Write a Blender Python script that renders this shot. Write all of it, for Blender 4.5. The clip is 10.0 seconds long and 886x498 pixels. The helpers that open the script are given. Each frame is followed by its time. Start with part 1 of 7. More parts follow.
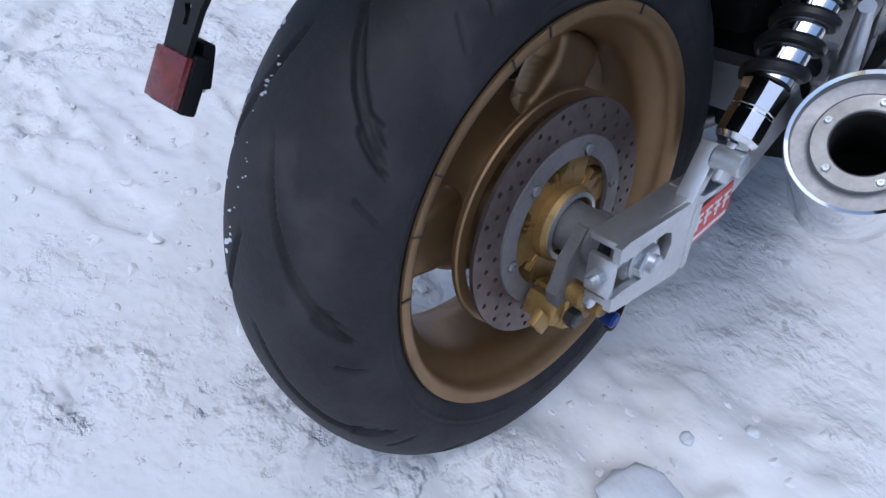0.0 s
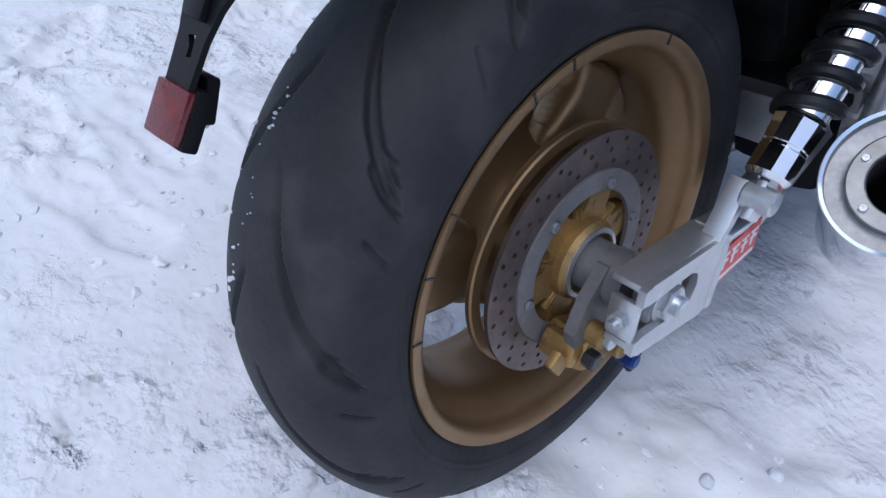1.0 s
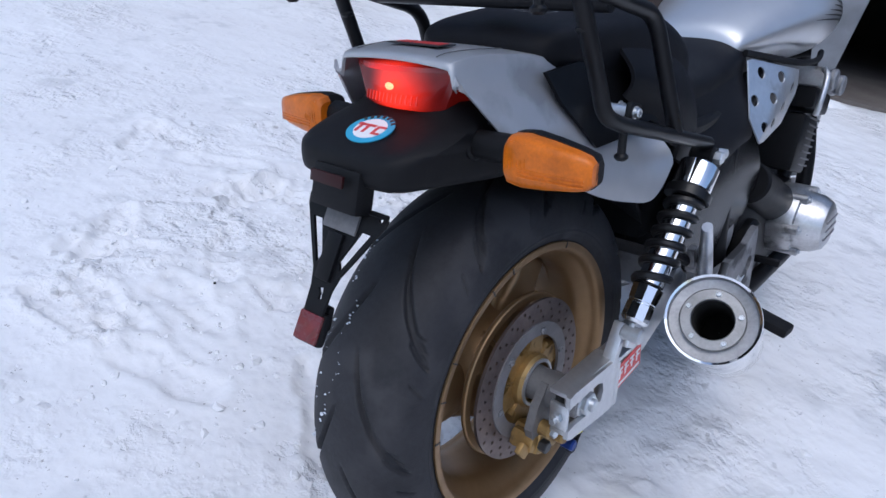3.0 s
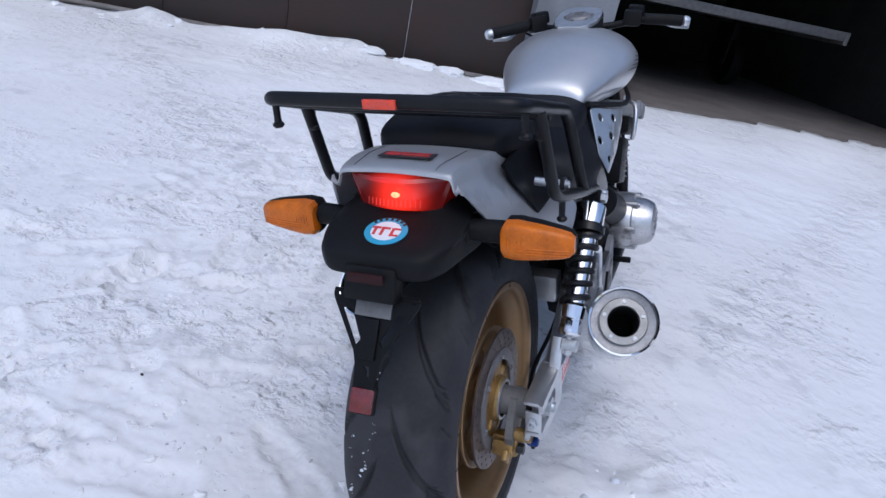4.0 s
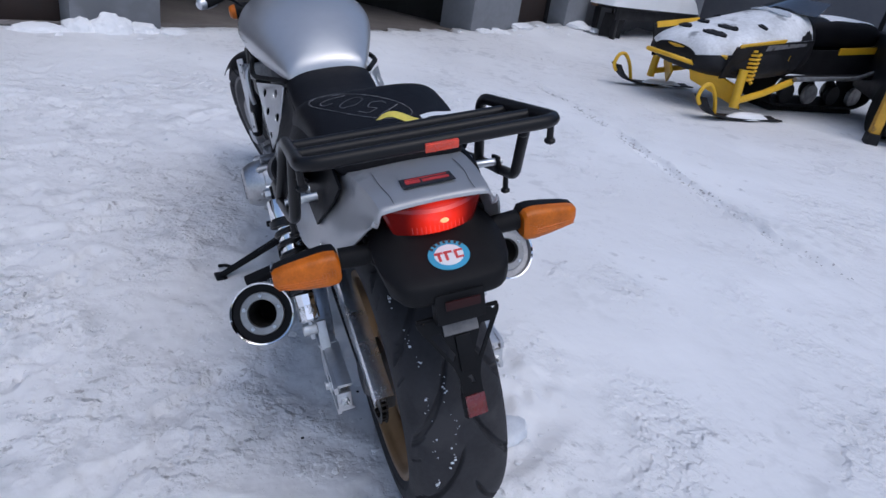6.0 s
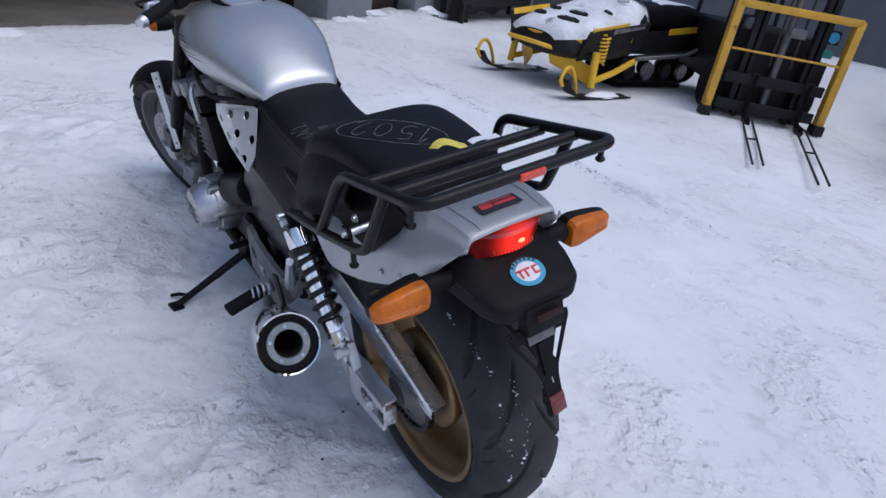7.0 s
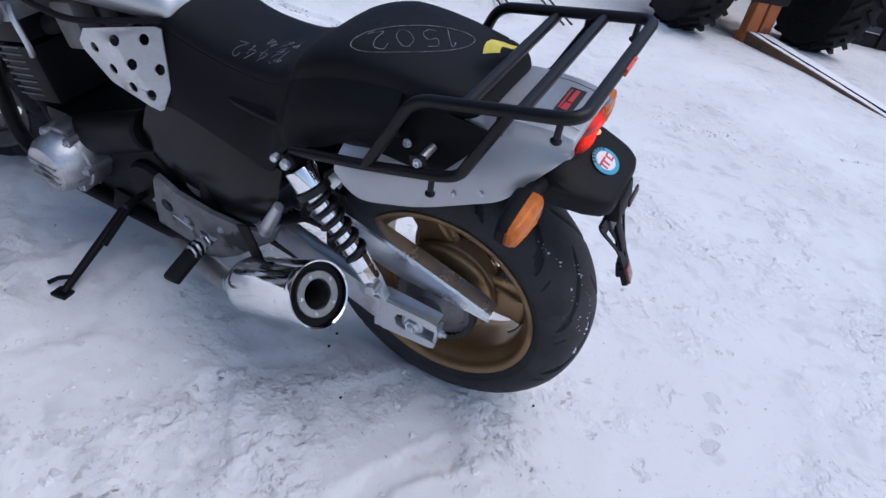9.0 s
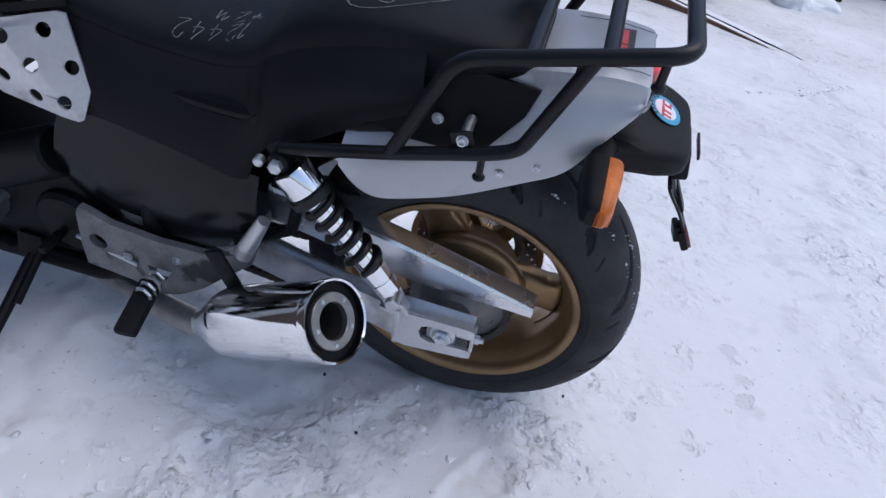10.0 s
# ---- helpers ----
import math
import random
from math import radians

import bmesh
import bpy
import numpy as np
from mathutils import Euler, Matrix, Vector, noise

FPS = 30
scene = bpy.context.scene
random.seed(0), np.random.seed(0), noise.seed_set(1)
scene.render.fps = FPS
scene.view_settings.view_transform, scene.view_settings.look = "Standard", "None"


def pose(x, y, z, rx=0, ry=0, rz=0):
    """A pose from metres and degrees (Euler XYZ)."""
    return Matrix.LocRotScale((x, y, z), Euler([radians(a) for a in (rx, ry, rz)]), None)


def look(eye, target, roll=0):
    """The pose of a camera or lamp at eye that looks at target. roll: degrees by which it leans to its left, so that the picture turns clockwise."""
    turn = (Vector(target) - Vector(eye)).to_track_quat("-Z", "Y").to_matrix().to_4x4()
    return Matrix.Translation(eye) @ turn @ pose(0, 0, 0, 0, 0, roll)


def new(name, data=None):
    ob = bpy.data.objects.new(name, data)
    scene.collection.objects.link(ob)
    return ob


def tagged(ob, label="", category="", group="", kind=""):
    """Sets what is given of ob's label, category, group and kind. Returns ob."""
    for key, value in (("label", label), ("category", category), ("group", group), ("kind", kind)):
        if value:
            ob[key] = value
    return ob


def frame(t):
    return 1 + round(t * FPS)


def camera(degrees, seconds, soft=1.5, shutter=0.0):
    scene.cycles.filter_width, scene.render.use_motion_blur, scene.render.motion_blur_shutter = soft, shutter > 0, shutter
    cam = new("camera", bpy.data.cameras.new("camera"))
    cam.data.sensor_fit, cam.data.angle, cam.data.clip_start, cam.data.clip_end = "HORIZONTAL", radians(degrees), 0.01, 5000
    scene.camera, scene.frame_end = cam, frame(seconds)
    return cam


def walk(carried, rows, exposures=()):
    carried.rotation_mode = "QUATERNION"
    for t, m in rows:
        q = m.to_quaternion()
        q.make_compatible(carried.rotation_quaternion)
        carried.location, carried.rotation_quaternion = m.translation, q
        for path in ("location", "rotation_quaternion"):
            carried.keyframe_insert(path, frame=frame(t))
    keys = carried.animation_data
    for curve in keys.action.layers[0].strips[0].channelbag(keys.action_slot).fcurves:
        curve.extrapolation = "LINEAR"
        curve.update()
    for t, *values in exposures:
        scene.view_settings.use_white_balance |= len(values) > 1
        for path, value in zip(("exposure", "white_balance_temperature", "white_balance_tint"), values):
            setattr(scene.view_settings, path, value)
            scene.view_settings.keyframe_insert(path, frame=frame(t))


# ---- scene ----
cam = camera(69.00, 10.0)
# The motorcycle's own frame: x to its right, y ahead, z up, origin under the rear axle.
# It leans to its left on the side stand, on a yard that rises gently towards the building.
UP = Vector((0.2185, 0.09, 0.9686)).normalized()
AHEAD = (Vector((0, 1, 0)) - UP * UP.y).normalized()
RIGHT = AHEAD.cross(UP)
BIKE = Matrix((RIGHT, AHEAD, UP)).to_4x4()

PATH = [
    (0, (0.4245, -0.5036, 0.7128), (-0.1637, 0.0590, 0.1319), 1.13),
    (0.5, (0.3940, -0.4884, 0.7094), (-0.1990, 0.0720, 0.1312), 1.19),
    (1, (0.3931, -0.4814, 0.7144), (-0.2127, 0.0790, 0.1496), 1.50),
    (1.5, (0.3967, -0.4782, 0.7227), (-0.2120, 0.0864, 0.1654), 1.35),
    (2, (0.4396, -0.5251, 0.7647), (-0.1897, 0.0522, 0.2445), 1.03),
    (2.5, (0.5285, -0.6282, 0.8483), (-0.1146, -0.0125, 0.3931), -0.50),
    (3, (0.5663, -0.7334, 0.9517), (-0.0484, -0.0593, 0.5421), -0.76),
    (4.5, (0.2666, -1.0484, 1.1783), (0.0633, -0.1709, 0.7439), -4.46),
    (5, (0.0934, -1.0176, 1.2215), (0.0384, -0.1354, 0.7540), -4.53),
    (5.5, (-0.0784, -1.0031, 1.2695), (0.0219, -0.1432, 0.7689), -2.56),
    (6, (-0.2693, -1.0150, 1.3379), (-0.0032, -0.2295, 0.7791), -2.27),
    (7.3, (-0.7018, -0.8151, 1.4544), (-0.1943, -0.1870, 0.8646), 2.00),
    (7.5, (-0.7624, -0.7899, 1.4673), (-0.2286, -0.1964, 0.8648), 2.57),
    (8, (-0.8499, -0.6554, 1.4573), (-0.2781, -0.1579, 0.8050), 3.88),
    (8.5, (-0.9068, -0.5191, 1.4371), (-0.3099, -0.1166, 0.7430), 5.47),
    (9, (-0.9650, -0.3587, 1.4318), (-0.3104, -0.0885, 0.7257), 8.89),
    (9.5, (-0.9333, -0.2052, 1.3654), (-0.2653, -0.0276, 0.6427), 11.13),
    (10, (-0.8943, -0.0832, 1.2729), (-0.1984, 0.0272, 0.5633), 9.30),
]
EXPOSURE = [(0.0, 0.18, 5620, 8), (2.5, 0.28, 5700, 8), (4.4, 0.10, 5800, 10), (6.0, -0.07, 5850, 10), (8.0, 0.12, 5900, 10), (10.0, 0.20, 5960, 10)]
walk(cam, [(t, BIKE @ look(e, g, r)) for t, e, g, r in PATH], EXPOSURE)

# ---- light: low winter overcast ----
world = bpy.data.worlds.new("overcast_sky")
scene.world = world
world.use_nodes = True
wn = world.node_tree
sky = wn.nodes.new("ShaderNodeTexSky")
sky.sky_type = "NISHITA"
sky.sun_disc = False
sky.sun_elevation = radians(62)
sky.sun_rotation = radians(166)
sky.air_density, sky.dust_density, sky.ozone_density = 1.0, 3.0, 1.5
wn.links.new(sky.outputs[0], wn.nodes["Background"].inputs[0])
wn.nodes["Background"].inputs[1].default_value = 0.14
sun_data = bpy.data.lights.new("sun", "SUN")
sun_data.energy, sun_data.angle, sun_data.color = 0.62, radians(65), (1.0, 0.97, 0.93)
sun = new("sun", sun_data)
sun.matrix_world = look((0.7, -2.8, 8.0), (0, 0, 0))


# ---- materials ----
def mat(name, color, rough=0.5, metal=0.0, vary=0.15, scale=8.0, bump=0.0, bump_scale=120.0, color2=None, coat=0.0,
        spots=None, spot_scale=6.0, spot_at=0.6, spot_rough=0.9, glow=None, glow_power=0.0, transmission=0.0, clear=0.0, spec=0.5):
    """A principled material with mottling at two scales, a fine relief, and optional dirt or frost with its own shape."""
    m = bpy.data.materials.new(name)
    m.use_nodes = True
    nt = m.node_tree
    b = nt.nodes["Principled BSDF"]
    b.inputs["Metallic"].default_value = metal
    b.inputs["Coat Weight"].default_value = coat
    b.inputs["Coat Roughness"].default_value = 0.08
    b.inputs["Specular IOR Level"].default_value = spec
    b.inputs["Transmission Weight"].default_value = transmission
    tc = nt.nodes.new("ShaderNodeTexCoord")

    def noise_node(s, detail=6.0):
        n = nt.nodes.new("ShaderNodeTexNoise")
        n.inputs["Scale"].default_value = s
        n.inputs["Detail"].default_value = detail
        nt.links.new(tc.outputs["Object"], n.inputs["Vector"])
        return n

    c2 = color2 or tuple(max(0.0, c * (1 - vary)) for c in color)
    c1 = color if color2 else tuple(min(1.0, c * (1 + vary)) for c in color)
    big, fine = noise_node(scale), noise_node(scale * 9, 3.0)
    add = nt.nodes.new("ShaderNodeMath")
    add.operation = "MULTIPLY_ADD"
    nt.links.new(fine.outputs["Fac"], add.inputs[0])
    add.inputs[1].default_value = 0.4
    nt.links.new(big.outputs["Fac"], add.inputs[2])
    ramp = nt.nodes.new("ShaderNodeMapRange")
    ramp.inputs[1].default_value, ramp.inputs[2].default_value = 0.5, 0.95
    nt.links.new(add.outputs[0], ramp.inputs[0])
    mix = nt.nodes.new("ShaderNodeMix")
    mix.data_type = "RGBA"
    mix.inputs[6].default_value, mix.inputs[7].default_value = (*c1, 1), (*c2, 1)
    nt.links.new(ramp.outputs[0], mix.inputs[0])
    out_color = mix.outputs[2]
    rr = nt.nodes.new("ShaderNodeMapRange")
    rr.inputs[3].default_value, rr.inputs[4].default_value = max(0.02, rough * 0.8), min(1.0, rough * 1.2)
    nt.links.new(add.outputs[0], rr.inputs[0])
    out_rough = rr.outputs[0]
    if spots:
        sn = noise_node(spot_scale, 9.0)
        sr = nt.nodes.new("ShaderNodeMapRange")
        sr.inputs[1].default_value, sr.inputs[2].default_value = spot_at, spot_at + 0.08
        nt.links.new(sn.outputs["Fac"], sr.inputs[0])
        m2 = nt.nodes.new("ShaderNodeMix")
        m2.data_type = "RGBA"
        m2.inputs[7].default_value = (*spots, 1)
        nt.links.new(sr.outputs[0], m2.inputs[0])
        nt.links.new(out_color, m2.inputs[6])
        out_color = m2.outputs[2]
        m3 = nt.nodes.new("ShaderNodeMix")
        nt.links.new(sr.outputs[0], m3.inputs[0])
        nt.links.new(out_rough, m3.inputs[2])
        m3.inputs[3].default_value = spot_rough
        out_rough = m3.outputs[0]
    nt.links.new(out_color, b.inputs["Base Color"])
    nt.links.new(out_rough, b.inputs["Roughness"])
    if bump:
        bn = noise_node(bump_scale, 4.0)
        bp = nt.nodes.new("ShaderNodeBump")
        bp.inputs["Strength"].default_value = bump
        bp.inputs["Distance"].default_value = 0.002
        nt.links.new(bn.outputs["Fac"], bp.inputs["Height"])
        nt.links.new(bp.outputs[0], b.inputs["Normal"])
    if glow:
        b.inputs["Emission Color"].default_value = (*glow, 1)
        b.inputs["Emission Strength"].default_value = glow_power
    if clear:
        b.inputs["Alpha"].default_value = 1 - clear
    return m


RUBBER = mat("tyre_rubber", (0.022, 0.022, 0.025), 0.6, vary=0.25, scale=14, bump=0.25, bump_scale=300,
             spots=(0.046, 0.045, 0.048), spot_scale=9, spot_at=0.56, spot_rough=0.9, spec=0.30)
RUBBER_SMALL = mat("black_rubber", (0.009, 0.009, 0.010), 0.6, bump=0.1, spec=0.16)
GOLD = mat("gold_wheel_paint", (0.27, 0.168, 0.082), 0.34, 0.65, vary=0.14, scale=7, bump=0.05, bump_scale=400,
           spots=(0.22, 0.145, 0.075), spot_scale=5, spot_at=0.56, spot_rough=0.65)
GOLD_DARK = mat("gold_brake_paint", (0.31, 0.195, 0.07), 0.4, 0.6, vary=0.25, scale=25, bump=0.1,
                spots=(0.14, 0.1, 0.06), spot_scale=30, spot_at=0.6)
DISC_STEEL = mat("brake_disc_steel", (0.20, 0.16, 0.145), 0.42, 0.8, vary=0.3, scale=14, bump=0.06, color2=(0.11, 0.085, 0.08))
CARRIER = mat("disc_carrier_alloy", (0.22, 0.21, 0.215), 0.5, 0.5, vary=0.15, scale=30, bump=0.08)
ALLOY = mat("brushed_alloy", (0.62, 0.63, 0.65), 0.36, 0.9, vary=0.12, scale=12, bump=0.08, bump_scale=500,
            spots=(0.42, 0.42, 0.43), spot_scale=12, spot_at=0.62, spot_rough=0.6)
ALLOY_DULL = mat("cast_alloy", (0.33, 0.33, 0.34), 0.46, 0.8, vary=0.25, scale=20, bump=0.2, bump_scale=250,
                 spots=(0.16, 0.155, 0.15), spot_scale=14, spot_at=0.6, spot_rough=0.8)
HANGER = mat("scuffed_grey_casting", (0.21, 0.21, 0.22), 0.5, 0.6, vary=0.3, scale=18, bump=0.2, bump_scale=200,
             spots=(0.05, 0.05, 0.055), spot_scale=14, spot_at=0.55, spot_rough=0.6)
STEEL_GREY = mat("grey_steel", (0.17, 0.165, 0.165), 0.55, 0.5, vary=0.2, scale=20, bump=0.1)
CHROME = mat("chrome", (0.86, 0.87, 0.89), 0.07, 1.0, vary=0.04, scale=20, bump=0.02,
             spots=(0.6, 0.6, 0.6), spot_scale=24, spot_at=0.66, spot_rough=0.35)
BOLT = mat("zinc_bolt", (0.6, 0.62, 0.64), 0.3, 0.9, vary=0.15, scale=60)
BLACK_PAINT = mat("black_frame_paint", (0.005, 0.005, 0.006), 0.40, vary=0.2, scale=10, bump=0.04, spec=0.16)
BLACK_TUBE = mat("black_powder_coat", (0.007, 0.007, 0.008), 0.32, vary=0.2, scale=14, bump=0.08, bump_scale=400, spec=0.25)
BLACK_PLASTIC = mat("black_grained_plastic", (0.007, 0.007, 0.008), 0.5, vary=0.2, scale=9, bump=0.25, bump_scale=600, spec=0.16)
GLOSS_BLACK = mat("glossy_black_panel", (0.006, 0.006, 0.007), 0.2, vary=0.2, scale=9, bump=0.03, spec=0.28)
# soot in the exhaust outlets, and the painted shade of the shock cups' holes
DARK_HOLE = mat("soot_and_hole_shade", (0.012, 0.011, 0.01), 0.9, vary=0.3, scale=30)
SEAT_VINYL = mat("black_seat_vinyl", (0.006, 0.006, 0.008), 0.5, vary=0.2, scale=6, bump=0.35, bump_scale=700, spec=0.17)
CHALK = mat("chalk_marking", (0.30, 0.30, 0.32), 0.95, vary=0.4, scale=60, color2=(0.03, 0.03, 0.033))
SILVER = mat("silver_paint", (0.52, 0.525, 0.54), 0.31, 0.7, vary=0.05, scale=4, coat=0.25)
SILVER_WORN = mat("silver_paint_scuffed", (0.45, 0.455, 0.47), 0.36, 0.5, vary=0.06, scale=4, coat=0.2,
                  spots=(0.32, 0.325, 0.34), spot_scale=7, spot_at=0.62, spot_rough=0.6)
AMBER = mat("amber_lens", (0.52, 0.125, 0.004), 0.28, vary=0.3, scale=30, coat=0.1, bump=0.0, spec=0.3)
RED_LENS = mat("red_lens", (0.13, 0.007, 0.007), 0.2, vary=0.2, scale=14, coat=0.15, glow=(1.0, 0.03, 0.012), glow_power=0.1)


def light_up(m, centre, reach, power, rest):
    """The lens glows where the bulb behind it is near."""
    nt = m.node_tree
    tc = nt.nodes.new("ShaderNodeTexCoord")
    d = nt.nodes.new("ShaderNodeVectorMath")
    d.operation = "DISTANCE"
    d.inputs[1].default_value = centre
    nt.links.new(tc.outputs["Object"], d.inputs[0])
    r = nt.nodes.new("ShaderNodeMapRange")
    r.interpolation_type = "SMOOTHERSTEP"
    r.inputs[1].default_value, r.inputs[2].default_value = 0.0, reach
    r.inputs[3].default_value, r.inputs[4].default_value = power, rest
    nt.links.new(d.outputs["Value"], r.inputs[0])
    nt.links.new(r.outputs[0], nt.nodes["Principled BSDF"].inputs["Emission Strength"])


light_up(RED_LENS, (0.006, -0.208, 0.812), 0.068, 1.15, 0.03)
BULB = mat("bulb", (0.8, 0.2, 0.1), 0.3, glow=(1.0, 0.30, 0.12), glow_power=1.8)
RED_REFLECTOR = mat("red_reflector", (0.13, 0.012, 0.014), 0.25, vary=0.3, scale=90, coat=0.4)
RACK_REFLECTOR = mat("orange_red_reflector", (0.70, 0.06, 0.025), 0.25, vary=0.25, scale=90, coat=0.4)
DIM_RED = mat("dim_red_lens", (0.022, 0.0035, 0.004), 0.35, spec=0.25)
STICKER_BLUE = mat("sticker_blue", (0.045, 0.33, 0.52), 0.4, vary=0.08)
STICKER_WHITE = mat("sticker_white", (0.75, 0.76, 0.78), 0.4, vary=0.06)
STICKER_RED = mat("sticker_red", (0.60, 0.05, 0.05), 0.4, vary=0.1, scale=30)
STICKER_DARK = mat("sticker_dark", (0.02, 0.02, 0.022), 0.35)
END_RING = mat("dull_end_ring", (0.29, 0.285, 0.28), 0.36, 0.85, vary=0.2, scale=25, bump=0.08)
ENGINE_ALLOY = mat("engine_cover_alloy", (0.50, 0.50, 0.51), 0.28, 0.9, vary=0.25, scale=16, bump=0.2, bump_scale=200,
                   spots=(0.10, 0.097, 0.095), spot_scale=11, spot_at=0.56, spot_rough=0.7)
ANODISED_BLUE = mat("blue_anodised", (0.02, 0.05, 0.22), 0.3, 0.7)
YELLOW_TAG = mat("yellow_tag", (0.75, 0.62, 0.10), 0.5, vary=0.15, scale=30)
BRAKE_HOSE_GREEN = mat("yellow_green_cap", (0.62, 0.60, 0.08), 0.5)
SPRING_BLACK = mat("spring_black", (0.008, 0.008, 0.009), 0.3, spec=0.35)
FIN = mat("engine_fin_edges", (0.12, 0.12, 0.125), 0.4, 0.6, vary=0.3, scale=30)
POLISHED = mat("polished_alloy", (0.84, 0.85, 0.87), 0.24, 0.95, vary=0.08, scale=14, bump=0.05, bump_scale=400)
CHAIN = mat("oiled_chain", (0.05, 0.045, 0.04), 0.45, 0.8, vary=0.3, scale=80)


def snow_material():
    m = bpy.data.materials.new("trodden_snow")
    m.use_nodes = True
    nt = m.node_tree
    b = nt.nodes["Principled BSDF"]
    b.inputs["Roughness"].default_value = 0.75
    b.inputs["Subsurface Weight"].default_value = 0.0
    geo = nt.nodes.new("ShaderNodeNewGeometry")

    def tex(scale, detail, rough=0.55):
        n = nt.nodes.new("ShaderNodeTexNoise")
        n.inputs["Scale"].default_value, n.inputs["Detail"].default_value = scale, detail
        n.inputs["Roughness"].default_value = rough
        nt.links.new(geo.outputs["Position"], n.inputs["Vector"])
        return n

    def span(src, lo, hi):
        r = nt.nodes.new("ShaderNodeMapRange")
        r.inputs[1].default_value, r.inputs[2].default_value = lo, hi
        nt.links.new(src, r.inputs[0])
        return r.outputs[0]

    def blend(fac, a, bcol):
        x = nt.nodes.new("ShaderNodeMix")
        x.data_type = "RGBA"
        nt.links.new(fac, x.inputs[0])
        if isinstance(a, tuple):
            x.inputs[6].default_value = (*a, 1)
        else:
            nt.links.new(a, x.inputs[6])
        x.inputs[7].default_value = (*bcol, 1)
        return x.outputs[2]

    def times(p, q):
        x = nt.nodes.new("ShaderNodeMath")
        x.operation = "MULTIPLY"
        nt.links.new(p, x.inputs[0])
        nt.links.new(q, x.inputs[1])
        return x.outputs[0]

    base = blend(span(tex(1.1, 6).outputs["Fac"], 0.35, 0.7), (0.83, 0.835, 0.85), (0.76, 0.77, 0.79))
    # greyer, dirt-flecked where people pass: left of the parked motorcycle and before the doors
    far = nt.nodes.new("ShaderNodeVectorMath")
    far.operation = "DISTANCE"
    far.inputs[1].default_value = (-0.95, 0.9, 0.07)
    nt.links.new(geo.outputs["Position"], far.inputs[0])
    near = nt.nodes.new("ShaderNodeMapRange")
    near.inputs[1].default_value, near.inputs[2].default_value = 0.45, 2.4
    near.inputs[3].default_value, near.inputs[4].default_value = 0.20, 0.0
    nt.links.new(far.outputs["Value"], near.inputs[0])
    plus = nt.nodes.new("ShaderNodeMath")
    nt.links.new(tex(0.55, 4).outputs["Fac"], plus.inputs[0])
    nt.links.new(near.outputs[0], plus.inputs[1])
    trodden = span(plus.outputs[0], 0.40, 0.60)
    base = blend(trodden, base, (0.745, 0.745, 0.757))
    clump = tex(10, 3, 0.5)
    # shade in the hollows between clumps, put into the colour
    hollow_shade = span(clump.outputs["Fac"], 0.50, 0.40)
    base = blend(times(times(trodden, span(tex(2.6, 5, 0.6).outputs["Fac"], 0.48, 0.62)), hollow_shade), base, (0.60, 0.605, 0.62))
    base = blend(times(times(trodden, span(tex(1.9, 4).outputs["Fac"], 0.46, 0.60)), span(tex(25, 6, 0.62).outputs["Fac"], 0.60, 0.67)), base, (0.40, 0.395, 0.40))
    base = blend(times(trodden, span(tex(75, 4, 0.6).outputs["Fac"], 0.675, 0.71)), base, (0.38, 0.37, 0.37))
    base = blend(span(tex(48, 6, 0.6).outputs["Fac"], 0.735, 0.765), base, (0.30, 0.29, 0.29))
    # dents sink in the relief below; their shade is also put into the colour
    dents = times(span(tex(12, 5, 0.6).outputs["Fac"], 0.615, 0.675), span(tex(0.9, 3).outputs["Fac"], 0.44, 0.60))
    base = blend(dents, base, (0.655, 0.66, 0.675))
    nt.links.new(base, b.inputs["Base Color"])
    # relief: broken crust in patches, soft swells, fine grain
    patch = span(tex(2.1, 4, 0.55).outputs["Fac"], 0.47, 0.62)
    prev = None
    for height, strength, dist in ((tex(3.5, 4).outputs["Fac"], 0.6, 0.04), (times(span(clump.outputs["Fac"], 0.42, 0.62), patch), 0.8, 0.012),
                                   (times(span(tex(27, 3, 0.5).outputs["Fac"], 0.46, 0.62), patch), 0.8, 0.006), (dents, 0.55, 0.008), (tex(80, 4, 0.55).outputs["Fac"], 0.25, 0.003)):
        bp = nt.nodes.new("ShaderNodeBump")
        bp.inputs["Strength"].default_value, bp.inputs["Distance"].default_value = strength, dist
        nt.links.new(height, bp.inputs["Height"])
        bp.invert = height == dents
        if prev:
            nt.links.new(prev, bp.inputs["Normal"])
        prev = bp.outputs[0]
    nt.links.new(prev, b.inputs["Normal"])
    return m


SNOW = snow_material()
FRESH_SNOW = mat("fresh_snow", (0.84, 0.85, 0.87), 0.8, vary=0.04, scale=3, bump=0.3, bump_scale=60)
HOOD_SNOW = mat("hood_dusted_with_snow", (0.70, 0.71, 0.73), 0.6, vary=0.25, scale=4, bump=0.2, bump_scale=60, spots=(0.28, 0.285, 0.30), spot_scale=5, spot_at=0.58, spot_rough=0.4)
DIRTY_SNOW = mat("dirty_snow", (0.42, 0.415, 0.42), 0.85, vary=0.3, scale=30, bump=0.3)
ICE = mat("ice_lump", (0.62, 0.65, 0.70), 0.35, vary=0.1, scale=20, bump=0.3)
CONCRETE = mat("grey_concrete_plaster", (0.20, 0.21, 0.23), 0.9, vary=0.12, scale=2.0, bump=0.4, bump_scale=40,
               spots=(0.15, 0.157, 0.17), spot_scale=1.3, spot_at=0.58)
GREY_CLADDING = mat("grey_wall_sheet", (0.125, 0.13, 0.145), 0.6, vary=0.1, scale=1.2, bump=0.1, bump_scale=20)
DOOR_BROWN = mat("dark_brown_door", (0.022, 0.017, 0.016), 0.6, vary=0.3, scale=1.5, bump=0.1, color2=(0.036, 0.019, 0.014))
RUSTY_RAIL = mat("door_rail", (0.22, 0.2, 0.19), 0.6, 0.3, vary=0.3, scale=9)
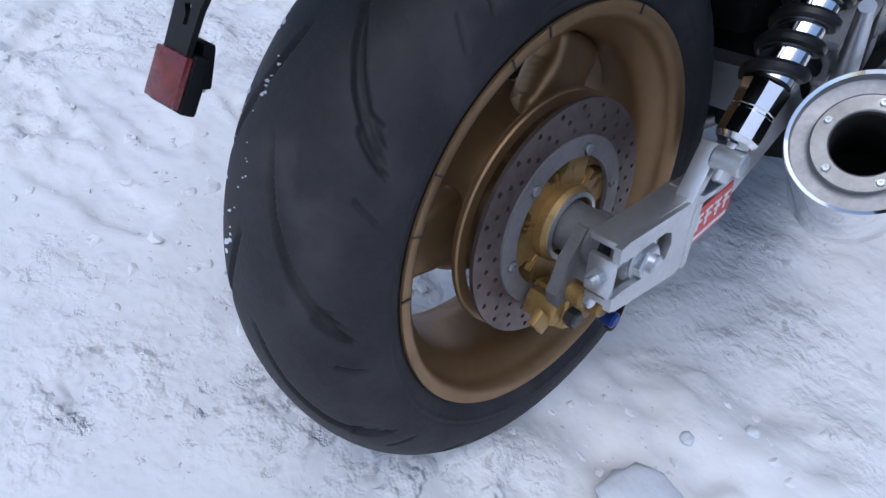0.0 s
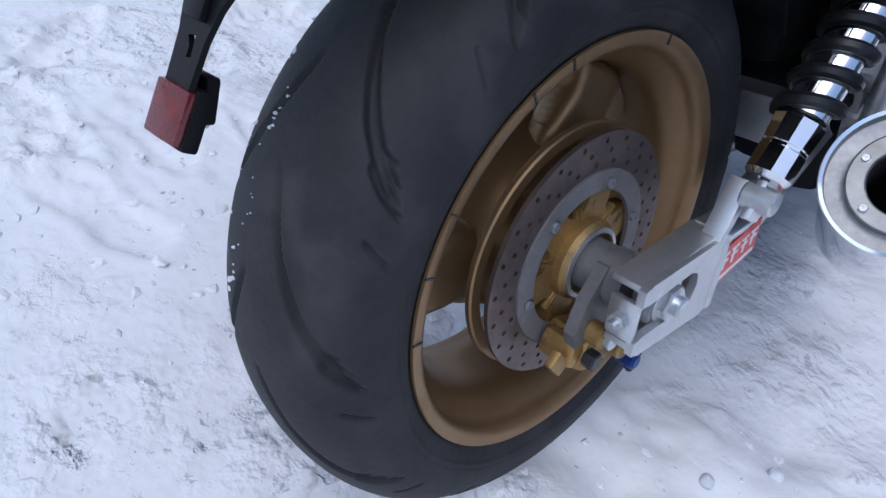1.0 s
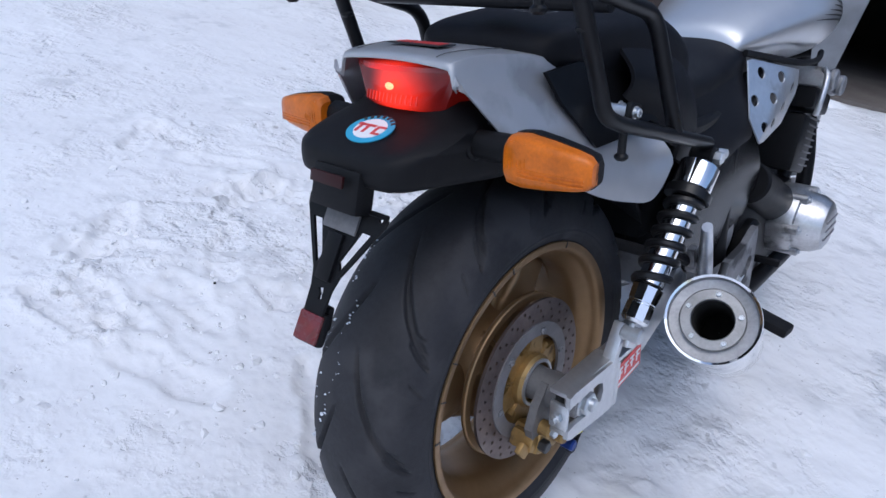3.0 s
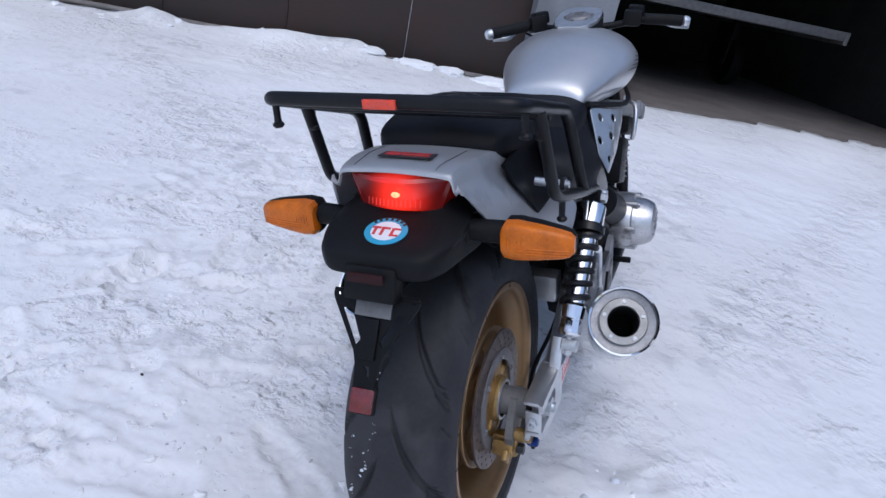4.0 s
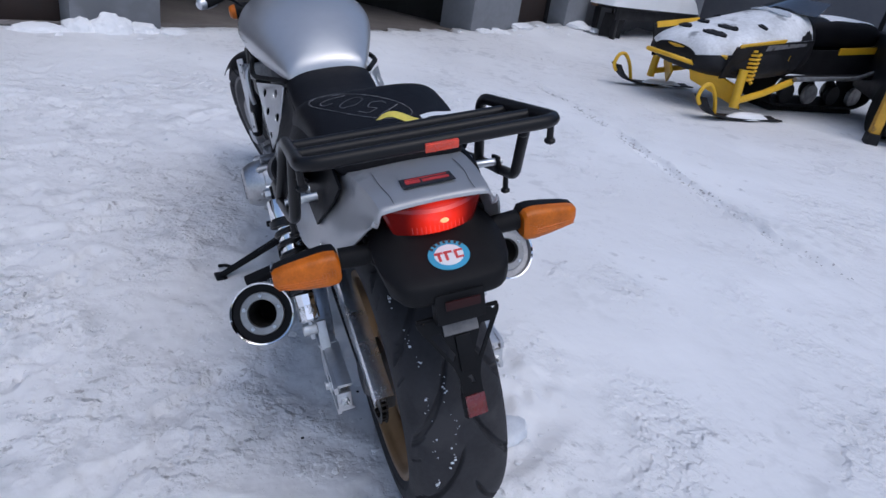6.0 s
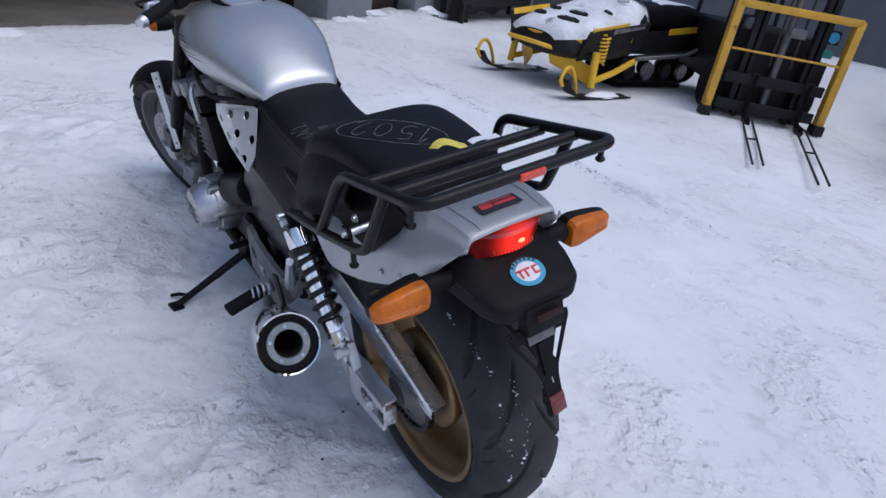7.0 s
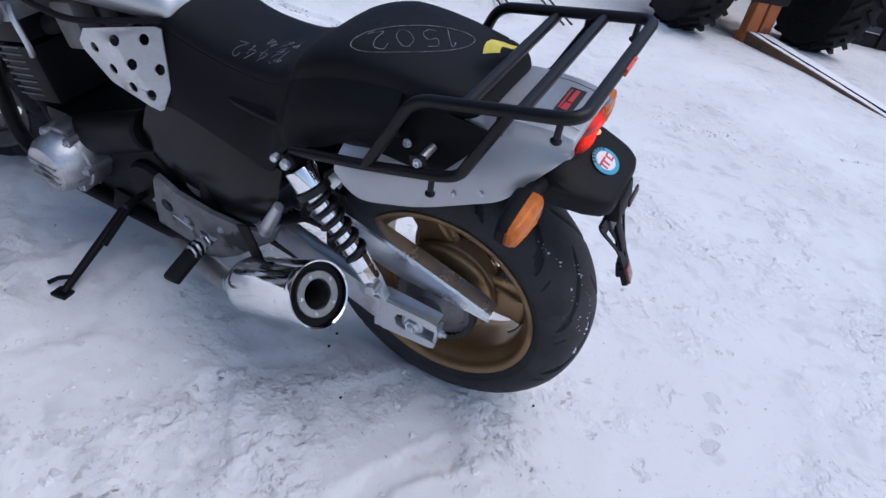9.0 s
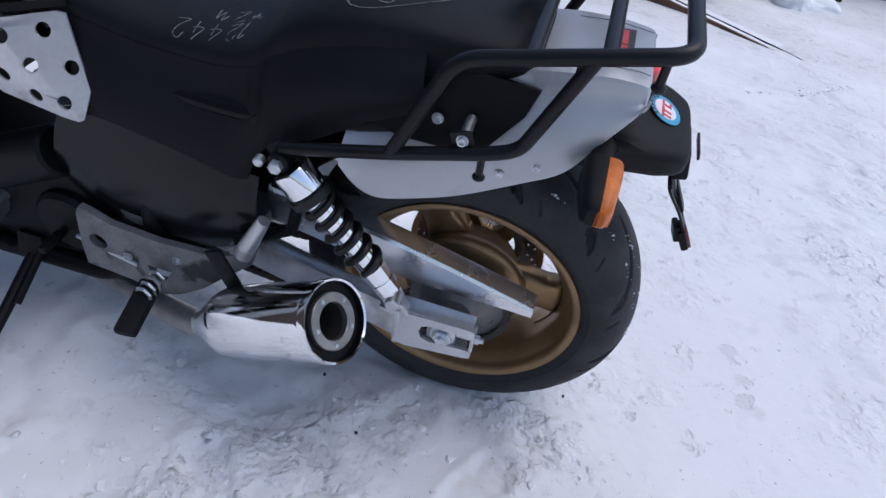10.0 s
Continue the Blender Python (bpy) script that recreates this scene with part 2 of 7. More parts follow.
FLOOR_CONCRETE = mat("dusty_floor", (0.13, 0.115, 0.105), 0.9, vary=0.2, scale=2.5, bump=0.3, bump_scale=30)
# near-black: the shade deep inside the garage is put into this colour
SHADED_WALL = mat("shaded_inside_wall", (0.02, 0.019, 0.018), 0.9, vary=0.2, scale=2)
YELLOW = mat("yellow_plastic", (0.72, 0.42, 0.02), 0.4, vary=0.1, scale=5)
YELLOW_PAINT = mat("yellow_machine_paint", (0.62, 0.34, 0.035), 0.5, vary=0.15, scale=6, bump=0.1, spots=(0.25, 0.13, 0.05), spot_scale=9, spot_at=0.64)
ORANGE_PAINT = mat("orange_machine_paint", (0.38, 0.12, 0.04), 0.65, vary=0.25, scale=4, spots=(0.16, 0.06, 0.03), spot_scale=6, spot_at=0.55)
MACHINE_BLACK = mat("machine_black", (0.012, 0.012, 0.014), 0.5, vary=0.3, scale=8, spec=0.25)
HEADLIGHT = mat("frosted_headlight", (0.55, 0.58, 0.62), 0.15, vary=0.15, scale=20, coat=0.4)
GLASS_DARK = mat("dark_glass", (0.03, 0.035, 0.045), 0.06, coat=0.5)
WOOD_EDGE = mat("weathered_brown_board", (0.13, 0.075, 0.045), 0.8, vary=0.3, scale=6, bump=0.3, bump_scale=80)


# ---- mesh helpers ----
def part(name, bm, material, parent=None, label="", smooth=35):
    """Link a bmesh as one mesh object, under a thing or a part if one is given."""
    me = bpy.data.meshes.new(name)
    bmesh.ops.recalc_face_normals(bm, faces=bm.faces)
    bm.to_mesh(me)
    bm.free()
    me.materials.append(material)
    if smooth:
        me.shade_smooth()
        me.set_sharp_from_angle(angle=radians(smooth))
    ob = new(name, me)
    if parent is not None:
        ob.parent = parent
    return tagged(ob, label)


def grains(name, spots, material, parent=None, label="", seed=1):
    """Many small uneven crumbs in one mesh: spots are rows of a place and a radius."""
    t = (1 + 5 ** 0.5) / 2
    base = np.array([(-1, t, 0), (1, t, 0), (-1, -t, 0), (1, -t, 0), (0, -1, t), (0, 1, t), (0, -1, -t), (0, 1, -t), (t, 0, -1), (t, 0, 1), (-t, 0, -1), (-t, 0, 1)]) / 1.9
    tri = np.array([(0, 11, 5), (0, 5, 1), (0, 1, 7), (0, 7, 10), (0, 10, 11), (1, 5, 9), (5, 11, 4), (11, 10, 2), (10, 7, 6), (7, 1, 8),
                    (3, 9, 4), (3, 4, 2), (3, 2, 6), (3, 6, 8), (3, 8, 9), (4, 9, 5), (2, 4, 11), (6, 2, 10), (8, 6, 7), (9, 8, 1)])
    spots = np.array(spots, float)
    rng = np.random.RandomState(seed)
    n = len(spots)
    co = base[None] * spots[:, 3, None, None] * rng.uniform(0.45, 1.45, (n, 12, 1)) * np.array((1.15, 1.0, 0.7)) + spots[:, None, :3]
    faces = tri[None] + 12 * np.arange(n)[:, None, None]
    me = bpy.data.meshes.new(name)
    me.from_pydata(co.reshape(-1, 3).tolist(), [], faces.reshape(-1, 3).tolist())
    me.materials.append(material)
    ob = new(name, me)
    if parent is not None:
        ob.parent = parent
    return tagged(ob, label, kind="stuff")


def thing(name, matrix, label, category, group="", kind=""):
    ob = new(name)
    ob.empty_display_size = 0.1
    ob.matrix_world = matrix
    return tagged(ob, label, category, group, kind)


def V(*a):
    return Vector(a)


def frame_to(axis):
    """A turn that takes z to the given axis."""
    return Vector(axis).to_track_quat("Z", "Y").to_matrix().to_4x4()


def box(bm, size, at=(0, 0, 0), turn=(0, 0, 0), bevel=0.0, m=None):
    r = bmesh.ops.create_cube(bm, size=1.0)
    vs = r["verts"]
    bmesh.ops.scale(bm, vec=size, verts=vs)
    if bevel:
        es = list({e for v in vs for e in v.link_edges})
        vs = bmesh.ops.bevel(bm, geom=es, offset=bevel, segments=2, affect="EDGES", profile=0.6, clamp_overlap=True)["verts"]
    mm = m if m is not None else pose(*at, *turn)
    bmesh.ops.transform(bm, matrix=mm, verts=vs)
    return bm


def lathe(bm, profile, m=None, segs=48, closed=False):
    """Turn a profile of (radius, height) round z, then move it by m. closed: the profile is a ring."""
    mm = m if m is not None else Matrix()
    rings = []
    for k in range(segs):
        a = 2 * math.pi * k / segs
        rings.append([bm.verts.new(mm @ V(r * math.cos(a), r * math.sin(a), h)) for r, h in profile])
    n = len(profile)
    for k in range(segs):
        p, q = rings[k], rings[(k + 1) % segs]
        for i in range(n if closed else n - 1):
            j = (i + 1) % n
            bm.faces.new((p[i], q[i], q[j], p[j]))
    return bm


def rod(bm, a, b, r, r2=None, segs=16, bevel=0.0):
    """A solid round bar from a to b."""
    a, b = Vector(a), Vector(b)
    h = (b - a).length
    r2 = r if r2 is None else r2
    e = min(bevel, r * 0.45, h * 0.45)
    prof = [(0.0005, 0), (r - e, 0), (r, e), (r2, h - e), (r2 - e, h), (0.0005, h)] if e else [(0.0005, 0), (r, 0), (r2, h), (0.0005, h)]
    return lathe(bm, prof, Matrix.Translation(a) @ frame_to(b - a), segs)


def smooth_line(points, steps=6, closed=False):
    """A Catmull-Rom line through the points."""
    p = [Vector(q) for q in points]
    n = len(p)
    out = []
    for i in range(n if closed else n - 1):
        a, b, c, d = (p[(i + k) % n] if closed else p[min(max(i + k, 0), n - 1)] for k in (-1, 0, 1, 2))
        for s in range(steps):
            t = s / steps
            out.append(0.5 * ((2 * b) + (c - a) * t + (2 * a - 5 * b + 4 * c - d) * t * t + (3 * b - a - 3 * c + d) * t ** 3))
    if not closed:
        out.append(p[-1])
    return out


def round_corners(points, radius, steps=6, closed=False):
    """Straight runs with rounded bends."""
    p = [Vector(q) for q in points]
    n = len(p)
    out = []
    for i in range(n):
        if not closed and i in (0, n - 1):
            out.append(p[i])
            continue
        a, b, c = p[i - 1], p[i], p[(i + 1) % n]
        u, v = (a - b), (c - b)
        d = min(radius, u.length * 0.48, v.length * 0.48)
        s, e = b + u.normalized() * d, b + v.normalized() * d
        for k in range(steps + 1):
            t = k / steps
            out.append(s * (1 - t) ** 2 + b * 2 * t * (1 - t) + e * t * t)
    return out


def tube(bm, points, r, segs=10, closed=False, flat=1.0, caps=True):
    """A round bar along a line; r is a number or one for each point; flat squeezes it across."""
    p = [Vector(q) for q in points]
    n = len(p)
    rr = r if isinstance(r, (list, tuple)) else [r] * n
    prev = None
    rings = []
    for i in range(n):
        if closed:
            d = (p[(i + 1) % n] - p[i - 1]).normalized()
        else:
            d = (p[min(i + 1, n - 1)] - p[max(i - 1, 0)]).normalized()
        if prev is None:
            ref = V(0, 0, 1) if abs(d.z) < 0.9 else V(1, 0, 0)
            u = (ref - d * ref.dot(d)).normalized()
        else:
            u = (prev - d * prev.dot(d)).normalized()
        prev = u
        w = d.cross(u)
        rings.append([bm.verts.new(p[i] + u * (rr[i] * flat * math.cos(2 * math.pi * k / segs)) + w * (rr[i] * math.sin(2 * math.pi * k / segs))) for k in range(segs)])
    for i in range(n if closed else n - 1):
        a, b = rings[i], rings[(i + 1) % n]
        for k in range(segs):
            bm.faces.new((a[k], a[(k + 1) % segs], b[(k + 1) % segs], b[k]))
    if caps and not closed:
        bm.faces.new(rings[0])
        bm.faces.new(list(reversed(rings[-1])))
    return bm


def loft(bm, rings, closed_ring=True, cap=True):
    vs = [[bm.verts.new(q) for q in ring] for ring in rings]
    n = len(vs[0])
    for a, b in zip(vs, vs[1:]):
        for k in range(n if closed_ring else n - 1):
            j = (k + 1) % n
            bm.faces.new((a[k], a[j], b[j], b[k]))
    if cap and closed_ring:
        bm.faces.new(vs[0])
        bm.faces.new(list(reversed(vs[-1])))
    return bm


def shell(rings_grid, thick):
    """A sheet of given points (rows of equal length) made solid by a thickness along its normals."""
    bm = bmesh.new()
    vs = [[bm.verts.new(q) for q in row] for row in rings_grid]
    for a, b in zip(vs, vs[1:]):
        for k in range(len(a) - 1):
            bm.faces.new((a[k], a[k + 1], b[k + 1], b[k]))
    bmesh.ops.recalc_face_normals(bm, faces=bm.faces)
    bmesh.ops.solidify(bm, geom=list(bm.faces), thickness=thick)
    return bm


def plate(outline, thick, holes=(), m=None, bevel=0.0):
    """A flat plate in xy with round holes (x, y, r) or polygon holes (lists), thick along z, moved by m."""
    bm = bmesh.new()

    def ring(pts):
        vs = [bm.verts.new((x, y, 0)) for x, y in pts]
        return [bm.edges.new((vs[i], vs[(i + 1) % len(vs)])) for i in range(len(vs))]

    edges = ring(outline)
    for h in holes:
        if len(h) == 3 and not isinstance(h[0], (tuple, list)):
            edges += ring([(h[0] + h[2] * math.cos(k * math.pi / 8), h[1] + h[2] * math.sin(k * math.pi / 8)) for k in range(16)])
        else:
            edges += ring(h)
    bmesh.ops.triangle_fill(bm, use_beauty=True, use_dissolve=False, edges=edges)
    bmesh.ops.recalc_face_normals(bm, faces=bm.faces)
    r = bmesh.ops.extrude_face_region(bm, geom=list(bm.faces))
    bmesh.ops.translate(bm, vec=(0, 0, thick), verts=[g for g in r["geom"] if isinstance(g, bmesh.types.BMVert)])
    if m is not None:
        bmesh.ops.transform(bm, matrix=m, verts=bm.verts)
    return bm


def axes(origin, xdir, ydir):
    """A matrix with its x along xdir and its y near ydir."""
    x = Vector(xdir).normalized()
    z = x.cross(Vector(ydir)).normalized()
    y = z.cross(x)
    m = Matrix((x, y, z)).transposed().to_4x4()
    m.translation = origin
    return m


def sup(c, e):
    return math.copysign(abs(c) ** e, c)


def hexbolt(bm, at, axis, r=0.007, h=0.006):
    """A cap screw with a socket."""
    m = Matrix.Translation(at) @ frame_to(axis)
    lathe(bm, [(0.0005, h * 0.45), (r * 0.45, h * 0.45), (r * 0.5, h), (r * 0.85, h), (r, h * 0.8), (r, 0), (r * 1.35, 0), (r * 1.35, -h * 0.2)], m, 12)
    return bm


# ---- the yard: one sheet of trodden snow ----
SLOPE, FAR_SLOPE, BEND = 0.07, 0.036, 2.0


def plane(y):
    """The yard's general level: it rises towards the building, less steeply beyond the motorcycle."""
    y = np.clip(y, -4, 12)
    return np.where(y < BEND, SLOPE * y, SLOPE * BEND + FAR_SLOPE * (y - BEND))


def smoothstep(a, b, x):
    t = np.clip((x - a) / (b - a), 0, 1)
    return t * t * (3 - 2 * t)


LATTICE = {}


def wave(x, y, f, seed):
    """Smooth value noise of unit spread, vectorised: f is the number of cells in a metre."""
    if seed not in LATTICE:
        LATTICE[seed] = np.random.RandomState(seed).normal(0, 1, (256, 256))
    lat = LATTICE[seed]
    c, q = math.cos(0.6 + seed), math.sin(0.6 + seed)
    u, v = (x * c - y * q) * f + 1000.3, (x * q + y * c) * f + 1000.7
    i, j = np.floor(u).astype(int), np.floor(v).astype(int)
    a, b = u - i, v - j
    a, b = a * a * (3 - 2 * a), b * b * (3 - 2 * b)
    at = lambda p, r: lat[p % 256, r % 256]
    return (at(i, j) * (1 - a) + at(i + 1, j) * a) * (1 - b) + (at(i, j + 1) * (1 - a) + at(i + 1, j + 1) * a) * b


def track_dent(x, y, line, half, depth, seed):
    """A wheel track pressed along a bent line, broken up where the snow was harder."""
    best = np.full(np.shape(x), 9.0)
    for p, q in zip(line, line[1:]):
        dx, dy = q[0] - p[0], q[1] - p[1]
        n = math.hypot(dx, dy)
        s = np.clip(((x - p[0]) * dx + (y - p[1]) * dy) / n, 0, n)
        best = np.minimum(best, np.hypot(x - p[0] - s * dx / n, y - p[1] - s * dy / n))
    o = best + 0.012 * wave(x, y, 9.0, seed)
    firm = np.clip(0.55 + 0.75 * wave(x, y, 3.0, seed + 1), 0, 1.5)
    return firm * (-depth * np.exp(-(o / half) ** 2) + depth * 0.5 * np.exp(-((np.abs(o) - 1.7 * half) / (half * 0.5)) ** 2))


TRACK = [(2.5, 4.2), (2.42, 3.0), (2.28, 1.8), (2.25, 1.0), (2.45, 0.3), (2.75, -0.5), (3.3, -1.5), (4.1, -2.4)]
SECOND_TRACK = [(3.3, 4.1), (3.2, 2.4), (3.3, 0.9), (3.7, -0.6), (4.6, -2.2)]
LEFT_TRACK = [(-1.6, 3.4), (-1.45, 1.6), (-1.2, 0.2), (-1.1, -2.6)]
STEPS = random.Random(15)
FOOTPRINTS = [(STEPS.gauss(-0.95, 0.5), STEPS.uniform(-0.5, 3.0), STEPS.uniform(-40, 220)) for _ in range(64)]
FOOTPRINTS = [p for p in FOOTPRINTS if p[0] < -0.28]


def footprints(x, y):
    """Boot prints: a sunken sole with bars across it and a crumbled rim."""
    z = np.zeros(np.shape(x))
    ragged = 0.10 * wave(x, y, 16.0, 31) + 0.10 * wave(x, y, 33.0, 37)
    for k, (cx, cy, turn) in enumerate(FOOTPRINTS):
        c, s = math.cos(radians(turn)), math.sin(radians(turn))
        u, v = (x - cx) * c + (y - cy) * s, -(x - cx) * s + (y - cy) * c
        half = 0.047 - 0.010 * np.exp(-((u + 0.03) / 0.04) ** 2)
        d = np.maximum(np.abs(u) / 0.145, np.abs(v) / half)
        d = np.maximum(d, np.hypot(u / 0.16, v / (half * 1.2)) * 1.05) + ragged
        deep = 0.009 + 0.008 * ((k * 37) % 10) / 10
        z = z - deep * (1 - smoothstep(0.86, 1.06, d)) * (0.75 + 0.25 * np.sign(np.sin(u * 200)))
        z = z + 0.5 * deep * np.exp(-((d - 1.16) / 0.12) ** 2)
    return z


WALL_A, WALL_DIR = np.array([-4.07, 3.40]), np.array([0.9042, 0.4271])
WALL_N = np.array([-WALL_DIR[1], WALL_DIR[0]])


def ground_height(x, y):
    x, y = np.asarray(x, float), np.asarray(y, float)
    z = plane(y)
    z = z + 0.012 * wave(x, y, 0.7, 3) + 0.005 * wave(x, y, 2.3, 5)
    rough = np.clip(wave(x, y, 0.8, 11) + 0.6, 0.1, 1.7)
    z = z + rough * (0.0030 * wave(x, y, 6.0, 7) + 0.0026 * wave(x, y, 13.0, 13) + 0.0012 * wave(x, y, 27.0, 19))
    # broken crust: flat plates with low steps between them
    left = np.exp(-((x + 1.1) / 1.0) ** 2 - ((y - 1.0) / 1.8) ** 2)
    crust = smoothstep(0.12, 0.45, wave(x, y, 7.0, 41) + 0.5 * wave(x, y, 17.0, 43)) + 0.6 * smoothstep(0.1, 0.3, wave(x, y, 12.0, 47))
    z = z + (0.0030 * np.clip(rough - 0.5, 0, 1) + 0.0085 * left) * crust
    z = z + track_dent(x, y, TRACK, 0.035, 0.016, 51)
    z = z + track_dent(x, y, SECOND_TRACK, 0.05, 0.007, 57)
    z = z + track_dent(x, y, LEFT_TRACK, 0.06, 0.012, 61)
    z = z + footprints(x, y)
    # churned lumps round the wheels and the stand
    for cx, cy, s, a in ((-0.03, 0.0, 0.22, 0.010), (0.30, 0.10, 0.16, 0.012), (0.38, 0.32, 0.18, 0.010), (0.24, -0.14, 0.12, 0.010), (-0.1, 0.35, 0.3, 0.006), (-0.06, 1.65, 0.25, 0.010), (-0.36, 0.9, 0.2, 0.012)):
        g = np.exp(-((x - cx) ** 2 + (y - cy) ** 2) / s ** 2)
        z = z + g * a * (wave(x, y, 6.0, 17) + 0.7 * wave(x, y, 15.0, 18) + 0.35 * wave(x, y, 31.0, 20) + 0.3)
    # packed flat under the stand's foot
    g = np.exp(-((x + 0.42) ** 2 + (y - 0.90) ** 2) / 0.10 ** 2)
    z = z * (1 - g) + (SLOPE * y - 0.004) * g
    # a low bank of snow along the building
    off = (x - WALL_A[0]) * WALL_N[0] + (y - WALL_A[1]) * WALL_N[1]
    along = (x - WALL_A[0]) * WALL_DIR[0] + (y - WALL_A[1]) * WALL_DIR[1]
    z = z + 0.105 * np.exp(-((off + 0.02) / 0.20) ** 2) * np.clip(0.75 + 0.7 * wave(along, off * 0, 0.5, 23) + 0.45 * wave(along, off, 3.0, 29), 0, 2.2) * (np.abs(along - 6) > 2.4)
    # the building's own ground lies lower than the yard's sheet
    z = z - 1.2 * smoothstep(0.12, 0.30, off) * (along < 16)
    # drift against the grey side wall
    z = z + 0.55 * smoothstep(6.9, 8.6, x) * smoothstep(9, 6, y) * smoothstep(0.4, 2.0, y)
    return z


def axis_points(lo, hi, step, far, grow=1.22):
    mid = list(np.arange(lo, hi + step / 2, step))
    out, s, v = [], step, mid[-1]
    while v < far:
        s *= grow
        v += s
        out.append(v)
    pre, s, v = [], step, mid[0]
    while v > -far:
        s *= grow
        v -= s
        pre.append(v)
    return np.array(pre[::-1] + mid + out)


def build_ground():
    xs, ys = axis_points(-2.3, 3.4, 0.0125, 900, 1.07), axis_points(-1.8, 3.2, 0.0125, 900, 1.07)
    gx, gy = np.meshgrid(xs, ys)
    gz = ground_height(gx, gy)
    nx, ny = len(xs), len(ys)
    co = np.stack([gx, gy, gz], -1).reshape(-1, 3)
    i = (np.arange(ny - 1)[:, None] * nx + np.arange(nx - 1)[None]).ravel()
    faces = np.stack([i, i + 1, i + 1 + nx, i + nx], 1)
    me = bpy.data.meshes.new("ground")
    me.from_pydata(co.tolist(), [], faces.tolist())
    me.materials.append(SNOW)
    me.shade_smooth()
    return tagged(new("ground", me), "trodden bluish-white snow covering the yard", "snow", kind="structure")


build_ground()


def yard(x, y, z=0.0, turn=0.0):
    """A pose on the sloping yard, z above the snow."""
    return pose(x, y, float(ground_height(x, y)) + z, math.degrees(math.atan(SLOPE if y < BEND else FAR_SLOPE)), 0, 0) @ pose(0, 0, 0, 0, 0, turn)


# ---- the motorcycle ----
bike = thing("motorcycle", BIKE, "silver motorcycle with gold rear wheel leaning on its side stand", "motorcycle")
AXLE = V(0, 0, 0.33)
WHEEL = Matrix.Translation(AXLE) @ Matrix.Rotation(radians(90), 4, "Y")  # z of the wheel runs along the motorcycle's x


def tyre_mesh(outer, width, bead, grooves=True, nu=1100, nv=150):
    """A tyre as a fine grid with the tread grooves pressed into it. In the wheel's own frame, its axle along z."""
    r_c = outer - width * 0.47
    u = np.arange(nu) / nu
    v = np.linspace(-1, 1, nv)
    U, W = np.meshgrid(u, v, indexing="ij")
    a = W * 1.0
    ang = np.clip(a, -0.78, 0.78) / 0.78 * radians(86)
    half = width / 2
    x = half * np.sign(ang) * np.abs(np.sin(ang)) ** 0.95
    rr = r_c + width * 0.47 * np.abs(np.cos(ang)) ** 0.64
    side = np.clip((np.abs(a) - 0.78) / 0.22, 0, 1)
    low = r_c + width * 0.47 * math.cos(radians(86)) ** 0.64
    rr = np.where(np.abs(a) > 0.78, low + (bead - low) * side, rr)
    x = np.where(np.abs(a) > 0.78, np.sign(a) * (half * math.sin(radians(86)) * (1 - 0.17 * side ** 1.5)), x)
    # raised band on the sidewall
    x = x + np.sign(a) * 0.0012 * ((np.abs(a) > 0.82) & (np.abs(a) < 0.84))
    if grooves:
        depth = np.zeros_like(U)
        period = 2 * math.pi * outer / 12
        s = U * 2 * math.pi * outer
        lat = np.abs(ang) * width * 0.5  # distance from the crown over the surface

        def cut(start, lat0, lat1, lean, bow, w, d, sign):
            nonlocal depth
            t = (lat - lat0) / (lat1 - lat0)
            line = start + lean * t + bow * t * t
            off = (s - line + period / 2) % period - period / 2
            slope = np.hypot(1, (lean + 2 * bow * t) / (lat1 - lat0))
            near = np.abs(off) / slope
            taper = np.clip(np.minimum(t, 1 - t) * 9, 0, 1)
            hit = np.sqrt(taper) * np.clip(2.2 - 1.6 * near / (w * 0.5 * (0.6 + 0.4 * taper)), 0, 1) * ((t > 0) & (t < 1)) * (np.sign(ang) == sign)
            depth = np.maximum(depth, d * hit)

        for sign, shift in ((1, 0.0), (-1, period * 0.5)):
            cut(shift, 0.006, 0.100, 0.27, -0.14, 0.0062, 0.0085, sign)
            cut(shift + period * 0.33, 0.030, 0.112, 0.14, -0.05, 0.0058, 0.0080, sign)
            cut(shift + period * 0.58, 0.050, 0.118, 0.080, -0.02, 0.0055, 0.0072, sign)
            cut(shift + period * 0.80, 0.078, 0.124, 0.040, -0.01, 0.0050, 0.0060, sign)
            cut(shift + period * 0.12, 0.098, 0.128, 0.018, 0.0, 0.0042, 0.0032, sign)
        rr = rr - depth * np.cos(ang)
        x = x - depth * np.sin(ang)
    th = 2 * math.pi * U
    co = np.stack([rr * np.cos(th), rr * np.sin(th), x], -1).reshape(-1, 3)
    i, j = np.meshgrid(np.arange(nu), np.arange(nv - 1), indexing="ij")
    n = (i + 1) % nu
    faces = np.stack([i * nv + j, n * nv + j, n * nv + j + 1, i * nv + j + 1], -1).reshape(-1, 4)
    return co, faces


def tyre(name, outer, width, bead, m, parent, label, grooves=True, nu=1100, nv=150):
    co, faces = tyre_mesh(outer, width, bead, grooves, nu, nv)
    co = co @ np.array(m.to_3x3()).T + np.array(m.translation)
    me = bpy.data.meshes.new(name)
    me.from_pydata(co.tolist(), [], faces.tolist())
    me.materials.append(RUBBER)
    me.shade_smooth()
    ob = new(name, me)
    ob.parent = parent
    return tagged(ob, label)


